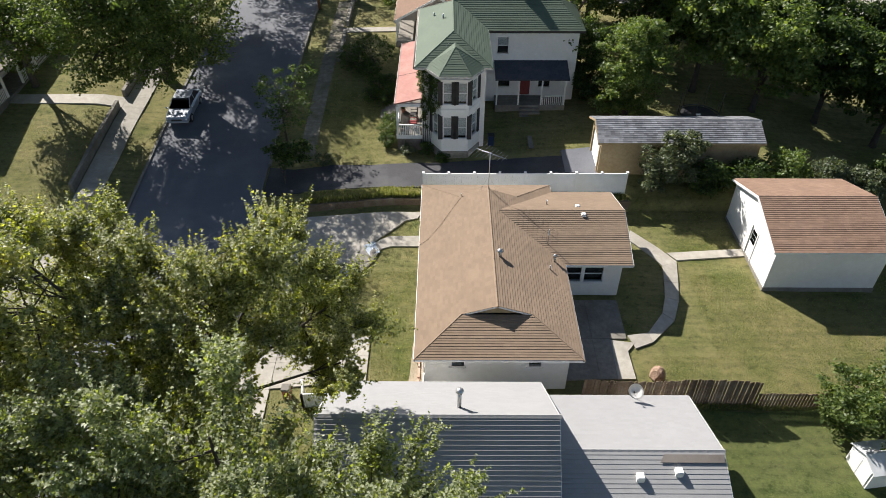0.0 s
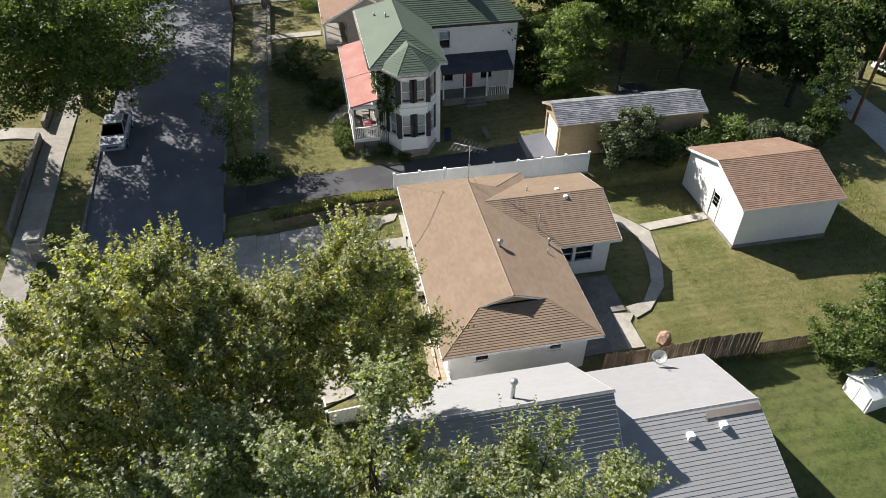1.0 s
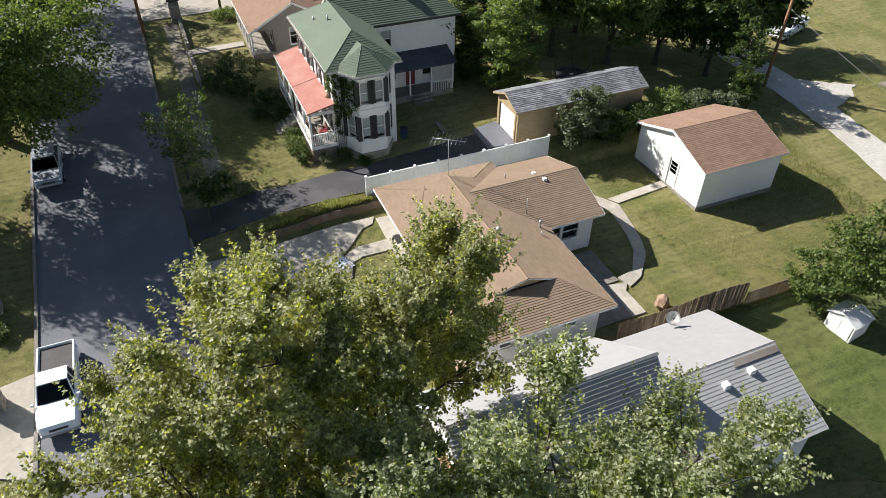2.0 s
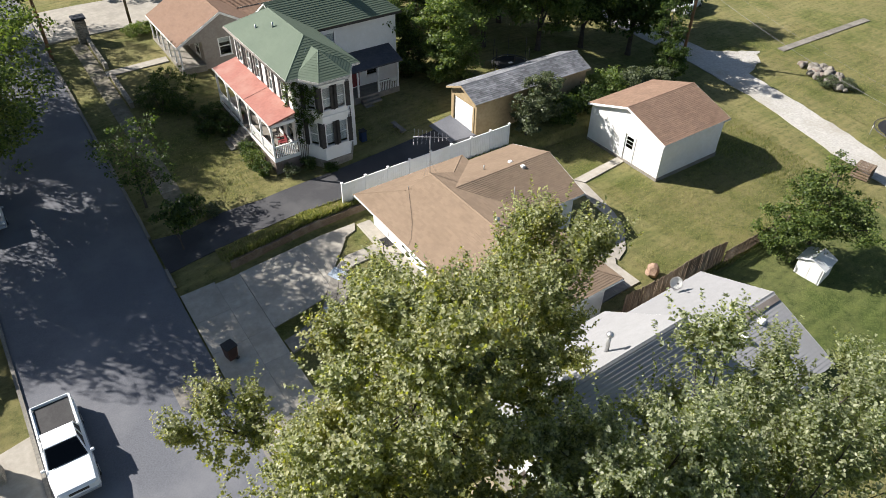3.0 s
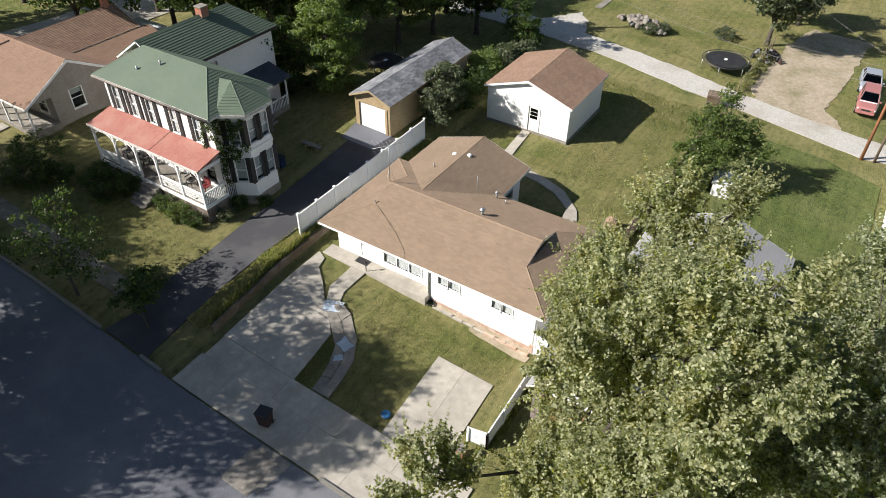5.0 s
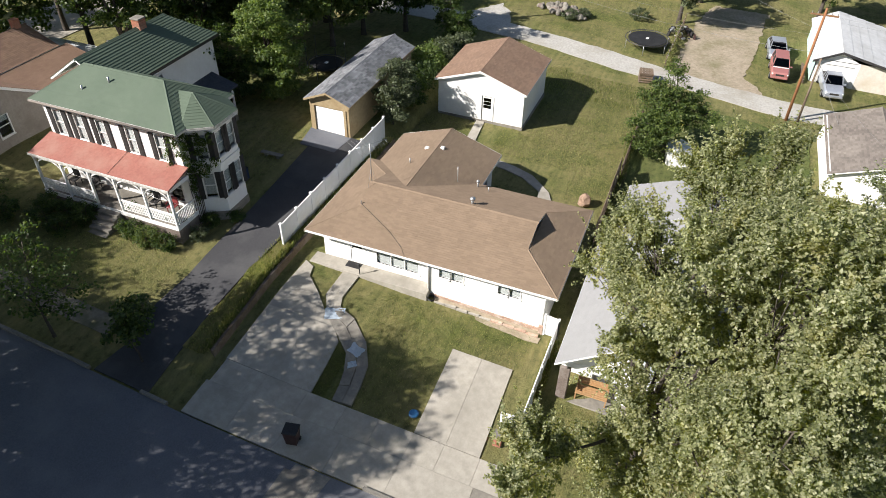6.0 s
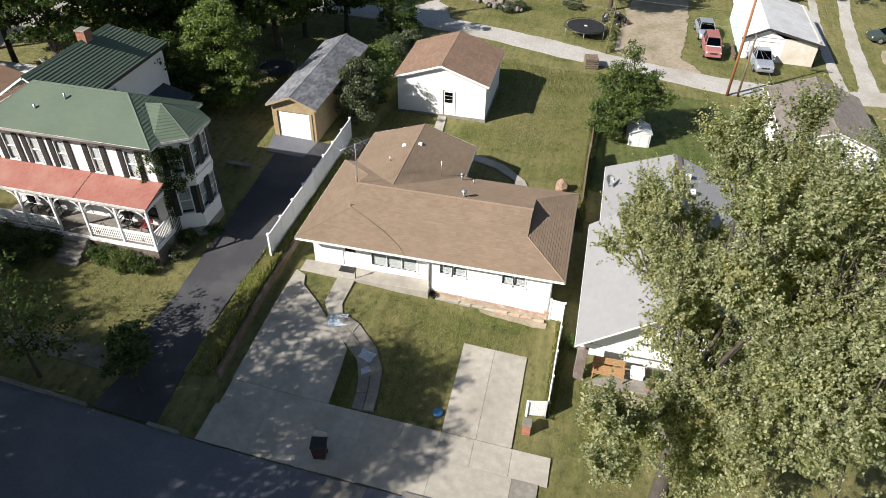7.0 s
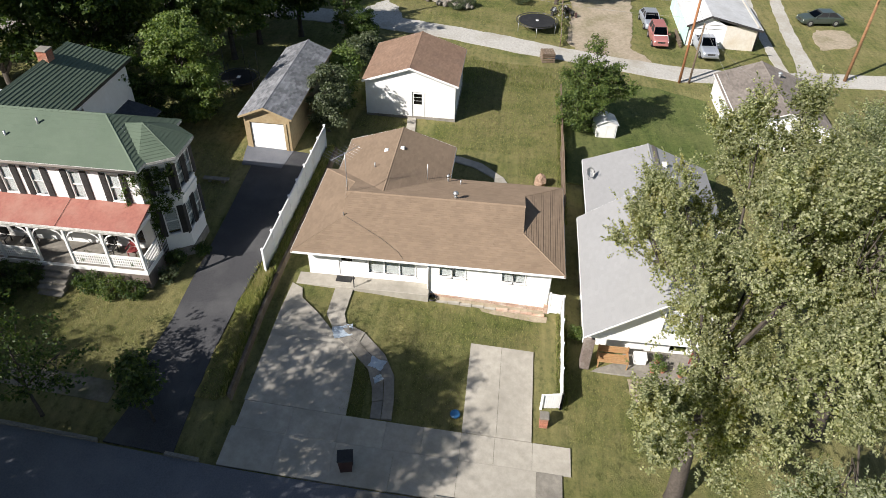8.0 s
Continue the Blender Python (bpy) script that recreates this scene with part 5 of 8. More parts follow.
roof_vent(4.45, 6.3, 3.95, 0.32, 0.09, ranch)
roof_vent(7.6, 7.05, 2.9, 0.38, 0.06, ranch)
roof_vent(7.25, 6.25, 3.0, 0.3, 0.04, ranch, False)
roof_vent(7.35, 8.3, 3.1, 1.1, 0.025, ranch, False)
roof_vent(7.6, 11.6, 3.5, 0.35, 0.04, ranch, False)
for q in ((9.6, 10.2, 3.74), (9.4, 11.2, 3.6)):
    part("box_vent", box(q[0] - 0.13, q[1] - 0.13, q[2] - 0.05, q[0] + 0.13, q[1] + 0.13, q[2] + 0.16, 0.03), M["white_trim"], ranch, "small square roof vent")

# ---- rear garage ----
gar = thing("garage", 23.5, 11.2, 0, 0, "white detached garage with a rust-brown shingle gable roof", "garage")
GX0, GX1, GY0, GY1, GE, GR, GRZ = 20.1, 27.1, 7.66, 15.1, 3.08, 11.38, 4.34
RS_ = M["rust_shingle"]
roof_slope([(GX0, GY0, GE), (GX1, GY0, GE), (GX1, GR, GRZ), (GX0, GR, GRZ)], RS_, gar)
roof_slope([(GX1, GY1, GE), (GX0, GY1, GE), (GX0, GR, GRZ), (GX1, GR, GRZ)], RS_, gar)
ridge_cap((GX0, GR, GRZ), (GX1, GR, GRZ), gar, RS_)
fascia([(GX0 - 0.01, GY1, GE), (GX0 - 0.01, GR, GRZ), (GX0 - 0.01, GY0, GE)], gar, 0.16)
fascia([(GX0, GY0, GE), (GX1, GY0, GE)], gar, 0.12)
fascia([(GX1, GY0, GE), (GX1, GR, GRZ), (GX1, GY1, GE)], gar, 0.14)
wall("west_wall", (20.35, 14.88), (20.35, 7.9), -0.3, 3.05, gar, M["white"], [(3.55, 4.45, -0.3, 2.25)])
wall("south_wall", (20.35, 7.9), (26.85, 7.9), -0.3, 3.05, gar, M["white"])
wall("east_wall", (26.85, 7.9), (26.85, 14.88), -0.3, 3.05, gar, M["white"])
wall("north_wall", (26.85, 14.88), (20.35, 14.88), -0.3, 3.05, gar, M["white"])
for xg in (20.35, 26.7):
    part("gable_wall", prism([(xg - 0.003 if xg < 21 else xg + 0.013, 7.9, 3.0), (xg - 0.003 if xg < 21 else xg + 0.013, 14.88, 3.0), (xg - 0.003 if xg < 21 else xg + 0.013, GR, 4.17)], (0.14, 0, 0)), M["white"], gar)
part("foundation", box(20.3, 7.86, -0.5, 26.9, 14.885, 0.2), M["old_concrete"], gar)
gd = part("side_door", box(20.38, 10.37, 0.15, 20.43, 11.23, 2.2, 0.01), M["white_trim"], gar, "white half-glazed side door")
for k in range(3):
    part("pane", box(20.355, 10.5, 1.25 + k * 0.3, 20.378, 11.1, 1.5 + k * 0.3), M["dark_glass"], gd)
part("door_frame", box(20.31, 10.27, 0.15, 20.36, 10.36, 2.3), M["white_trim"], gd)
part("door_frame", box(20.31, 11.24, 0.15, 20.36, 11.33, 2.3), M["white_trim"], gd)

# ---- long garage with slate-grey roof ----
shed = thing("long_garage", 17.5, 20.1, 1.3, 0, "long tan wooden garage with a mottled grey shingle roof", "garage")
SX0, SX1, SY0, SY1, SE, SR, SRZ = 11.8, 23.1, 18.08, 21.75, 3.9, 19.92, 4.66
for yy0, yy1 in ((SY0, SR), (SY1, SR)):
    roof_slope([(SX0, yy0, SE), (SX1, yy0, SE), (SX1, SR, SRZ), (SX0, SR, SRZ)], M["slate_shingle"], shed, 0.16)
ridge_cap((SX0, SR, SRZ), (SX1, SR, SRZ), shed, M["slate_shingle"])
wall("west_wall", (12.1, 21.5), (12.1, 18.35), 1.0, 3.9, shed, M["tan_siding"], [(0.4, 2.75, 1.0, 3.35)])
wall("south_wall", (12.1, 18.35), (22.9, 18.35), 1.0, 3.9, shed, M["tan_siding"])
wall("east_wall", (22.9, 18.35), (22.9, 21.5), 1.0, 3.9, shed, M["tan_siding"])
wall("north_wall", (22.9, 21.5), (12.1, 21.5), 1.0, 3.9, shed, M["tan_siding"])
for xg in (12.1, 22.76):
    part("gable_wall", prism([(xg - 0.003, 18.35, 3.9), (xg - 0.003, 21.5, 3.9), (xg - 0.003, SR, 4.55)], (0.14, 0, 0)), M["tan_siding"], shed)
for k in range(4):
    part("door_panel", box(12.14, 18.78, 1.32 + k * 0.49, 12.2, 21.08, 1.32 + k * 0.49 + 0.48, 0.015), M["white_trim"], shed, "white overhead door panel")
fascia([(SX0, SY1, SE), (SX0, SR, SRZ), (SX0, SY0, SE), (SX1, SY0, SE)], shed, 0.14, M["tan_siding"])
for yy0 in (18.66, 21.2):
    part("door_trim", box(12.04, yy0 - 0.1, 1.2, 12.1, yy0 + 0.1, 3.4, 0.01), M["tan_siding"], shed)

# ---- grey-roofed neighbour ----
nb = thing("bungalow", 2, -5, -1, 0, "white bungalow with pale grey shingle roof and recessed front porch", "house")
GS = M["grey_shingle"]
NX0, NX1, NY0, NY1, NE, NR, NRZ = -3.7, 6.08, -0.9, -8.8, 2.15, -5.22, 5.4
roof_slope([(NX1, NY0, NE), (NX0, NY0, NE), (NX0, NR, NRZ), (NX1, NR, NRZ)], GS, nb, 0.19)
roof_slope([(NX0, NY1, NE), (NX1, NY1, NE), (NX1, NR, NRZ), (NX0, NR, NRZ)], GS, nb, 0.19, 0.045, lip=True)
ridge_cap((NX0, NR, NRZ), (NX1, NR, NRZ), nb, GS)
BX1, BNE, BRZ = 13.0, 1.95, 3.55
roof_slope([(BX1, -1.5, BNE), (NX1, -1.5, BNE), (NX1, -5.55, BRZ), (BX1, -5.55, BRZ)], GS, nb, 0.19)
roof_slope([(NX1, -9.6, BNE), (BX1, -9.6, BNE), (BX1, -5.55, BRZ), (NX1, -5.55, BRZ)], GS, nb, 0.19, 0.016)
ridge_cap((NX1, -5.55, BRZ), (BX1, -5.55, BRZ), nb, GS)
fascia([(NX0, NY0, NE), (NX0, NR, NRZ), (NX0, NY1, NE)], nb, 0.09)
fascia([(NX1, NY0, NE), (NX0, NY0, NE)], nb, 0.14)
fascia([(BX1, -1.5, BNE), (NX1, -1.5, BNE)], nb, 0.14)
fascia([(BX1, -9.6, BNE), (BX1, -5.55, BRZ), (BX1, -1.5, BNE)], nb, 0.14)
fascia([(NX1, NY1, NE), (NX1, NR, NRZ), (NX1, NY0, NE)], nb, 0.18)
wall("north_wall", (6.0, -1.3), (-1.4, -1.3), -1.2, 2.2, nb, M["white"])
wall("porch_wall", (-1.4, -1.3), (-1.4, -8.0), -1.2, 2.3, nb, M["white"], [(1.6, 2.6, 0.0, 1.4), (4.6, 5.5, -0.75, 1.35)])
window(nb, (-1.4, -2.9), (0, -1), 0.0, 1.4, 1.0, 1, 2, 0.5)
wall("south_wall", (-1.4, -8.0), (6.0, -8.0), -1.2, 2.2, nb, M["white"])
wall("east_wall", (6.0, -8.0), (6.0, -1.3), -1.2, 2.2, nb, M["white"])
part("gable_wall", prism([(5.85, -8.0, 2.1), (5.85, -1.3, 2.1), (5.85, NR, 5.2)], (0.12, 0, 0)), M["white"], nb)
bm = bmesh.new()
prism_into(bm, [(-3.0, -1.2, 1.75), (-3.0, -8.05, 1.75), (-3.0, NR, 5.1)], (0.12, 0, 0))
bmesh.ops.recalc_face_normals(bm, faces=bm.faces)
part("gable_wall", bm, M["white"], nb)
for y_ in (-4.62, -5.58):
    window(nb, (-3.1, y_), (0, -1), 2.4, 3.85, 0.72, 1, 2, 0.98, trim=0.07)
part("porch_beam", box(-3.05, -8.1, 1.45, -2.85, -1.15, 1.78, 0.02), M["white_trim"], nb)
part("porch_floor", box(-3.3, -8.2, -1.4, -1.4, -1.1, -0.78, 0.03), M["old_concrete"], nb)
for y_ in (-1.35, -7.8):
    pp = part("porch_pillar", box(-3.2, y_ - 0.25, -0.78, -2.7, y_ + 0.25, 1.45, 0.02), M["grey_brick"], nb, "grey-brown brick porch pillar")
wall("back_north_wall", (12.7, -1.9), (6.0, -1.9), -1.0, 2.0, nb, M["white"])
wall("back_east_wall", (12.7, -9.2), (12.7, -1.9), -1.0, 2.0, nb, M["white"])
wall("back_south_wall", (6.0, -9.2), (12.7, -9.2), -1.0, 2.0, nb, M["white"])
part("gable_wall", prism([(12.55, -9.2, 1.9), (12.55, -1.9, 1.9), (12.55, -5.55, 3.35)], (0.12, 0, 0)), M["white"], nb)
roof_vent(2.1, -4.35, 4.8, 1.0, 0.09, nb)
for q in ((9.4, -6.6, 3.15), (11.0, -6.4, 3.22)):
    part("box_vent", box(q[0] - 0.16, q[1] - 0.16, q[2] - 0.1, q[0] + 0.16, q[1] + 0.16, q[2] + 0.22, 0.03), M["white_trim"], nb, "pale square roof vent")
part("roof_patch", prism([(10.5, -5.75, 3.53), (12.95, -5.75, 3.53), (12.95, -6.05, 3.41), (10.3, -6.05, 3.41)], (0, 0.008, 0.02)), M["brown_grey_shingle"], nb, "dark strip of bare roofing")

# ---- two-storey house with green roof ----
vic = thing("victorian_house", 3, 27, 1, 0, "two-storey white house with green roof, black shutters and red porch roof", "house")
GRN = M["green_roof"]
VX0, VX1, VY0, VY1 = -0.2, 4.3, 22.3, 32.1
VE, VRZ, VRX = 7.3, 8.85, 2.05
o = 0.42
ex0, ex1, ey0, ey1 = VX0 - o, VX1 + o, VY0 - o, VY1 + o
ra, rb = (VRX, 24.4, VRZ), (VRX, 30.2, VRZ)
roof_slope([(ex0, ey0, VE), (ex0, ey1, VE), rb, ra], GRN, vic, 0.2, 0.003)
roof_slope([(ex1, ey1, VE), (ex1, ey0, VE), ra, rb], GRN, vic, 0.2, 0.02)
roof_slope([(ex0, ey0, VE), ra, (ex1, ey0, VE)], GRN, vic, 0.2, 0.02)
roof_slope([(ex1, ey1, VE), rb, (ex0, ey1, VE)], GRN, vic, 0.2, 0.02)
ridge_cap(ra, rb, vic, GRN)
for e, r in (((ex0, ey0, VE), ra), ((ex1, ey0, VE), ra), ((ex0, ey1, VE), rb), ((ex1, ey1, VE), rb)):
    ridge_cap(r, e, vic, GRN, 0.09)
fascia([(ex0, ey0, VE), (ex1, ey0, VE), (ex1, ey1, VE), (ex0, ey1, VE)], vic, 0.15, M["worn_trim"], closed=True)
# bay: three facets, its own small hip roof
bay = [(0.35, 22.3), (1.2, 20.95), (3.1, 20.95), (3.95, 22.3)]
beave = [(0.0, 22.1), (1.05, 20.6), (3.25, 20.6), (4.3, 22.1)]
peak = (2.15, 22.6, 8.45)
for a, b in zip(beave, beave[1:]):
    roof_slope([(*a, VE - 0.04), (*b, VE - 0.04), peak], GRN, vic, 0.2, 0.02)
    ridge_cap(peak, (*b, VE - 0.04), vic, GRN, 0.07)
roof_slope([(0.0, 22.1, VE - 0.04), peak, (2.15, 24.2, 8.3)], GRN, vic, 0.2, 0.02)
roof_slope([(4.3, 22.1, VE - 0.04), (2.15, 24.2, 8.3), peak], GRN, vic, 0.2, 0.02)
fascia([(*p, VE - 0.04) for p in beave], vic, 0.15, M["worn_trim"])
part("bay_soffit", prism([(*p, VE - 0.28) for p in beave], (0, 0, 0.03)), M["white_trim"], vic)
for a, b in zip(bay, bay[1:]):
    L = math.dist(a, b)
    d = ((b[0] - a[0]) / L, (b[1] - a[1]) / L)
    w = 0.62
    if L > 1.7:
        spots = [L / 2 - 0.78, L / 2 + 0.16]
    else:
        spots = [L / 2 - w / 2]
    hs = []
    for s in spots:
        hs += [(s, s + w, 2.35, 4.0), (s, s + w, 5.05, 6.6)]
    wall("bay_wall", a, b, 0.6, 7.1, vic, M["white"], hs, 0.14)
    for s in spots:
        for lo, hi in ((2.35, 4.0), (5.05, 6.6)):
            window(vic, (a[0] + d[0] * s, a[1] + d[1] * s), d, lo, hi, w, 1, 2, 0.9, None, True, trim=0.05, sw=0.33)
    if L > 0:
        n = Vector((d[1], -d[0], 0)) * 0.06
        bm = bmesh.new()
        prism_into(bm, [(*a, 4.42), (*b, 4.42), (*b, 4.62), (*a, 4.62)], n)
        bmesh.ops.recalc_face_normals(bm, faces=bm.faces)
        part("belt_trim", bm, M["white_trim"], vic)
        bm = bmesh.new()
        prism_into(bm, [(*a, 0.4), (*b, 0.4), (*b, 1.25), (*a, 1.25)], n)
        bmesh.ops.recalc_face_normals(bm, faces=bm.faces)
        part("bay_foundation", bm, M["stone"], vic)
holes = [(VY1 - y - 0.29, VY1 - y + 0.29, 5.05, 6.65) for y in (31.1, 29.5, 27.85, 25.7, 23.6)]
low = [(VY1 - y - 0.5, VY1 - y + 0.5, 2.3, 4.0) for y in (30.2, 25.0, 23.4)] + [(VY1 - 27.3, VY1 - 26.3, 1.95, 4.1)]
wall("west_wall", (VX0, VY1), (VX0, VY0), 0.4, 7.15, vic, M["white"], holes + low)
for a, b, lo, hi in holes:
    window(vic, (VX0, VY1 - a), (0, -1), lo, hi, b - a, 1, 2, 0.98, None, True, trim=0.05, sw=0.34)
for a, b, lo, hi in low[:3]:
    window(vic, (VX0, VY1 - a), (0, -1), lo, hi, b - a, 1, 2, 0.5)
vd = part("front_door", box(VX0 + 0.04, 26.32, 1.95, VX0 + 0.1, 27.28, 4.1, 0.01), M["white_trim"], vic, "white panelled front door")
part("pane", box(VX0 + 0.02, 26.5, 3.0, VX0 + 0.039, 27.1, 3.9), M["dark_glass"], vd)
wall("south_wall", (VX0, VY0), (0.35, VY0), 0.4, 7.15, vic, M["white"])
wall("south_wall", (3.95, VY0), (VX1, VY0), 0.4, 7.15, vic, M["white"])
wall("east_wall", (VX1, VY0), (VX1, VY1), 0.4, 7.15, vic, M["white"])
wall("north_wall", (VX1, VY1), (VX0, VY1), 0.4, 7.15, vic, M["white"])
rod("gutter", (ex0 - 0.07, ey0 + 0.1, VE - 0.08), (ex0 - 0.07, ey1 - 0.1, VE - 0.05), 0.07, M["brown_grey_shingle"], vic, "weathered dark eaves gutter")
part("frieze", box(VX0 - 0.05, VY0, VE - 0.45, VX0 - 0.004, VY1, VE - 0.2), M["worn_trim"], vic, "peeling white frieze board")
part("soffit", box(ex0 + 0.02, ey0 + 0.02, VE - 0.18, ex1 - 0.02, ey1 - 0.02, VE - 0.14), M["white_trim"], vic)
# front porch
px0, px1, py0, py1 = -2.15, -0.2, 22.0, 32.3
part("porch_roof", prism([(px0, py0, 4.5), (px1, py0, 4.95), (px1, py1, 4.95), (px0, py1, 4.5)], (0, 0, -0.1)), M["red_roof"], vic, "faded red metal porch roof")
part("roof_seam", prism([(px0, 26.3, 4.52), (px1, 26.3, 4.97), (px1, 26.31, 4.97), (px0, 26.31, 4.52)], (0, 0, 0.02)), M["dark_metal"], vic)
part("floor_edge", box(px0 + 0.06, py0 + 0.06, 1.62, px0 + 0.098, py1 - 0.06, 1.9), M["white_trim"], vic)
part("floor_edge", box(px0 + 0.098, py0 + 0.06, 1.62, px1, py0 + 0.098, 1.9), M["white_trim"], vic)
part("porch_floor", box(px0 + 0.1, py0 + 0.1, 1.75, px1, py1 - 0.1, 1.9, 0.01), M["old_concrete"], vic, "grey boarded porch floor")
part("porch_beam", box(px0 + 0.08, py0 + 0.1, 4.2, px0 + 0.22, py1 - 0.1, 4.44, 0.01), M["worn_trim"], vic)
part("porch_beam", box(px0 + 0.22, py0 + 0.1, 4.2, px1, py0 + 0.24, 4.44, 0.01), M["white_trim"], vic)
posts = [22.15, 24.05, 26.1, 28.0, 30.05, 32.1]
for k, y_ in enumerate(posts):
    pst = part("porch_post", box(px0 + 0.08, y_ - 0.07, 1.9, px0 + 0.22, y_ + 0.07, 4.2, 0.012), M["white_trim"], vic)
    for s in (-1, 1):
        if (k == 0 and s < 0) or (k == len(posts) - 1 and s > 0):
            continue
        pts = [(px0 + 0.15, y_ + s * 0.06, 3.35), (px0 + 0.15, y_ + s * 0.12, 3.75), (px0 + 0.15, y_ + s * 0.32, 4.02), (px0 + 0.15, y_ + s * 0.62, 4.16)]
        part("bracket", tube(pts, 0.04, 6), M["white_trim"], pst, "curved white porch bracket")
for a, b in zip(posts, posts[1:]):
    if abs(a - 26.1) < 0.1:
        continue
    rl = part("railing", box(px0 + 0.11, a + 0.08, 2.68, px0 + 0.19, b - 0.08, 2.76, 0.01), M["white_trim"], vic, "white lattice railing")
    bm = bmesh.new()
    n = int((b - a) / 0.13)
    for j in range(n + 1):
        y_ = a + 0.1 + (b - a - 0.2) * j / n
        box_into(bm, px0 + 0.135, y_ - 0.03, 2.02, px0 + 0.165, y_ + 0.03, 2.68)
    for z_ in (2.05, 2.24, 2.43, 2.6):
        box_into(bm, px0 + 0.14, a + 0.08, z_ - 0.03, px0 + 0.16, b - 0.08, z_ + 0.03)
    part("lattice", bm, M["white_trim"], rl)
rl = part("railing", box(px0 + 0.2, py0 + 0.11, 2.68, px1, py0 + 0.19, 2.76), M["white_trim"], vic)
for j in range(12):
    part("baluster", box(px0 + 0.3 + j * 0.13, py0 + 0.13, 1.9, px0 + 0.36 + j * 0.13, py0 + 0.17, 2.68), M["white_trim"], rl)
# skirt coloured dark for the shadow on the lattice under the porch
part("porch_skirt", box(px0 + 0.1, py0 + 0.1, 0.6, px0 + 0.16, py1 - 0.1, 1.76), M["grey_brick"], vic)
part("porch_skirt", box(px0 + 0.16, py0 + 0.1, 0.6, px1, py0 + 0.16, 1.76), M["grey_brick"], vic)
for k in range(5):
    part("step", box(px0 - 0.3 - k * 0.3, 26.3, 0.6, px0 + 0.1 - k * 0.3, 27.8, 1.72 - k * 0.18, 0.015), M["old_concrete"], vic, "stone entrance step")
part("roof_edge", box(px0 - 0.03, py0 - 0.02, 4.38, px0, py1 + 0.02, 4.53), M["worn_trim"], vic, "peeling white roof edge")
# highlight along the bay roof valley, put in as a thin pale strip
part("valley_flashing", prism([(1.0, 22.75, 7.83), (1.75, 23.55, 8.33), (1.62, 23.62, 8.34), (0.9, 22.85, 7.85)], (0, 0, 0.012)), M["white_metal"], vic, "pale strip laid for the highlight along the roof valley")
# rear wing
wx0, wx1, wy0, wy1, wz, wr = 4.3, 11.7, 28.7, 33.2, 7.25, 8.95
wc = (wy0 + wy1) / 2
roof_slope([(VRX, wy0 - 0.35, wz), (wx1 + 0.35, wy0 - 0.35, wz), (10.0, wc, wr), (VRX, wc, wr)], GRN, vic, 0.2, 0.03)
roof_slope([(wx1 + 0.35, wy1 + 0.35, wz), (VRX, wy1 + 0.35, wz), (VRX, wc, wr), (10.0, wc, wr)], GRN, vic, 0.2, 0.03)
roof_slope([(wx1 + 0.35, wy0 - 0.35, wz), (wx1 + 0.35, wy1 + 0.35, wz), (10.0, wc, wr)], GRN, vic, 0.2, 0.03)
ridge_cap((VRX, wc, wr), (10.0, wc, wr), vic, GRN)
fascia([(wx0, wy0 - 0.35, wz), (wx1 + 0.35, wy0 - 0.35, wz), (wx1 + 0.35, wy1 + 0.35, wz), (wx0, wy1 + 0.35, wz)], vic, 0.18, M["dark_metal"])
wall("wing_south_wall", (wx0, wy0), (wx1, wy0), 0.8, 7.15, vic, M["white"], [(1.2, 2.0, 5.3, 6.6), (1.4, 2.3, 2.5, 3.9), (3.15, 3.95, 1.8, 3.9), (4.6, 5.5, 2.5, 3.9)])
window(vic, (wx0 + 1.2, wy0), (1, 0), 5.3, 6.6, 0.8, 1, 2, 0.5)
# two lower windows, added as dark openings to imitate the side porch's shade
window(vic, (wx0 + 1.4, wy0), (1, 0), 2.5, 3.9, 0.9, 1, 2)
window(vic, (wx0 + 4.6, wy0), (1, 0), 2.5, 3.9, 0.9, 1, 2)
part("side_door", box(wx0 + 3.17, wy0 + 0.03, 1.8, wx0 + 3.93, wy0 + 0.08, 3.9, 0.01), M["red"], vic, "dark red side door")
wall("wing_east_wall", (wx1, wy0), (wx1, wy1), 0.8, 7.15, vic, M["white"])
wall("wing_north_wall", (wx1, wy1), (wx0, wy1), 0.8, 7.15, vic, M["white"])
ch = part("chimney", box(7.4, wc - 0.3, 7.6, 8.0, wc + 0.3, 9.45), M["brick"], vic, "red brick chimney")
for k in range(17):
    part("brick_course", box(7.385, wc - 0.315, 8.1 + k * 0.075, 8.015, wc + 0.315, 8.1 + k * 0.075 + 0.06, 0.006), M["brick"], ch)
part("chimney_cap", box(7.34, wc - 0.36, 9.42, 8.06, wc + 0.36, 9.52, 0.02), M["old_concrete"], ch)
# side porch
part("side_porch_roof", prism([(5.3, 26.6, 4.15), (11.0, 26.6, 4.15), (11.0, 28.7, 4.75), (5.3, 28.7, 4.75)], (0, 0, -0.12)), M["dark_roof"], vic, "dark side porch roof")
part("porch_floor", box(5.4, 27.0, 0.9, 10.9, 28.7, 1.75, 0.02), M["old_concrete"], vic)
part("porch_beam", box(5.4, 27.0, 3.95, 10.9, 27.12, 4.14, 0.01), M["white_trim"], vic)
for x_ in (5.5, 7.2, 9.0, 10.8):
    part("porch_post", box(x_ - 0.06, 27.0, 1.75, x_ + 0.06, 27.12, 3.95, 0.01), M["white_trim"], vic)
for x0, x1 in ((9.06, 10.74),):
    rl = part("railing", box(x0, 27.02, 2.5, x1, 27.1, 2.58), M["white_trim"], vic)
    for j in range(11):
        part("baluster", box(x0 + 0.05 + j * 0.155, 27.04, 1.75, x0 + 0.1 + j * 0.155, 27.08, 2.5), M["white_trim"], rl)
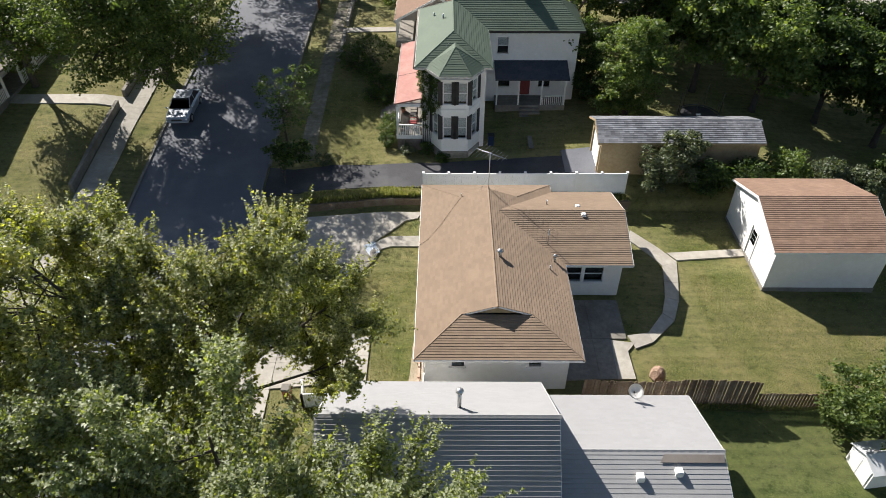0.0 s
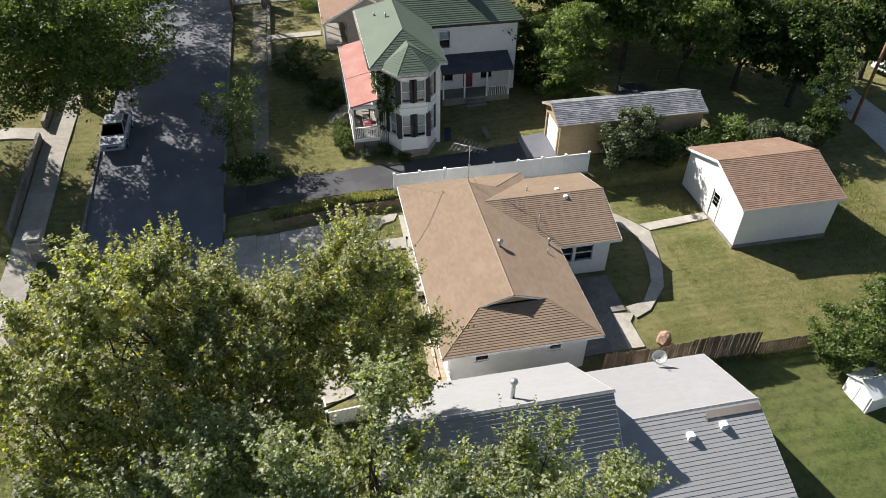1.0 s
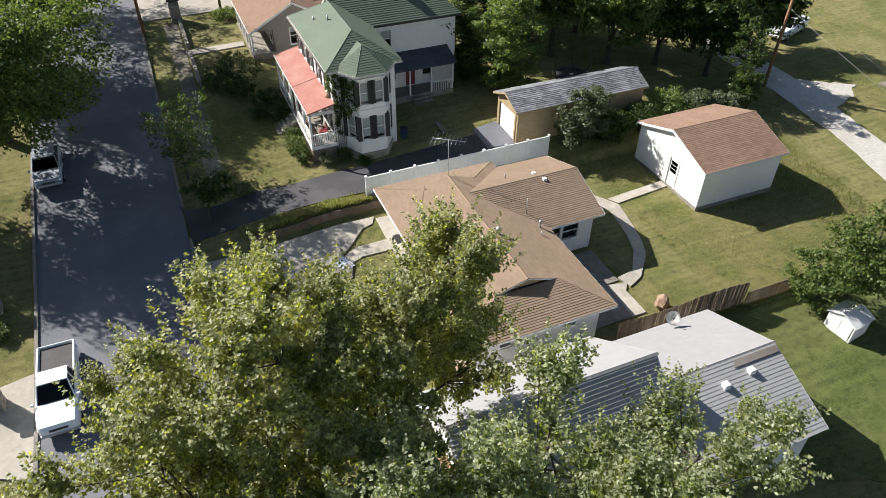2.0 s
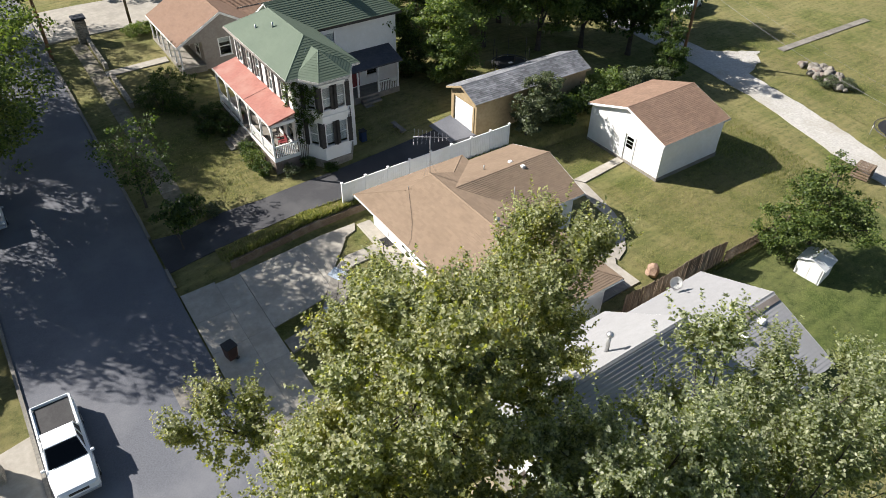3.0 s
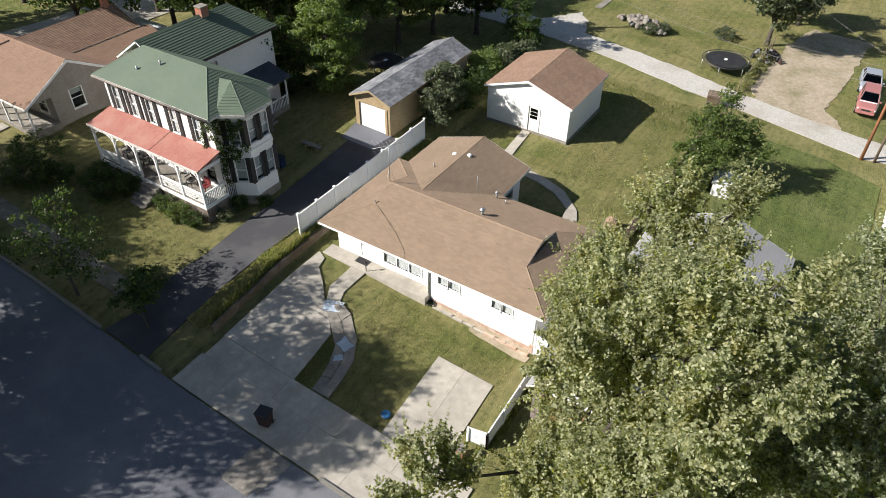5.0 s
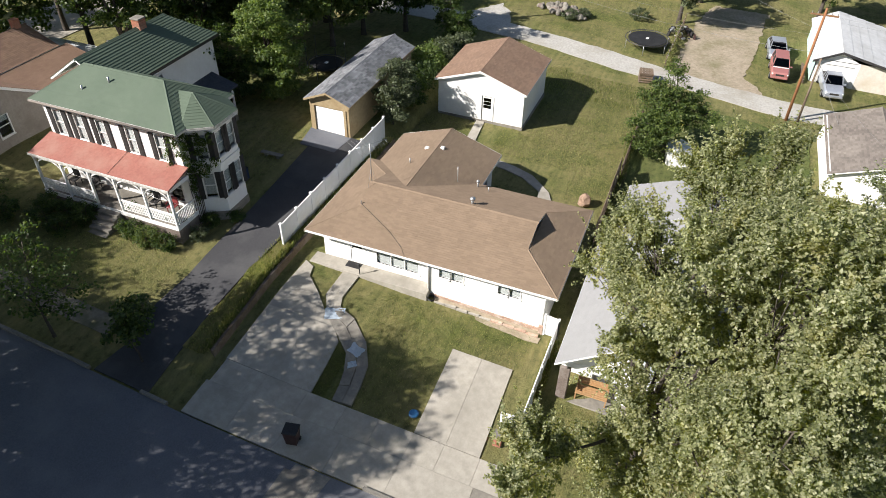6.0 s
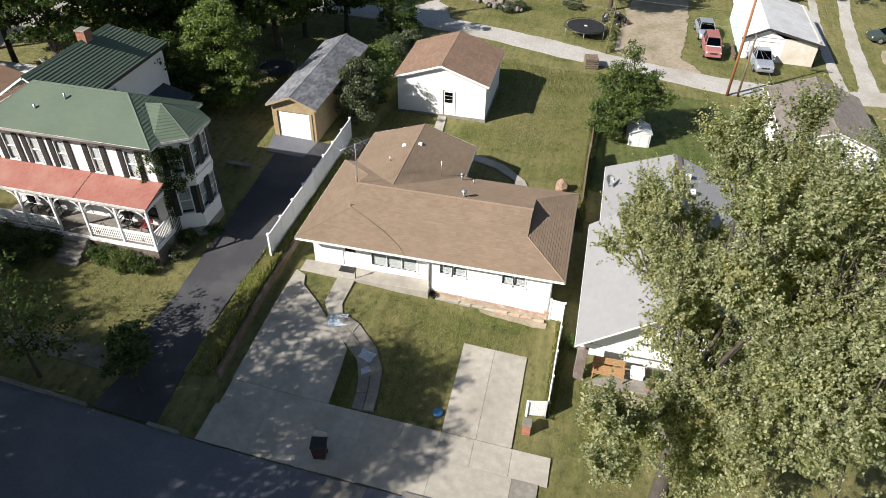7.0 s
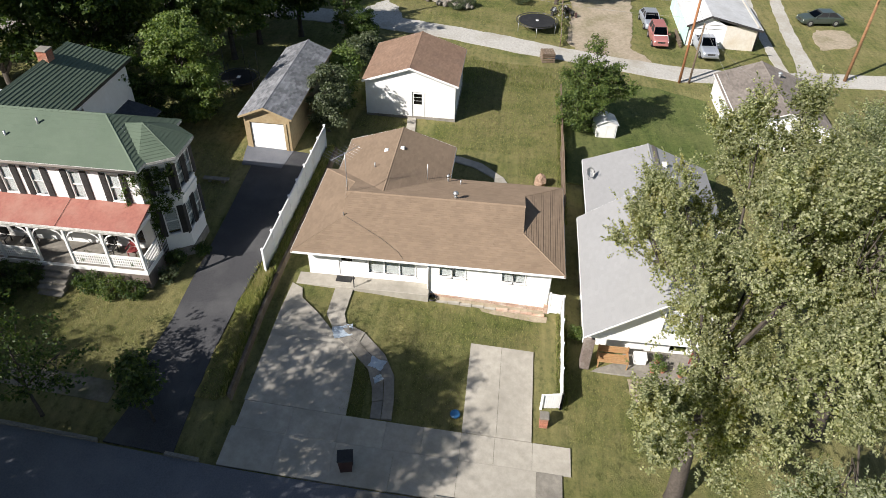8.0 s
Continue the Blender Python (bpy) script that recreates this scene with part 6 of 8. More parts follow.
for k in range(4):
    part("step", box(7.3, 26.7 - k * 0.3, 0.8, 8.9, 27.0 - k * 0.3, 1.6 - k * 0.18, 0.01), M["old_concrete"], vic)
for q in ((1.3, 27.8, 8.5), (0.6, 29.3, 8.0)):
    roof_vent(q[0], q[1], q[2] - 0.2, 0.45, 0.06, vic, False)

# ivy on the corner of the bay
ivr = random.Random(31)
ivc = [(-0.15 + 0.3 * ivr.random() ** 2, 22.15 - 0.12 * ivr.random(), 2.4 + 4.8 * ivr.random() ** 0.7) for k in range(42)]
ivc += [(-0.32 - 0.1 * ivr.random(), 22.3 + 1.1 * ivr.random() ** 1.7, 5.0 + 2.2 * ivr.random() ** 0.8) for k in range(14)]
for k in range(60):
    u = ivr.random()
    ivc.append((0.3 + 0.85 * u - 0.12, 22.3 - 1.35 * u - 0.1, 7.1 - 2.9 * ivr.random() ** (0.7 + u)))
ivc = np.array(ivc)
ivy = thing("ivy", 0, 22.1, 0.9, 0, "dark ivy climbing the white house corner", "climbing plant")
v_, f_ = leaf_cloud(ivc, np.full(len(ivc), 0.2), 26, 0.11, 5, 1.0)
mesh_np("foliage", v_, f_, M["leaf_dark"], ivy)
for k in range(6):
    rod("stem", (-0.25 + 0.12 * k, 22.1, 0.7), (-0.3 + 0.2 * k, 22.14, 3.5 + 0.6 * k), 0.02, M["bark"], ivy)

vic.matrix_world = pose(3, 27, 1.2)

# ---- brown-roofed house further on ----
br = thing("bungalow", 2, 41, 2.2, 0, "taupe bungalow with brown shingle gable roof and corner porch", "house")
BT = M["brown_shingle"]
roof_slope([(-3.1, 37.7, 4.5), (-3.1, 45.9, 4.5), (0.8, 45.9, 6.65), (0.8, 37.7, 6.65)], BT, br)
roof_slope([(4.7, 45.9, 4.5), (4.7, 37.7, 4.5), (0.8, 37.7, 6.65), (0.8, 45.9, 6.65)], BT, br)
ridge_cap((0.8, 37.7, 6.65), (0.8, 45.9, 6.65), br, BT)
fascia([(-3.1, 37.7, 4.5), (0.8, 37.7, 6.65), (4.7, 37.7, 4.5)], br, 0.2)
fascia([(-3.1, 45.9, 4.5), (-3.1, 37.7, 4.5)], br, 0.16)
roof_slope([(1.6, 38.2, 4.4), (10.3, 38.2, 4.4), (10.3, 41.4, 5.2), (1.6, 41.4, 5.2)], BT, br, 0.16, 0.008)
roof_slope([(1.0, 41.4, 5.25), (9.6, 41.4, 5.25), (9.6, 44.2, 6.5), (1.0, 44.2, 6.5)], M["rust_shingle"], br)
roof_slope([(9.6, 47.0, 5.25), (1.0, 47.0, 5.25), (1.0, 44.2, 6.5), (9.6, 44.2, 6.5)], M["rust_shingle"], br)
ridge_cap((1.0, 44.2, 6.5), (9.6, 44.2, 6.5), br, M["rust_shingle"])
fascia([(9.6, 41.4, 5.25), (9.6, 44.2, 6.5), (9.6, 47.0, 5.25)], br, 0.16)
part("gable_wall", prism([(9.4, 41.5, 1.8), (9.4, 46.9, 1.8), (9.4, 46.9, 5.2), (9.4, 44.2, 6.35), (9.4, 41.5, 5.2)], (-0.12, 0, 0)), M["taupe"], br)
part("chimney", box(8.6, 44.0, 6.0, 9.1, 44.5, 7.1, 0.015), M["brick"], br, "short red brick chimney")
fascia([(4.7, 38.2, 4.4), (10.3, 38.2, 4.4)], br, 0.16)
part("flat_roof", prism([(10.2, 38.5, 4.35), (12.4, 38.5, 4.2), (12.4, 45.5, 4.2), (10.2, 45.5, 4.35)], (0, 0, -0.12)), M["white_metal"], br, "white metal lean-to roof")
wall("lean_wall", (10.3, 38.7), (12.2, 38.7), 1.6, 4.1, br, M["taupe"])
wall("lean_wall", (12.2, 38.7), (12.2, 45.3), 1.6, 4.08, br, M["taupe"])
wall("west_wall", (-1.0, 45.6), (-1.0, 38.0), 1.8, 5.0, br, M["taupe"], [(2.8, 3.8, 2.9, 4.2), (5.6, 6.6, 2.9, 4.2)])
window(br, (-1.0, 42.8), (0, -1), 2.9, 4.2, 1.0, 1, 2, 0.4)
window(br, (-1.0, 40.0), (0, -1), 2.9, 4.2, 1.0, 1, 2, 0.4)
wall("south_wall", (-1.0, 38.0), (4.4, 38.0), 1.6, 4.6, br, M["taupe"], [(1.4, 2.3, 3.0, 4.4)])
window(br, (0.4, 38.0), (1, 0), 3.0, 4.4, 0.9, 1, 2, 0.3)
part("gable_wall", prism([(-2.9, 37.95, 4.45), (4.5, 37.95, 4.45), (0.8, 37.95, 6.45)], (0, 0.12, 0)), M["taupe"], br)
wall("south_wall", (4.4, 38.5), (10.1, 38.5), 1.6, 4.3, br, M["taupe"])
wall("east_wall", (10.1, 38.5), (10.1, 46.5), 1.6, 4.2, br, M["taupe"])
part("porch_floor", box(-3.0, 37.8, 1.6, -1.0, 45.8, 2.55, 0.02), M["old_concrete"], br)
for y_ in (37.95, 39.5, 41.0, 42.6, 44.1, 45.7):
    part("porch_post", box(-2.95, y_ - 0.06, 2.55, -2.83, y_ + 0.06, 4.4, 0.01), M["white_trim"], br)

# ---- fences ----
vf = thing("vinyl_fence", 0.05, 16.42, 0.8, 0, "tall white vinyl privacy fence with capped posts", "fence")
for k in range(9):
    x = 0.03 + k * 1.7
    zt = 2.5 + 0.08 * k / 8
    p_ = part("post", box(x - 0.06, 16.36, 0.3, x + 0.06, 16.48, zt + 0.06, 0.008), M["vinyl"], vf)
    part("post_cap", prism([(x - 0.08, 16.34, zt + 0.06), (x + 0.08, 16.34, zt + 0.06), (x + 0.08, 16.5, zt + 0.06), (x - 0.08, 16.5, zt + 0.06)], (0, 0, 0.06)), M["vinyl"], p_)
    if k < 8:
        z2 = 2.5 + 0.08 * (k + 1) / 8
        for j in range(10):
            xa = x + 0.06 + j * 0.159
            za = zt + (z2 - zt) * j / 10
            part("board", box(xa + 0.002, 16.405, 0.55, xa + 0.157, 16.435, za, 0.004), M["vinyl"], vf)
        part("rail", prism([(x + 0.06, 16.385, zt), (x + 1.65, 16.385, z2), (x + 1.65, 16.385, z2 - 0.13), (x + 0.06, 16.385, zt - 0.13)], (0, 0.07, 0)), M["vinyl"], vf)

lf = thing("vinyl_fence", -2.5, -0.2, -0.8, 0, "low white vinyl fence stepping down toward the street", "fence")


def low_span(a, b, za, zb, n):
    a, b = Vector((*a, 0)), Vector((*b, 0))
    for k in range(n + 1):
        p = a.lerp(b, k / n)
        z = za + (zb - za) * k / n
        part("post", box(p.x - 0.06, p.y - 0.06, ground_z(p.x, p.y) - 0.3, p.x + 0.06, p.y + 0.06, z + 0.08, 0.008), M["vinyl"], lf)
    for k in range(n):
        p, q = a.lerp(b, k / n), a.lerp(b, (k + 1) / n)
        z0, z1 = za + (zb - za) * k / n, za + (zb - za) * (k + 1) / n
        side = Vector((q.y - p.y, p.x - q.x, 0)).normalized() * 0.03
        m = 9
        for j in range(m):
            u, v = p.lerp(q, (j + 0.04) / m), p.lerp(q, (j + 0.96) / m)
            zu = z0 + (z1 - z0) * (j + 0.5) / m
            part("board", prism([u.to_tuple()[:2] + (ground_z(u.x, u.y) + 0.03,), v.to_tuple()[:2] + (ground_z(v.x, v.y) + 0.03,), v.to_tuple()[:2] + (zu,), u.to_tuple()[:2] + (zu,)], side), M["vinyl"], lf)
        part("rail", prism([(p.x, p.y, z0), (q.x, q.y, z1), (q.x, q.y, z1 + 0.06), (p.x, p.y, z0 + 0.06)], side * 2), M["vinyl"], lf)


low_span((0.45, -0.2), (-5.75, -0.12), 0.75, 0.1, 4)
low_span((-5.75, -0.12), (-5.9, 0.85), 0.1, 0.05, 1)
low_span((0.45, 0.55), (0.45, -0.2), 0.95, 0.85, 1)

bp = thing("brick_pier", -6.75, 0.72, ground_z(-6.75, 0.72), 0, "short brick pier with a pale cap beside the fence", "pier")
zb = ground_z(-6.75, 0.72) - 0.05
for k in range(8):
    for j, (x0, y0, x1, y1) in enumerate(((-0.2, -0.2, 0.0, 0.2), (0.0, -0.2, 0.2, 0.2)) if k % 2 else ((-0.2, -0.2, 0.2, 0.0), (-0.2, 0.0, 0.2, 0.2))):
        part("brick", box(-6.75 + x0 + 0.004, 0.72 + y0 + 0.004, zb + k * 0.085, -6.75 + x1 - 0.004, 0.72 + y1 - 0.004, zb + k * 0.085 + 0.078, 0.006), M["brick"], bp)
part("cap", box(-6.98, 0.49, zb + 0.68, -6.52, 0.95, zb + 0.8, 0.02), M["old_concrete"], bp)

wf = thing("wooden_fence", 12.5, -0.35, 0, 0, "dark weathered picket fence, uneven and leaning", "fence")
rr = random.Random(8)
x = 8.3
while x < 17.0:
    h = 1.62 + rr.uniform(-0.06, 0.06) + 0.1 * math.sin(x)
    tilt = rr.uniform(-0.03, 0.03)
    part("picket", prism([(x, -0.36, ground_z(x, -0.36) - 0.1), (x + 0.125, -0.36, ground_z(x, -0.36) - 0.1), (x + 0.125 + tilt, -0.36, h), (x + 0.06 + tilt, -0.36, h + 0.05), (x + tilt, -0.36, h)], (0, 0.022, 0)), M["wood_fence"], wf)
    x += 0.14
for z in (0.4, 1.3):
    part("rail", box(8.3, -0.335, z, 17.0, -0.29, z + 0.09), M["wood_fence"], wf)
lw = thing("wooden_fence", 20, -0.45, 0, 0, "low old wooden fence running under the tree", "fence")
x = 17.1
while x < 26.8:
    part("picket", box(x, -0.47, ground_z(x, -0.45) - 0.05, x + 0.12, -0.45, 0.85 + rr.uniform(-0.08, 0.05)), M["wood_fence"], lw)
    x += 0.16
for z in (0.25, 0.65):
    part("rail", box(17.1, -0.445, z, 26.8, -0.4, z + 0.08), M["wood_fence"], lw)

# ---- roof and yard fittings ----
an = thing("tv_antenna", 4.12, 12.5, 4.0, 0, "tall aluminium television antenna on a roof mast", "antenna")
rod("mast", (4.12, 12.5, 3.95), (4.12, 12.5, 6.6), 0.025, M["galv"], an)
bd = Vector((0.82, -0.57, 0))
for k in range(2):
    rod("mast_brace", (4.12, 12.5, 5.0), (4.12 + (0.5 if k else -0.5), 12.5, 4.0 - 0.1), 0.008, M["galv"], an)
c0 = Vector((4.12, 12.5, 6.55))
rod("boom", c0 - bd * 1.0, c0 + bd * 1.1, 0.014, M["galv"], an)
for k in range(9):
    q = c0 + bd * (-0.95 + k * 0.24)
    s = Vector((0.57, 0.82, 0)) * (0.95 - 0.07 * k)
    rod("element", q - s, q + s, 0.006, M["galv"], an, seg=5)


def dish(x, y, z, face, parent_label, r=0.36):
    d = thing("satellite_dish", x, y, z, 0, parent_label, "satellite dish")
    f = Vector(face).normalized()
    a = f.orthogonal().normalized()
    b = f.cross(a)
    c = Vector((x, y, z + 0.55))
    bm = bmesh.new()
    rings = []
    for i in range(5):
        rr_ = r * i / 4
        rings.append([bm.verts.new(c + (a * math.cos(t_) + b * math.sin(t_)) * rr_ + f * (0.35 * rr_ * rr_ / r)) for t_ in np.linspace(0, 2 * math.pi, 16, endpoint=False)] if i else [bm.verts.new(c)])
    for k in range(16):
        bm.faces.new((rings[0][0], rings[1][k], rings[1][(k + 1) % 16]))
        for i in range(1, 4):
            bm.faces.new((rings[i][k], rings[i + 1][k], rings[i + 1][(k + 1) % 16], rings[i][(k + 1) % 16]))
    bmesh.ops.solidify(bm, geom=bm.faces[:], thickness=0.012)
    part("reflector", bm, M["white_trim"], d, "", True)
    rod("bracket", (x, y, z - 0.1), c, 0.022, M["galv"], d)
    rod("feed_arm", c - a * 0.2, c + f * 0.42, 0.014, M["galv"], d)
    e = c + f * 0.42
    part("feed_horn", box(e.x - 0.04, e.y - 0.04, e.z - 0.04, e.x + 0.04, e.y + 0.04, e.z + 0.05, 0.01), M["dark_metal"], d)


dish(10.4, -1.75, 2.05, (-0.5, -0.6, 0.6), "pale satellite dish on the grey roof edge")
dish(12.1, 39.1, 4.2, (0.5, -0.6, 0.6), "white satellite dish on a low metal roof")
cb = thing("service_cable", 2.5, 12.4, 3.5, 0, "thin dark service cable lying over the roof", "cable")
part("wire", tube([(2.5, 12.4, 3.53), (1.9, 11.3, 3.36), (1.2, 10.0, 3.13), (0.5, 9.0, 2.9), (0.02, 8.6, 2.76)], 0.007, 5), M["black"], cb)
part("insulator", tube([(2.5, 12.4, 3.45), (2.5, 12.4, 3.72)], 0.03, 6), M["galv"], cb)

mat_ = thing("doormat", 0.65, 12.1, 0.4, 0, "dark rubber doormat on the porch slab", "doormat")
bm = box(0.4, 11.7, 0.4, 0.9, 12.6, 0.422, 0.005)
part("mat_base", bm, M["black"], mat_)
bm = bmesh.new()
for k in range(9):
    box_into(bm, 0.43, 11.75 + k * 0.092, 0.422, 0.87, 11.8 + k * 0.092, 0.43)
part("mat_ribs", bm, M["rubber"], mat_)
pl_ = thing("path_light", 0.05, 11.45, 0.3, 0, "slim black garden post light beside the walk", "path light")
rod("post", (0.05, 11.45, 0.1), (0.05, 11.45, 1.05), 0.03, M["dark_metal"], pl_)
part("lamp_head", tube([(0.05, 11.45, 1.02), (0.05, 11.45, 1.1), (0.05, 11.45, 1.22)], [0.07, 0.09, 0.03], 8), M["dark_metal"], pl_)
hr = thing("garden_hose", 0.25, 7.15, 0.2, 0, "coiled dark garden hose below the downspout", "garden hose")
for k in range(4):
    ring = [(0.2 + (0.2 + 0.01 * k) * math.cos(t_), 7.05 + (0.2 + 0.01 * k) * math.sin(t_), 0.06 + ground_z(0.2, 7.05) + 0.035 * k) for t_ in np.linspace(0, 6.2, 16)]
    part("coil", tube(ring, 0.018, 5), M["black"], hr)


def blob_rock(x, y, r, h, seed, material, parent, name="stone", z=None):
    rg = random.Random(seed)
    bm = bmesh.new()
    bmesh.ops.create_icosphere(bm, subdivisions=2, radius=1.0)
    ph = rg.uniform(0, 50)
    z = ground_z(x, y) if z is None else z
    for v in bm.verts:
        k = 1 + 0.35 * noise.noise(v.co * 1.6 + Vector((ph, 0, 0)))
        v.co = Vector((x + v.co.x * r * k, y + v.co.y * r * k * rg.uniform(0.97, 1.03), z + h * 0.42 + v.co.z * h * 0.6 * k))
    return part(name, bm, material, parent)


bl = thing("boulder", 12.5, 1.15, 0, 0, "rounded tan boulder in the lawn", "boulder")
blob_rock(12.5, 1.15, 0.42, 0.85, 4, M["boulder"], bl)

tb = thing("trash_bin", -10.55, 9.55, ground_z(-10.55, 9.55) + 0.04, 12, "dark wheeled trash bin with a maroon body", "trash bin")


def in_frame(parent, bm):
    bm.transform(PLACE[parent])
    return bm


M["maroon"] = surf("maroon_plastic", (0.035, 0.02, 0.018), (0.06, 0.032, 0.028), 6, 1.5, None, 0.6, 0.1, 20)
bm = bmesh.new()
prism_into(bm, [(-0.24, -0.26, 0.1), (0.24, -0.26, 0.1), (0.24, 0.26, 0.1), (-0.24, 0.26, 0.1)], (0, 0, 0.85))
for v in bm.verts:
    if v.co.z > 0.5:
        v.co.x *= 1.25
        v.co.y *= 1.25
bmesh.ops.recalc_face_normals(bm, faces=bm.faces)
part("body", in_frame(tb, bm), M["maroon"], tb)
part("lid", in_frame(tb, box(-0.33, -0.36, 0.95, 0.33, 0.36, 1.03, 0.025)), M["black"], tb, "black hinged lid")
for s in (-1, 1):
    part("wheel", in_frame(tb, tube([(0.2, s * 0.24, 0.1), (0.2, s * 0.3, 0.1)], 0.1, 12)), M["rubber"], tb)
part("handle", in_frame(tb, tube([(0.36, -0.25, 0.92), (0.36, 0.25, 0.92)], 0.02, 6)), M["black"], tb)

bd_ = thing("flying_disc", -6.9, 5.0, ground_z(-6.9, 5.0), 0, "round blue plastic flying disc lying on grass", "toy")
z0 = ground_z(-6.9, 5.0)
part("disc", tube([(-6.9, 5.0, z0), (-6.9, 5.0, z0 + 0.07), (-6.9, 5.0, z0 + 0.11)], [0.25, 0.25, 0.2], 18), M["blue"], bd_)


def sheet(x, y, w, d, turn, seed, label):
    t = thing("plastic_sheet", x, y, ground_z(x, y) + 0.05, turn, label, "plastic sheet")
    bm = bmesh.new()
    bmesh.ops.create_grid(bm, x_segments=12, y_segments=9, size=0.5)
    m = PLACE[t]
    for v in bm.verts:
        n = noise.noise((v.co.x * 5, v.co.y * 5, seed))
        e = 1 + 0.25 * noise.noise((v.co.x * 3, v.co.y * 3, seed + 9))
        p = m @ Vector((v.co.x * w * e, v.co.y * d * e, 0))
        v.co = Vector((p.x, p.y, ground_z(p.x, p.y) + 0.07 + 0.09 * abs(n)))
    bmesh.ops.solidify(bm, geom=bm.faces[:], thickness=0.006)
    part("sheet", bm, M["tarp"], t)


sheet(-3.15, 11.35, 0.75, 1.05, 20, 1, "crumpled pale blue plastic sheet on the drive")
sheet(-4.75, 9.25, 0.6, 0.75, -15, 4, "small crumpled plastic scrap on the path")
sheet(-5.6, 9.05, 0.35, 0.5, 40, 7, "small crumpled plastic scrap on the path")

# ---- small white shed and other back-lot buildings ----
ss = thing("garden_shed", 21.45, -3.85, ground_z(21.45, -3.85) + 0.02, 8, "small white metal garden shed under the tree", "shed")
part("body", in_frame(ss, box(-0.75, -0.8, -0.1, 0.75, 0.8, 1.15, 0.01)), M["white"], ss)
for s in (-1, 1):
    bm = bmesh.new()
    prism_into(bm, [(-0.85, s * 0.9, 1.1), (-0.85, 0, 1.5), (0.85, 0, 1.5), (0.85, s * 0.9, 1.1)], (0, 0, 0.04))
    bmesh.ops.recalc_face_normals(bm, faces=bm.faces)
    part("roof_panel", in_frame(ss, bm), M["white_metal"], ss)
part("gable", in_frame(ss, prism([(-0.75, -0.8, 1.1), (-0.75, 0.8, 1.1), (-0.75, 0, 1.46)], (1.5, 0, 0))), M["white"], ss)
for s in (-0.35, 0.35):
    part("door", in_frame(ss, box(-0.79, s - 0.33, 0.02, -0.752, s + 0.33, 1.08, 0.005)), M["white_trim"], ss)

eb = thing("metal_garage", 47.7, -16.9, -1.4, 0, "white metal garage with teal side, beige front and white roof", "garage")
part("side_wall", box(42.35, -13.6, -1.7, 52.75, -13.45, .8), M["teal"], eb)
wall("front_wall", (42.35, -13.5), (42.35, -17.2), -1.7, .8, eb, M["white"], [(0.5, 3.3, -1.7, .4)])
wall("front_wall", (42.35, -17.2), (42.35, -20.4), -1.7, .8, eb, M["beige"])
part("garage_door", box(42.43, -16.8, -1.45, 42.47, -14.0, .4), M["white_trim"], eb, "white overhead garage door")
part("side_wall", box(42.35, -20.4, -1.7, 52.75, -20.25, .8), M["beige"], eb)
part("back_wall", box(52.6, -20.25, -1.7, 52.75, -13.6, .8), M["white"], eb)
part("gable_wall", prism([(42.35, -13.5, .75), (42.35, -17.2, .75), (42.35, -15.4, 1.65)], (0.1, 0, 0)), M["white"], eb)
roof_slope([(42.05, -13.2, .7), (52.95, -13.2, .7), (52.95, -15.4, 1.8), (42.05, -15.4, 1.8)], M["grey_metal"], eb, 0.9, 0.03, "roof_sheet")
roof_slope([(42.05, -20.7, .65), (52.95, -20.7, .65), (52.95, -15.4, 1.8), (42.05, -15.4, 1.8)], M["grey_metal"], eb, 0.9, 0.03, "roof_sheet")
fascia([(42.03, -13.2, .71), (42.03, -15.4, 1.81), (42.03, -20.7, .66)], eb, 0.22, M["dark_metal"])
for k in range(6):
    part("lumber", box(41.3 + 0.1 * k, -13.0 + 0.1 * (k % 2), -1.3 + 0.09 * k, 44.2 + 0.1 * k, -12.8 + 0.1 * (k % 2), -1.22 + 0.09 * k), M["wood_fence"], eb, "stacked weathered boards")

db = thing("outbuilding", 25, -18, -0.5, 0, "white outbuilding with a brown-grey shingle roof", "outbuilding")
BG = M["brown_grey_shingle"]
roof_slope([(22.0, -13.9, 0.6), (31.4, -13.9, 0.6), (31.4, -17.6, 2.0), (22.0, -17.6, 2.0)], BG, db, 0.16)
roof_slope([(31.4, -21.4, 0.6), (22.0, -21.4, 0.6), (22.0, -17.6, 2.0), (31.4, -17.6, 2.0)], BG, db, 0.16)
ridge_cap((22.0, -17.6, 2.0), (31.4, -17.6, 2.0), db, BG)
for q in ((22.3, -14.2, 31.1, -14.05), (22.3, -21.1, 31.1, -20.95)):
    part("side_wall", box(q[0], q[1], -1.7, q[2], q[3], .7), M["white"], db)
for x in (22.3, 30.95):
    part("end_wall", prism([(x, -14.2, -1.7), (x, -20.95, -1.7), (x, -20.95, .65), (x, -17.6, 1.85), (x, -14.2, .65)], (0.15, 0, 0)), M["white"], db)
fascia([(22.0, -13.9, 0.6), (31.4, -13.9, 0.6)], db, 0.12)
roof_vent(29.2, -18.6, 1.6, 0.35, 0.1, db)

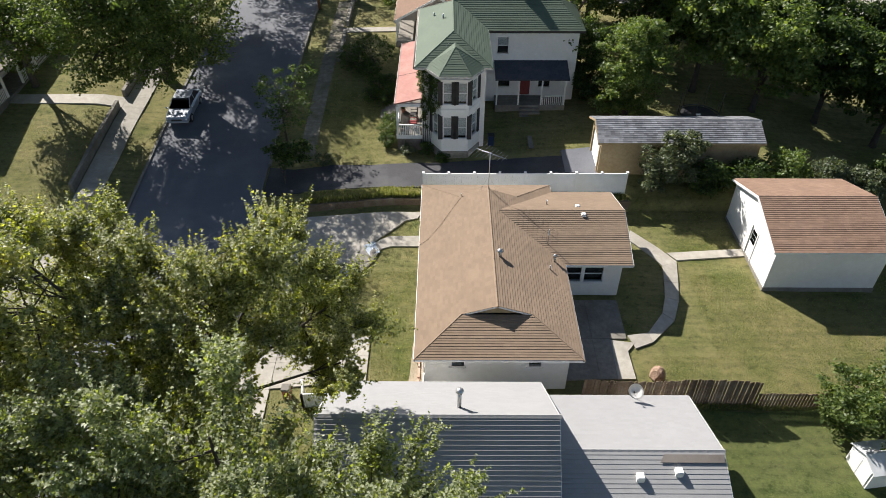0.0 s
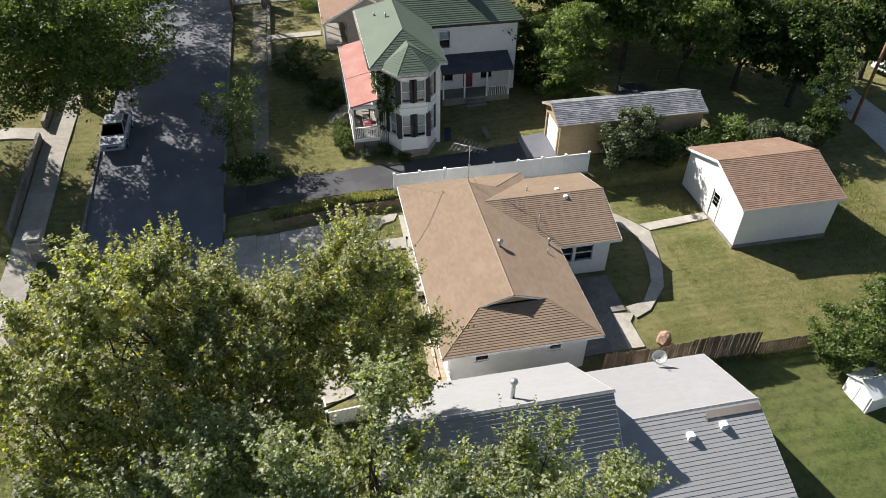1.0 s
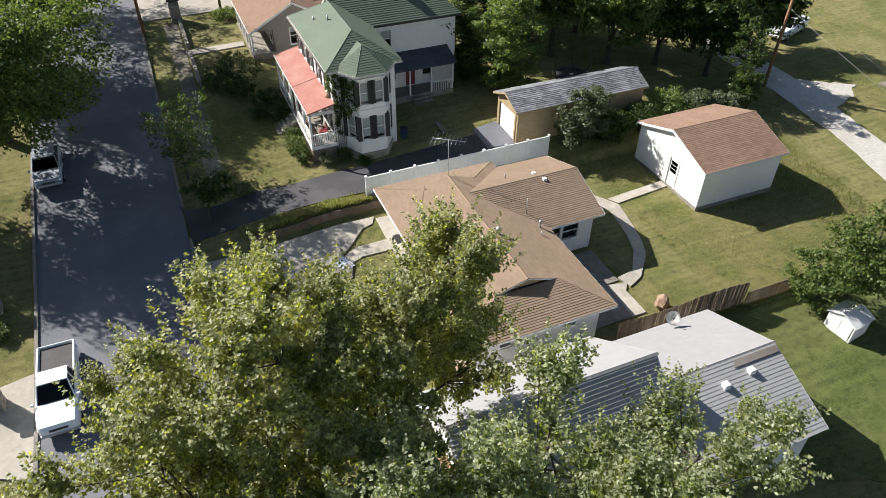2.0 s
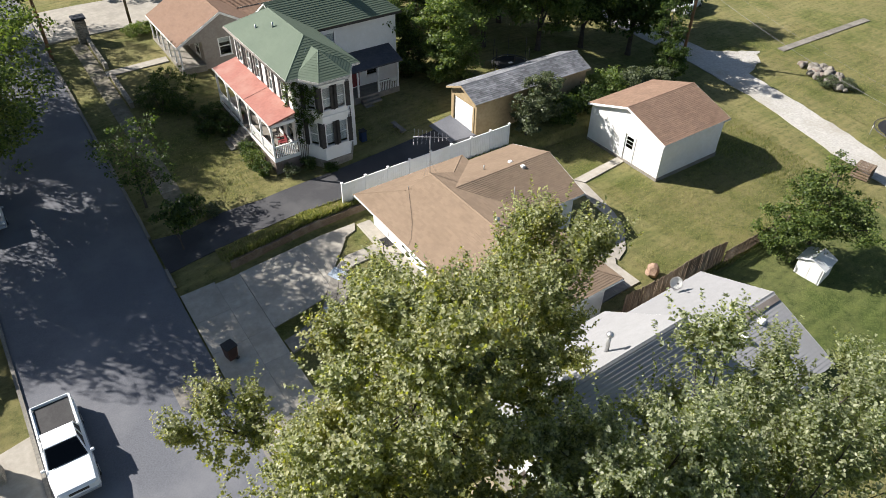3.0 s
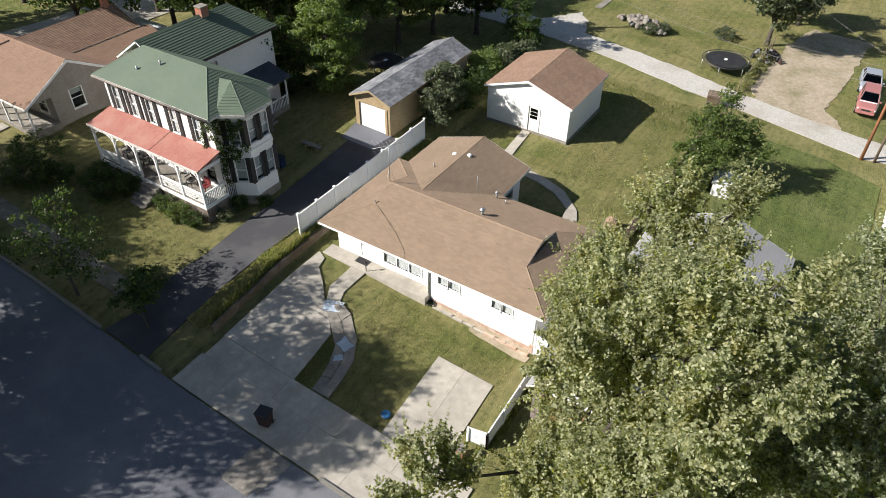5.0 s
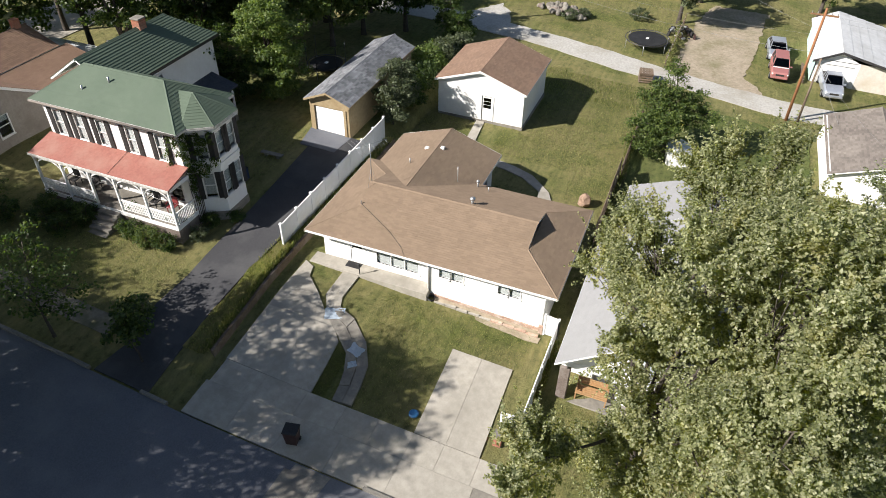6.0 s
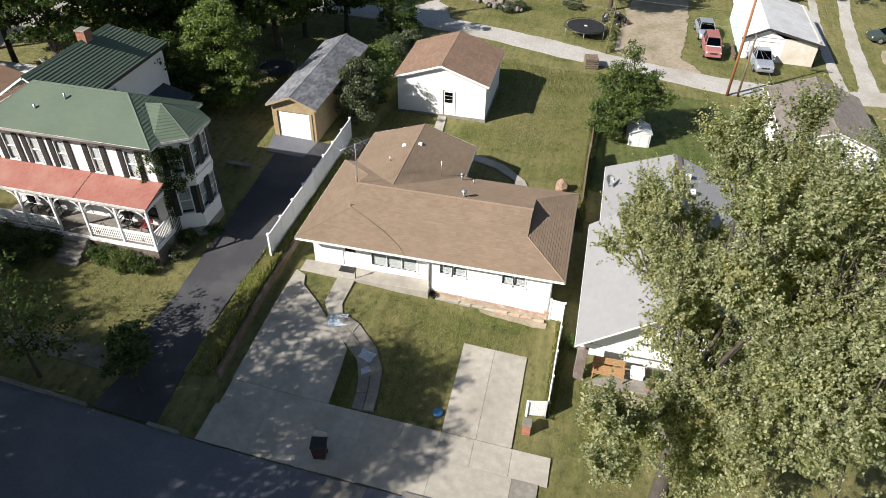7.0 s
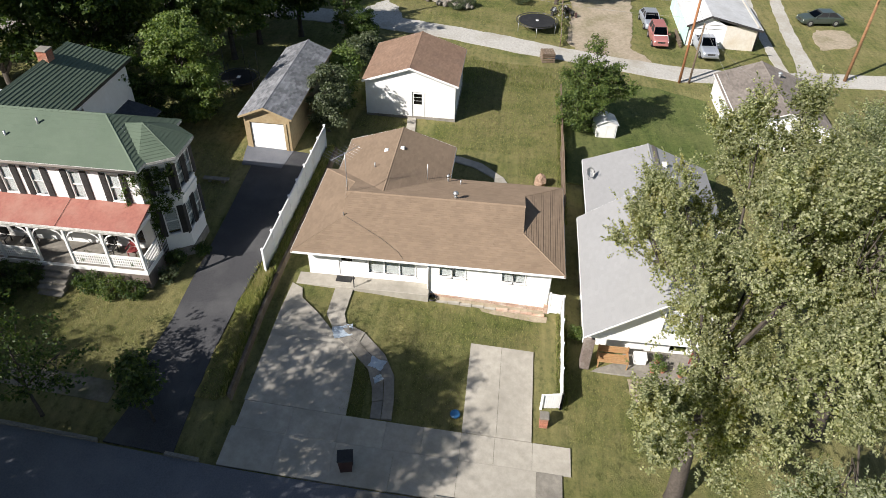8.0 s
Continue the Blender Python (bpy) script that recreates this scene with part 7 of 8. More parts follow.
# west-side house with a porch
wh = thing("white_house", -38, 32, 2, 0, "white house with a covered porch in deep shade", "house")
part("wall", box(-44, 22, 1.4, -35.2, 40, 6.4), M["white"], wh)
part("porch_roof", prism([(-35.2, 22, 5.0), (-32.8, 22, 4.5), (-32.8, 40, 4.5), (-35.2, 40, 5.0)], (0, 0, 0.12)), M["brown_grey_shingle"], wh)
part("porch_floor", box(-35.2, 22, 1.2, -32.9, 40, 2.4, 0.02), M["old_concrete"], wh)
for k in range(8):
    y = 22.2 + k * 2.5
    part("porch_post", box(-33.1, y - 0.08, 2.4, -32.94, y + 0.08, 4.5, 0.01), M["white_trim"], wh)
    if k < 7 and k != 2:
        rl = part("railing", box(-33.07, y + 0.08, 3.2, -32.97, y + 2.42, 3.28), M["white_trim"], wh)
        for j in range(12):
            part("baluster", box(-33.05, y + 0.15 + j * 0.2, 2.4, -33.0, y + 0.2 + j * 0.2, 3.2), M["white_trim"], rl)
part("roof", prism([(-44.6, 21.5, 6.3), (-34.8, 21.5, 6.3), (-39.7, 21.5, 9.0)], (0, 19, 0)), M["brown_grey_shingle"], wh)
# retaining wall of the raised lawn and two gate piers
rw_ = thing("retaining_wall", -24.3, 26, 1, 0, "concrete retaining wall along the raised lawn", "retaining wall", kind="structure")
for a, b in ((17.0, 20.3), (20.32, 23.6), (23.62, 26.8), (28.2, 31.5), (31.52, 35.0), (35.02, 38.5)):
    part("wall_block", prism([(-24.45, a, ground_z(-23.5, a) - 0.3), (-24.45, b, ground_z(-23.5, b) - 0.3), (-24.45, b, ground_z(-23.5, b) + 0.75), (-24.45, a, ground_z(-23.5, a) + 0.75)], (0.25, 0, 0)), M["old_concrete"], rw_)


def pier(x, y, h, w, cap_mat, label):
    z = ground_z(x, y)
    t = thing("gate_pier", x, y, z, 0, label, "gate pier", "stone piers")
    rg = random.Random(int(x * 7 + y))
    n = int(h / 0.22)
    for k in range(n):
        for j in range(2):
            s = w / 2
            if k % 2:
                q = (x - s, y - s if j else y, x + s, y if j else y + s)
            else:
                q = (x - s if j else x, y - s, x if j else x + s, y + s)
            e = rg.uniform(0, 0.02)
            part("stone", box(q[0] - e, q[1] - e, z - 0.1 + k * 0.22, q[2] + e, q[3] + e, z - 0.1 + k * 0.22 + 0.212, 0.015), M["stone"], t)
    part("cap", box(x - w * 0.62, y - w * 0.62, z + h - 0.1, x + w * 0.62, y + w * 0.62, z + h + 0.06, 0.03), cap_mat, t, "flat stone cap")


pier(-22.3, 15.3, 1.7, 0.8, M["concrete"], "square stone gate pier with a pale flat cap")
pier(-22.0, 8.4, 1.7, 0.8, M["concrete"], "square stone gate pier with a pale flat cap")
pier(-8.1, 48.4, 2.1, 0.9, M["dark_roof"], "square stone gate pier with a dark flat cap")
nw = thing("stone_wall", -7.9, 42, 2, 0, "low stone garden wall beside the sidewalk", "garden wall")
for k in range(26):
    y = 35.0 + k * 0.5
    if 40.4 < y < 41.8:
        continue
    part("stone", box(-8.05, y, ground_z(-8, y) - 0.2, -7.75, y + 0.49, ground_z(-8, y) + 0.42, 0.03), M["stone"], nw)

# ---- poles and wires ----
def pole(x, y, h, r, material, label, arm=None, lamp=False):
    z = ground_z(x, y)
    t = thing("utility_pole", x, y, z, 0, label, "utility pole", "utility poles")
    part("shaft", tube([(x, y, z - 0.3), (x, y, z + h * 0.5), (x, y, z + h)], [r, r * 0.88, r * 0.72], 10), material, t, "", True)
    if arm:
        part("crossarm", box(x - 0.06, y - 1.0, z + h - 0.6, x + 0.06, y + 1.0, z + h - 0.48, 0.01), M["pole_wood"], t)
        for s in (-0.9, -0.5, 0.5, 0.9):
            part("insulator", tube([(x, y + s, z + h - 0.48), (x, y + s, z + h - 0.34)], 0.04, 8), M["galv"], t)
    if lamp:
        part("lamp_arm", tube([(x, y, z + h - 1.2), (x - 0.6, y + 0.5, z + h - 0.9), (x - 1.1, y + 0.9, z + h - 0.9)], 0.03, 6), M["galv"], t)
        part("lamp_head", tube([(x - 1.1, y + 0.9, z + h - 0.85), (x - 1.1, y + 0.9, z + h - 1.1)], [0.12, 0.2], 10), M["galv"], t)


pole(33.18, -11.61, 9.5, 0.125, M["orange_pole"], "tall reddish wooden utility pole by the alley", True)
pole(33.33, -12.53, 5.6, 0.1, M["wood_fence"], "short dark weathered pole beside the taller one")
pole(37.02, -27.7, 9.5, 0.16, M["pole_wood"], "brown wooden utility pole with a lamp", True, True)
pole(38.27, 20.69, 8.6, 0.15, M["pole_wood"], "brown wooden utility pole by the alley")
pole(-11.2, 46.4, 9.0, 0.15, M["pole_wood"], "dark wooden utility pole at the corner")
pole(-3.9, 49.1, 9.0, 0.13, M["wood_fence"], "dark wooden utility pole at the corner")
wires = thing("overhead_wires", 34, 4, 8, 0, "thin overhead service wires between poles", "wires")


def wire(a, b, sag, r=0.005):
    a, b = Vector(a), Vector(b)
    pts = [a.lerp(b, k / 14) - Vector((0, 0, sag * 4 * (k / 14) * (1 - k / 14))) for k in range(15)]
    part("wire", tube(pts, r, 5), M["wire_grey"], wires)


wire((38.27, 20.69, 8.1), (33.18, -11.61, 6.1), 1.2)
wire((38.27, 20.69, 6.9), (33.18, -11.61, 4.7), 1.0, 0.01)
wire((38.27, 20.69, 8.3), (60.75, 10.5, 7.2), 0.8)
wire((33.15, -11.25, 7.7), (37.02, -27.7, 7.7), 0.7)
wire((33.2, -11.97, 7.3), (37.02, -27.7, 7.3), 0.7)
wire((33.18, -11.61, 6.5), (57.14, 4.5, 6.7), 0.8)
wire((33.33, -12.53, 3.8), (24.5, -17.4, 2), 0.4)
wire((37.02, -27.7, 6.3), (62.52, -18.02, 6.1), 0.8)
wire((33.18, -11.61, 5.7), (29, -15, 0.7), 0.3, 0.01)

# ---- vehicles ----
def loft_into(bm, sections):
    rings = [[bm.verts.new(p) for p in s] for s in sections]
    n = len(rings[0])
    for a, b in zip(rings, rings[1:]):
        for k in range(n):
            bm.faces.new((a[k], a[(k + 1) % n], b[(k + 1) % n], b[k]))
    bm.faces.new(rings[0][::-1])
    bm.faces.new(rings[-1])
    bmesh.ops.recalc_face_normals(bm, faces=bm.faces)


def section(x, w, z0, z1, r=0.12, tuck=0.06):
    """A rounded cross section of the body at x, w wide."""
    h = w / 2
    return [(x, -h + tuck, z0), (x, h - tuck, z0), (x, h, z0 + 0.18), (x, h, z1 - r), (x, h - r, z1), (x, -h + r, z1), (x, -h, z1 - r), (x, -h, z0 + 0.18)]


def vehicle(name, x, y, turn, paint, label, kind="sedan", length=4.6, width=1.8, lift=0.0):
    z = ground_z(x, y) + lift
    t = thing(name, x, y, z, turn, label, "pickup" if kind == "pickup" else "car")
    L, w = length / 2, width
    put = lambda nm, bm, m, par=None, lab="": part(nm, in_frame(t, bm), m, par or t, lab)
    hood = {"sedan": 0.92, "suv": 1.05, "pickup": 1.05}[kind]
    bm = bmesh.new()
    loft_into(bm, [section(L, w * 0.82, 0.42, hood - 0.25), section(L - 0.12, w * 0.94, 0.3, hood - 0.12), section(L - 0.9, w, 0.26, hood), section(0.25 * L, w, 0.26, hood + 0.05), section(-0.45 * L, w, 0.26, hood + 0.05), section(-L + 0.5, w, 0.26, hood + 0.02), section(-L + 0.08, w * 0.95, 0.32, hood - 0.03), section(-L, w * 0.88, 0.42, hood - 0.15)])
    body = put("body", bm, paint)
    top = {"sedan": 1.45, "suv": 1.72, "pickup": 1.74}[kind]
    f0, f1, b1, b0 = {"sedan": (0.48, 0.12, -0.48, -0.82), "suv": (0.42, 0.14, -0.86, -0.97), "pickup": (0.46, 0.2, -0.12, -0.2)}[kind]
    bm = bmesh.new()
    zb = hood + 0.0
    loft_into(bm, [[(L * f0, -w * 0.44, zb), (L * f0, w * 0.44, zb), (L * b0, w * 0.44, zb), (L * b0, -w * 0.44, zb)], [(L * f1, -w * 0.36, top - 0.05), (L * f1, w * 0.36, top - 0.05), (L * b1, w * 0.36, top - 0.05), (L * b1, -w * 0.36, top - 0.05)]])
    cabin = put("cabin", bm, M["black"], None, "dark tinted window band")
    put("roof", box(L * b1 - 0.03, -w * 0.37, top - 0.055, L * f1 + 0.03, w * 0.37, top, 0.025), paint, cabin)
    for s in (-1, 1):
        for a, b in ((f0, f1), ((f1 + b1) / 2, (f1 + b1) / 2), (b0, b1)):
            put("pillar", tube([(L * a, s * w * 0.445, zb - 0.02), (L * b, s * w * 0.365, top - 0.03)], 0.035, 6), paint, cabin)
    g = bmesh.new()
    prism_into(g, [(L * f0 + 0.012, -w * 0.4, zb + 0.05), (L * f0 + 0.012, w * 0.4, zb + 0.05), (L * f1 + 0.03, w * 0.33, top - 0.09), (L * f1 + 0.03, -w * 0.33, top - 0.09)], (0.012, 0, 0.008))
    bmesh.ops.recalc_face_normals(g, faces=g.faces)
    put("windscreen", g, M["dark_glass"], cabin)
    for sx in (0.6, -0.6):
        for s in (-1, 1):
            wh_ = put("wheel", tube([(sx * L * 1.03, s * (w / 2 - 0.2), 0.33), (sx * L * 1.03, s * (w / 2 + 0.02), 0.33)], 0.33, 16), M["rubber"])
            put("rim", tube([(sx * L * 1.03, s * (w / 2 + 0.0), 0.33), (sx * L * 1.03, s * (w / 2 + 0.03), 0.33)], 0.2, 12), M["galv"], wh_)
    for s in (-1, 1):
        put("headlight", box(L - 0.16, s * w * 0.34 - 0.16, hood - 0.36, L - 0.02, s * w * 0.34 + 0.16, hood - 0.22, 0.02), M["white_trim"], body)
        put("tail_light", box(-L - 0.01, s * w * 0.38 - 0.1, hood - 0.3, -L + 0.08, s * w * 0.38 + 0.1, hood - 0.1, 0.02), M["red"], body)
        put("mirror", box(L * f0 - 0.12, s * (w / 2 + 0.08) - 0.08, zb + 0.02, L * f0, s * (w / 2 + 0.08) + 0.08, zb + 0.15, 0.02), paint, body)
    put("grille", box(L - 0.05, -w * 0.22, hood - 0.42, L + 0.005, w * 0.22, hood - 0.26), M["dark_metal"], body)
    put("front_bumper", box(L - 0.1, -w * 0.45, 0.36, L + 0.06, w * 0.45, 0.52, 0.03), M["galv"] if kind == "pickup" else paint, body)
    put("rear_bumper", box(-L - 0.06, -w * 0.45, 0.36, -L + 0.1, w * 0.45, 0.52, 0.03), M["galv"] if kind == "pickup" else paint, body)
    if kind == "suv":
        put("hood_panel", box(L * 0.48, -w * 0.42, hood + 0.02, L - 0.85, w * 0.42, hood + 0.05, 0.015), M["white_trim"], body, "pale sun-bleached hood")
    if kind == "pickup":
        put("bed_floor", box(-L + 0.12, -w * 0.4, hood + 0.025, L * b0 - 0.1, w * 0.4, hood + 0.06), M["black"], body, "dark open cargo bed")
        for s in (-1, 1):
            put("bed_side", box(-L + 0.06, s * w * 0.45 - 0.05, hood, L * b0 - 0.05, s * w * 0.45 + 0.05, hood + 0.2, 0.02), paint, body)
        put("tailgate", box(-L + 0.02, -w * 0.45, hood, -L + 0.1, w * 0.45, hood + 0.2, 0.02), paint, body)
    return t


GREY_P = paint_mat("grey_paint", (0.22, 0.23, 0.24))
SILVER, WHITE_P, RED_P, GREEN_P, BLUE_P, PINK = paint_mat("silver_paint", (0.33, 0.36, 0.41)), paint_mat("white_car_paint", (0.75, 0.78, 0.8), 0.25, 0.0), paint_mat("faded_red_paint", (0.3, 0.09, 0.08), 0.6, 0.0), paint_mat("dark_green_paint", (0.045, 0.062, 0.05), 0.35, 0.2), paint_mat("dark_blue_paint", (0.05, 0.07, 0.11), 0.3, 0.3), paint_mat("faded_pink_paint", (0.3, 0.12, 0.11), 0.55, 0.0)
vehicle("parked_car", -19.1, 26.7, -88, SILVER, "pale silver sedan parked at the shaded kerb", "sedan", 4.6, 1.8, 0.04)
vehicle("parked_car", 46.91, -10.4, 184, SILVER, "silver hatchback parked in the shade", "sedan", 4.3, 1.75)
vehicle("suv", 42.33, -10.71, 182, PINK, "faded red older sport utility on the grass", "suv", 3.9, 1.62)
vehicle("pickup_truck", 40.92, -15.15, 185, SILVER, "silver pickup truck before the garage door", "pickup", 4.7, 1.7)
vehicle("parked_car", 51.87, -29.64, 100, GREEN_P, "dark green older sedan on the grass", "sedan", 4.7, 1.75)
vehicle("pickup_truck", 48.44, 28.73, 200, WHITE_P, "white pickup truck parked beyond the alley", "pickup", 5.4, 1.95)
vehicle("parked_car", 51.6, 36.3, 195, BLUE_P, "dark blue sedan parked in tree shade", "sedan", 4.7, 1.85)
vehicle("pickup_truck", -18.98, 8.0, -90, WHITE_P, "white pickup with a black open bed parked by the kerb", "pickup", 5.4, 1.9, 0.0)

# ---- back-lot clutter ----
def trampoline(x, y, r, h, label, net=False):
    z = ground_z(x, y)
    t = thing("trampoline", x, y, z, 0, label, "trampoline")
    ang = np.linspace(0, 2 * math.pi, 24, endpoint=False)
    part("mat", tube([(x, y, z + h - 0.03), (x, y, z + h)], [r * 0.86, r * 0.86], 28), M["black"], t, "black jumping mat")
    ring = [(x + r * math.cos(a), y + r * math.sin(a), z + h) for a in list(ang) + [0, ang[1]]]
    part("frame_ring", tube(ring, 0.04, 6), M["dark_metal"], t)
    bm = bmesh.new()
    for a in np.linspace(0, 2 * math.pi, 48, endpoint=False):
        tube_into(bm, [(x + r * 0.86 * math.cos(a), y + r * 0.86 * math.sin(a), z + h - 0.01), (x + r * math.cos(a), y + r * math.sin(a), z + h)], [0.012, 0.012], 4)
    part("spring_ring", bm, M["dark_metal"], t)
    for a in np.linspace(0, 2 * math.pi, 6, endpoint=False):
        rod("leg", (x + r * math.cos(a), y + r * math.sin(a), z - 0.02), (x + r * math.cos(a), y + r * math.sin(a), z + h), 0.03, M["galv"], t)
        if net:
            rod("net_pole", (x + r * math.cos(a), y + r * math.sin(a), z + h), (x + r * math.cos(a), y + r * math.sin(a), z + h + 1.8), 0.025, M["dark_metal"], t)
    part("mat_mark", box(x - 0.2, y - 0.14, z + h + 0.001, x + 0.2, y + 0.14, z + h + 0.004), M["white_trim"], t)


trampoline(42.19, 1.67, 2.15, 0.9, "round black trampoline on the grass")
trampoline(20.9, 25.2, 1.6, 0.8, "black trampoline with net poles under trees", True)
rp = thing("rock_pile", 46.9, 11.1, 0.1, 0, "pile of rough pale rocks with weeds", "rock pile")
rr = random.Random(12)
for k in range(70):
    a, d = rr.uniform(0, 6.28), rr.random() ** 0.6
    x, y = 46.9 + d * 1.2 * math.cos(a) + 0.4 * math.sin(a), 11.1 + d * 2.9 * math.sin(a)
    blob_rock(x, y, rr.uniform(0.2, 0.42), rr.uniform(0.3, 0.6), k, M["old_concrete"] if k % 3 else M["grey_brick"], rp, "rock", ground_z(x, y) + 0.45 * (1 - d) * rr.random())
jp = thing("junk_pile", 47.1, -1.2, 0, 0, "heap of dark scrap and machine parts", "junk pile")
for k in range(40):
    a, d = rr.uniform(0, 6.28), rr.random() ** 0.7
    x, y = 47.1 + d * 1.6 * math.cos(a), -1.2 + d * 1.4 * math.sin(a)
    z = ground_z(x, y) + 0.5 * (1 - d)
    s = rr.uniform(0.1, 0.35)
    m = Matrix.Translation((x, y, z + 0.15)) @ Euler((rr.uniform(0, 3), rr.uniform(0, 3), rr.uniform(0, 3))).to_matrix().to_4x4()
    part("scrap", box(-s, -s * 0.5, -s * 0.4, s, s * 0.5, s * 0.4, 0.02, m), rr.choice([M["dark_metal"], M["rubber"], M["galv"], M["maroon"]]), jp)
cr = thing("crate", 34.8, 0.55, ground_z(34.8, 0.55), 10, "brown slatted pallet crate by the alley", "crate")
for k in range(4):
    part("slat", in_frame(cr, box(-0.6, -0.6, 0.05 + k * 0.22, 0.6, -0.55, 0.18 + k * 0.22)), M["wood_fence"], cr)
    part("slat", in_frame(cr, box(-0.6, 0.55, 0.05 + k * 0.22, 0.6, 0.6, 0.18 + k * 0.22)), M["wood_fence"], cr)
    part("slat", in_frame(cr, box(-0.65, -0.6, 0.05 + k * 0.22, -0.6, 0.6, 0.18 + k * 0.22)), M["wood_fence"], cr)
    part("slat", in_frame(cr, box(0.6, -0.6, 0.05 + k * 0.22, 0.65, 0.6, 0.18 + k * 0.22)), M["wood_fence"], cr)
for k in range(5):
    part("slat", in_frame(cr, box(-0.62, -0.58 + k * 0.24, 0.86, 0.62, -0.38 + k * 0.24, 0.9)), M["wood_fence"], cr)
yf = thing("yard_fence", 43, -1.1, ground_z(43, -1.1), 0, "old leaning wire and post fence with dry vines", "fence")
for k in range(8):
    x = 38.3 + k * 1.6
    zg = ground_z(x, -0.9)
    rod("post", (x, -0.7 - 0.06 * k, zg - 0.1), (x + 0.08, -0.7 - 0.06 * k, zg + 1.25), 0.05, M["wood_fence"], yf)
for z in (0.3, 0.7, 1.1):
    rod("strand", (38.3, -0.7, ground_z(38.3, -0.7) + z), (49.5, -1.12, ground_z(49.5, -1.1) + z), 0.012, M["galv"], yf)
vc = np.array([(38.3 + 10 * rr.random(), -0.9 + rr.uniform(-.2, .2), 0.2 + 0.8 * rr.random() + ground_z(43, -0.9)) for k in range(60)])
v_, f_ = leaf_cloud(vc, np.full(60, 0.35), 26, 0.12, 77)
mesh_np("vines", v_, f_, M["blade"], yf)

# ---- porch furniture ----
bn = thing("porch_bench", -2.6, -2.8, -0.78, 0, "orange-brown slatted wooden porch bench", "bench")
for k in range(5):
    part("seat_slat", box(-2.95 + k * 0.13, -3.6, -0.36, -2.84 + k * 0.13, -2.0, -0.32, 0.006), M["bench_wood"], bn)
for k in range(4):
    part("back_slat", box(-2.32, -3.6, -0.22 + k * 0.12, -2.28, -2.0, -0.13 + k * 0.12, 0.006), M["bench_wood"], bn)
for y in (-3.55, -2.05):
    for x in (-2.93, -2.3):
        part("leg", box(x - 0.03, y - 0.03, -0.78, x + 0.03, y + 0.03, -0.36 if x < -2.5 else 0.25), M["bench_wood"], bn)
    part("armrest", box(-2.95, y - 0.04, -0.12, -2.3, y + 0.04, -0.08, 0.01), M["bench_wood"], bn)
cl = thing("storage_box", -2.2, -4.3, -0.78, 0, "white plastic storage box on the porch", "storage box")
part("body", box(-2.5, -4.6, -0.78, -1.95, -3.95, -0.38, 0.03), M["white_trim"], cl)
part("lid", box(-2.53, -4.63, -0.38, -1.92, -3.92, -0.32, 0.02), M["white_trim"], cl)


def pot_plant(x, y, z, label, leaf, seed):
    t = thing("potted_plant", x, y, z, 0, label, "potted plant", "porch plants")
    part("pot", tube([(x, y, z), (x, y, z + 0.28)], [0.13, 0.18], 12), M["brick"], t)
    v, f = leaf_cloud(np.array([(x, y, z + 0.42), (x + 0.1, y, z + 0.5), (x - 0.08, y + 0.08, z + 0.36)]), np.full(3, 0.25), 60, 0.09, seed)
    mesh_np("foliage", v, f, leaf, t)


for k, (x, y) in enumerate(((-2.9, -4.9), (-2.8, -5.4), (-2.2, -5.2), (-3.0, -6.3))):
    pot_plant(x, y, -0.78, "bushy potted plant on the porch floor", M["leaf_bright"], 200 + k)


def chair(x, y, z, turn, material, label):
    t = thing("porch_chair", x, y, z, turn, label, "chair", "porch chairs")
    put = lambda nm, bm: part(nm, in_frame(t, bm), material, t)
    put("seat", box(-0.25, -0.26, 0.38, 0.27, 0.26, 0.43, 0.02))
    put("backrest", box(-0.3, -0.26, 0.43, -0.24, 0.26, 0.95, 0.02))
    for sx in (-0.25, 0.22):
        for sy in (-0.23, 0.23):
            put("leg", box(sx - 0.02, sy - 0.02, 0, sx + 0.02, sy + 0.02, 0.38))
    for sy in (-0.27, 0.27):
        put("armrest", box(-0.28, sy - 0.03, 0.6, 0.25, sy + 0.03, 0.64, 0.01))


chair(-2.3, -7.1, -0.78, 180, M["red"], "red plastic porch chair")
for k, y in enumerate((23.3, 24.6, 29.2, 30.8)):
    chair(-0.9, y, 2.1, 180, M["red"] if k == 0 else M["dark_metal"], "red cushioned porch chair" if k == 0 else "dark wicker porch chair")
for k, y in enumerate((22.7, 25.5, 28.6)):
    pot_plant(-1.75, y, 2.1, "leafy potted plant beside the railing", M["leaf_dark"], 220 + k)

rb_ = thing("trash_bin", 4.87, 22.4, ground_z(4.87, 22.4), 0, "dark blue wheeled bin beside the house", "trash bin")
z = ground_z(4.87, 22.4)
bm = bmesh.new()
prism_into(bm, [(4.66, 22.2, z), (5.08, 22.2, z), (5.08, 22.62, z), (4.66, 22.62, z)], (0, 0, 0.8))
bmesh.ops.recalc_face_normals(bm, faces=bm.faces)
part("body", bm, M["navy"], rb_)
part("lid", box(4.62, 22.16, z + 0.8, 5.12, 22.66, z + 0.86, 0.02), M["black"], rb_)
sb = thing("stone_bench", 7.85, 22.1, ground_z(7.85, 22.1), 0, "pale low stone bench in the shaded yard", "bench")
z = ground_z(7.8, 22.2)
part("seat", box(7.6, 21.3, z + 0.18, 7.95, 23.0, z + 0.27, 0.02), M["old_concrete"], sb)
for y in (21.7, 22.6):
    part("support", box(7.65, y - 0.1, z - 0.05, 7.9, y + 0.1, z + 0.18), M["old_concrete"], sb)


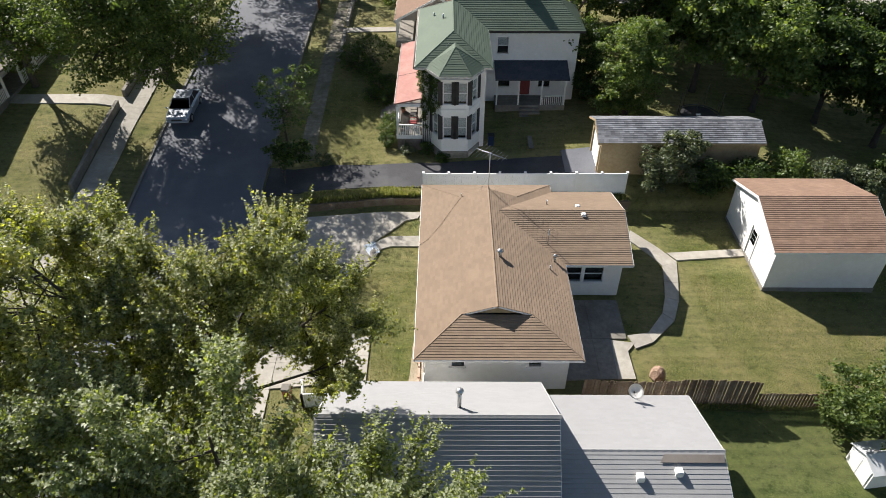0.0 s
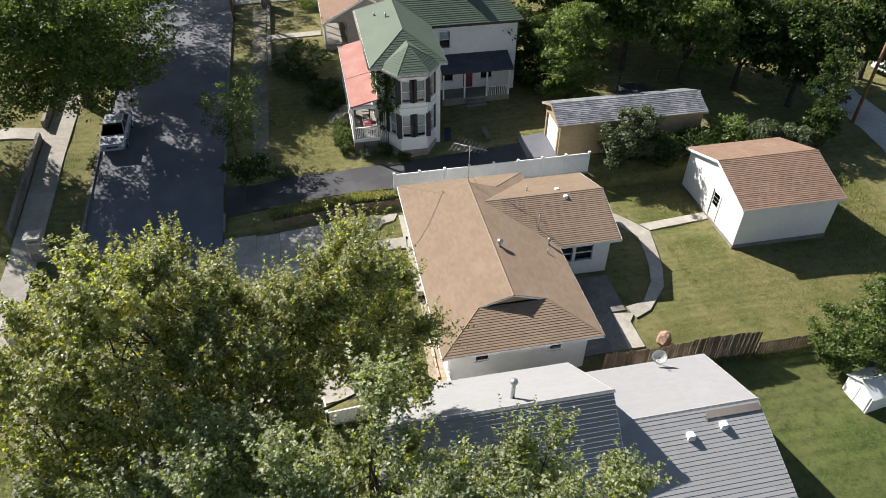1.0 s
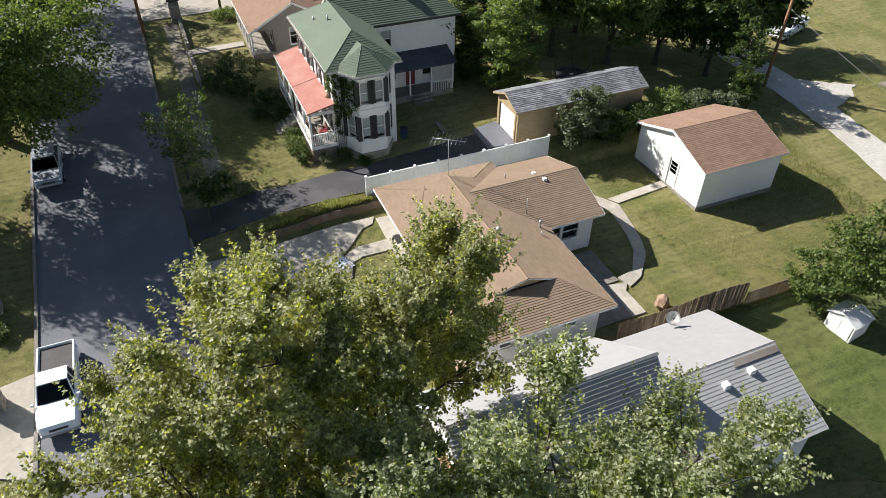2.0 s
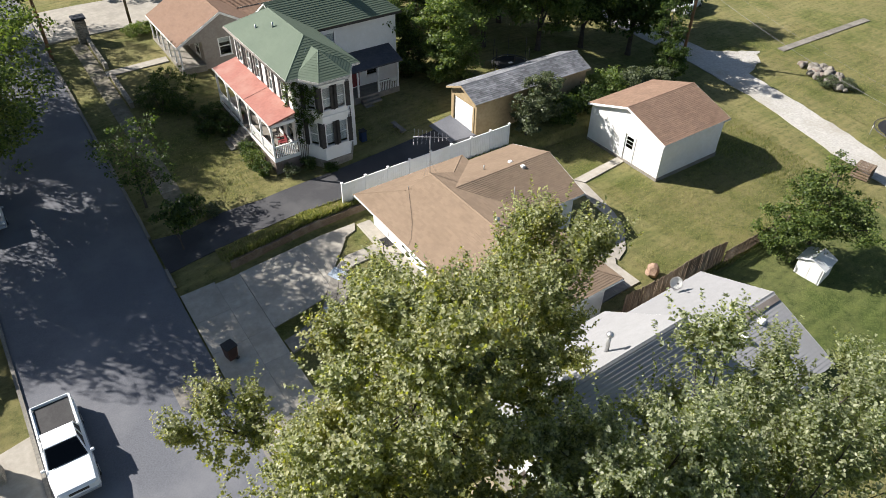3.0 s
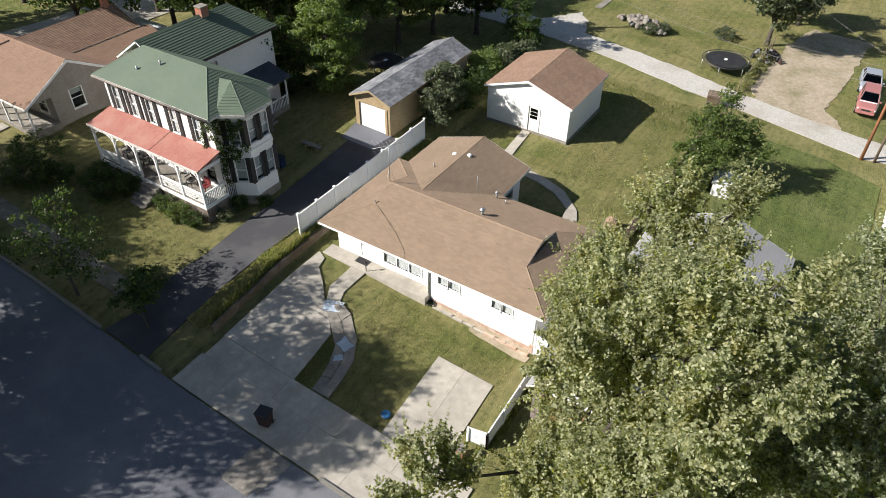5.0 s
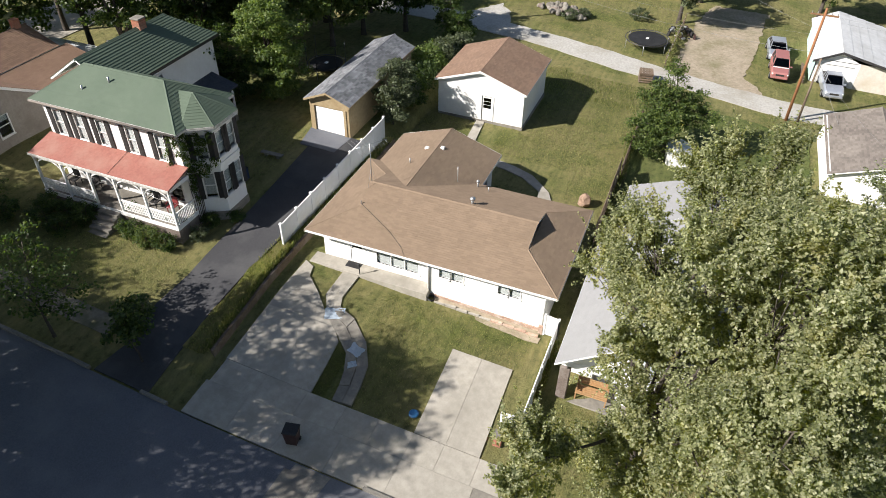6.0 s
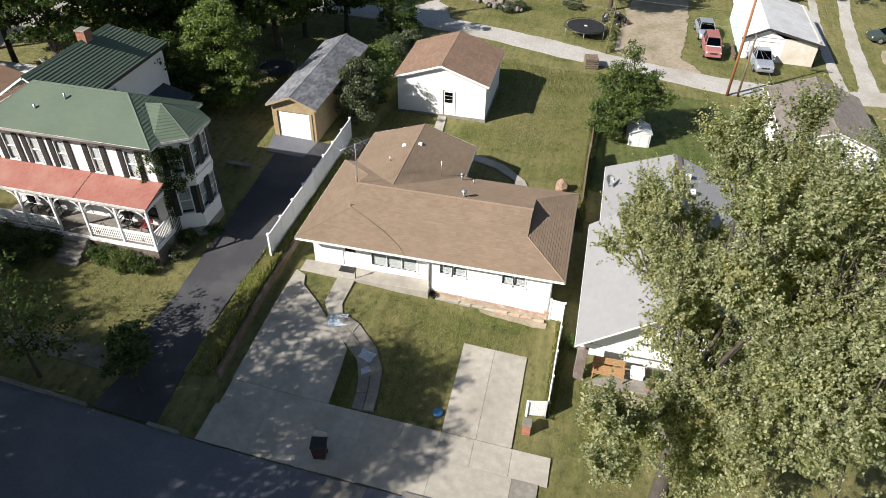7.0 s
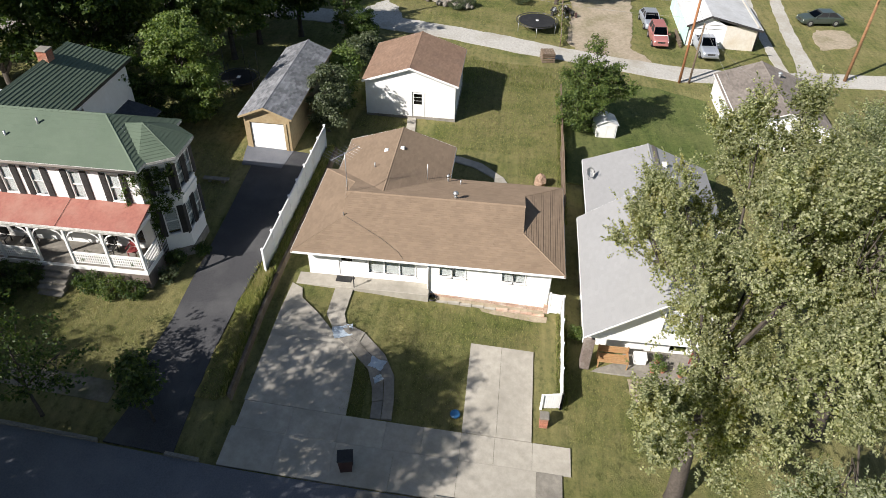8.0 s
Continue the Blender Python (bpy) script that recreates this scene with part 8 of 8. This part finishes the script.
def shrub(x, y, r, h, leaf, seed, label, z=None):
    z = ground_z(x, y) if z is None else z
    t = thing("shrub", x, y, z, 0, label, "shrub")
    rg = np.random.default_rng(seed)
    n = int(24 * r / 0.5)
    d = rg.normal(size=(n, 3))
    d /= np.linalg.norm(d, axis=1)[:, None]
    c = d * (0.6 + 0.4 * rg.random(n))[:, None] * np.array([r, r, h * 0.5]) + np.array([x, y, z + h * 0.5])
    v, f = leaf_cloud(c, np.full(n, 0.28), 46, 0.1, seed + 1)
    mesh_np("foliage", v, f, leaf, t)
    for k in range(3):
        part("stem", tube([(x, y, z - 0.1), (x + rg.uniform(-r, r) * 0.6, y + rg.uniform(-r, r) * 0.6, z + h * 0.7)], [0.03, 0.01], 5), M["bark"], t)


for k, (x, y, r, h, lf, lb) in enumerate((
        (-2.85, 22.7, 0.6, 1.0, "leaf_dark", "low clipped shrub below the porch"), (-2.9, 23.9, 0.75, 1.1, "leaf_mid", "low clipped shrub below the porch"), (-2.8, 25.2, 0.7, 1.1, "leaf_dark", "low clipped shrub below the porch"), (-1.2, 21.5, 0.5, 0.9, "leaf_grey", "thin twiggy shrub at the porch corner"),
        (-3.0, 28.4, 0.8, 1.4, "leaf_dark", "dark shrub below the porch"), (-4.0, 30.2, 1.0, 1.5, "leaf_dark", "dark shrub below the porch"), (-4.4, 28.8, 0.8, 1.1, "leaf_dark", "dark shrub below the porch"),
        (-2.9, 29.5, 0.7, 1.1, "leaf_dark", "dark shrub below the porch"), (-3.1, 31.0, 0.8, 1.2, "leaf_dark", "dark shrub below the porch"),
        (-4.6, 34.6, 1.9, 2.8, "leaf_dark", "large dark shrub on the front lawn"), (-6.2, 33.4, 1.6, 2.4, "leaf_dark", "large dark shrub on the front lawn"), (-5.0, 32.4, 1.0, 1.5, "leaf_dark", "large dark shrub on the front lawn"), (-6.9, 34.6, 0.9, 1.2, "leaf_grey", "large dark shrub on the front lawn"),
        (0.1, 21.6, 0.5, 0.9, "leaf_dark", "small shrub at the bay's foot"), (1.2, 20.6, 0.5, 0.6, "leaf_dark", "small shrub at the bay's foot"),
        (-3.2, 47.6, 1.0, 1.0, "leaf_bright", "bright green clipped hedge at the corner"), (-2.0, 47.8, 1.0, 1.0, "leaf_bright", "bright green clipped hedge at the corner"), (-4.4, 47.5, 0.9, 0.9, "leaf_bright", "bright green clipped hedge at the corner"),
        (-7.4, 20.6, 0.7, 0.7, "leaf_grey", "dry tan shrub at the lawn edge"), (-21.9, 13.2, 0.6, 0.6, "leaf_dark", "small shrub by the gate pier"),
        (49.2, 3.6, 1.2, 1.1, "leaf_grey", "weedy shrub beside the rocks"), (45.6, 10.2, 1.0, 0.9, "leaf_grey", "weedy shrub beside the rocks"), (46.6, 9.0, 0.8, 0.9, "leaf_grey", "weedy shrub beside the rocks"),
        (-1.2, -0.9, 0.35, 0.7, "leaf_bright", "weeds between fence and house"))):
    shrub(x, y, r, h, M[lf], 300 + k, lb)

# tufts of taller grass: bank, fence lines, bed
def tufts(name, pts, seed, size, material, label):
    rg = np.random.default_rng(seed)
    p = np.array([(x, y, ground_z(x, y) - 0.04) for x, y in pts])
    n = len(p)
    a = rg.uniform(0, 2 * np.pi, n)
    lean = rg.normal(size=(n, 2)) * 0.35
    s = size * rg.uniform(0.5, 1.4, n)
    side = np.stack([np.cos(a), np.sin(a), np.zeros(n)], 1) * (s * 0.13)[:, None]
    tip = p + np.stack([lean[:, 0] * s, lean[:, 1] * s, s], 1)
    v = np.stack([p - side, p + side, tip], 1).reshape(-1, 3)
    f = np.arange(3 * n).reshape(-1, 3)
    ob = mesh_np(name, v, f, material, None)
    return tagged(ob, label, "grass", kind="stuff")


rg_ = np.random.default_rng(5)
def area(x0, x1, y0, y1, n):
    return np.stack([rg_.uniform(x0, x1, n), rg_.uniform(y0, y1, n)], 1)


tufts("bank_grass", np.concatenate([area(-8.4, 1.0, 15.95, 17.1, 2600), area(1.0, 13.6, 15.88, 16.35, 2500)]), 1, 0.19, M["blade"], "tall dry grass and weeds on the bank")
tufts("rim_weeds", np.concatenate([area(-8.2, 0.2, 15.9, 16.15, 1100), area(0.2, 14.0, 15.9, 16.15, 900)]), 6, 0.3, M["blade"], "tall weeds along the rim of the bank")
tufts("fence_grass", np.concatenate([area(8.3, 27, -0.7, -0.1, 3500), area(-5.8, 0.4, -0.5, 0.1, 1500), area(27.5, 33, -2, 15, 3000)]), 2, 0.2, M["blade"], "uncut grass along the fence line")
tufts("bed_grass", area(-7.7, -4.9, 9.5, 10.6, 2500), 3, 0.09, M["blade"], "grass in the bed beside the path")
LAWN = ((-7.6, -0.2, 4.8, 7.9, 1.0), (-2.5, -0.1, 0.9, 4.8, 1.0), (-4.0, -0.3, 7.9, 9.4, 1.0), (16.2, 33.0, 0.1, 7.3, 1.0), (27.3, 34.0, 7.3, 15.2, 1.0), (12.4, 16.2, -0.1, 2.7, 1.0), (16.0, 20.0, 11.4, 15.4, 1.0), (9.6, 14.0, 14.2, 15.6, 1.0),
        (13.3, 30.5, -9.0, -0.8, 1.0), (13.3, 20.0, -13.5, -9.0, 1.0), (42.0, 56.0, -0.5, 20.0, 0.5), (-7.8, -2.6, 21.0, 33.0, 0.7), (5.2, 11.5, 21.4, 26.0, 0.6), (-7.6, -3.6, -4.6, -0.5, 1.0), (16.3, 20.0, 7.3, 9.2, 1.0), (-40.0, -24.6, 10.5, 24.0, 0.4))
tufts("lawn_blades", np.concatenate([area(x0, x1, y0, y1, int(abs((x1 - x0) * (y1 - y0)) * 170 * k)) for x0, x1, y0, y1, k in LAWN]), 4, 0.085, M["blade"], "short uneven blades of the mown lawn")
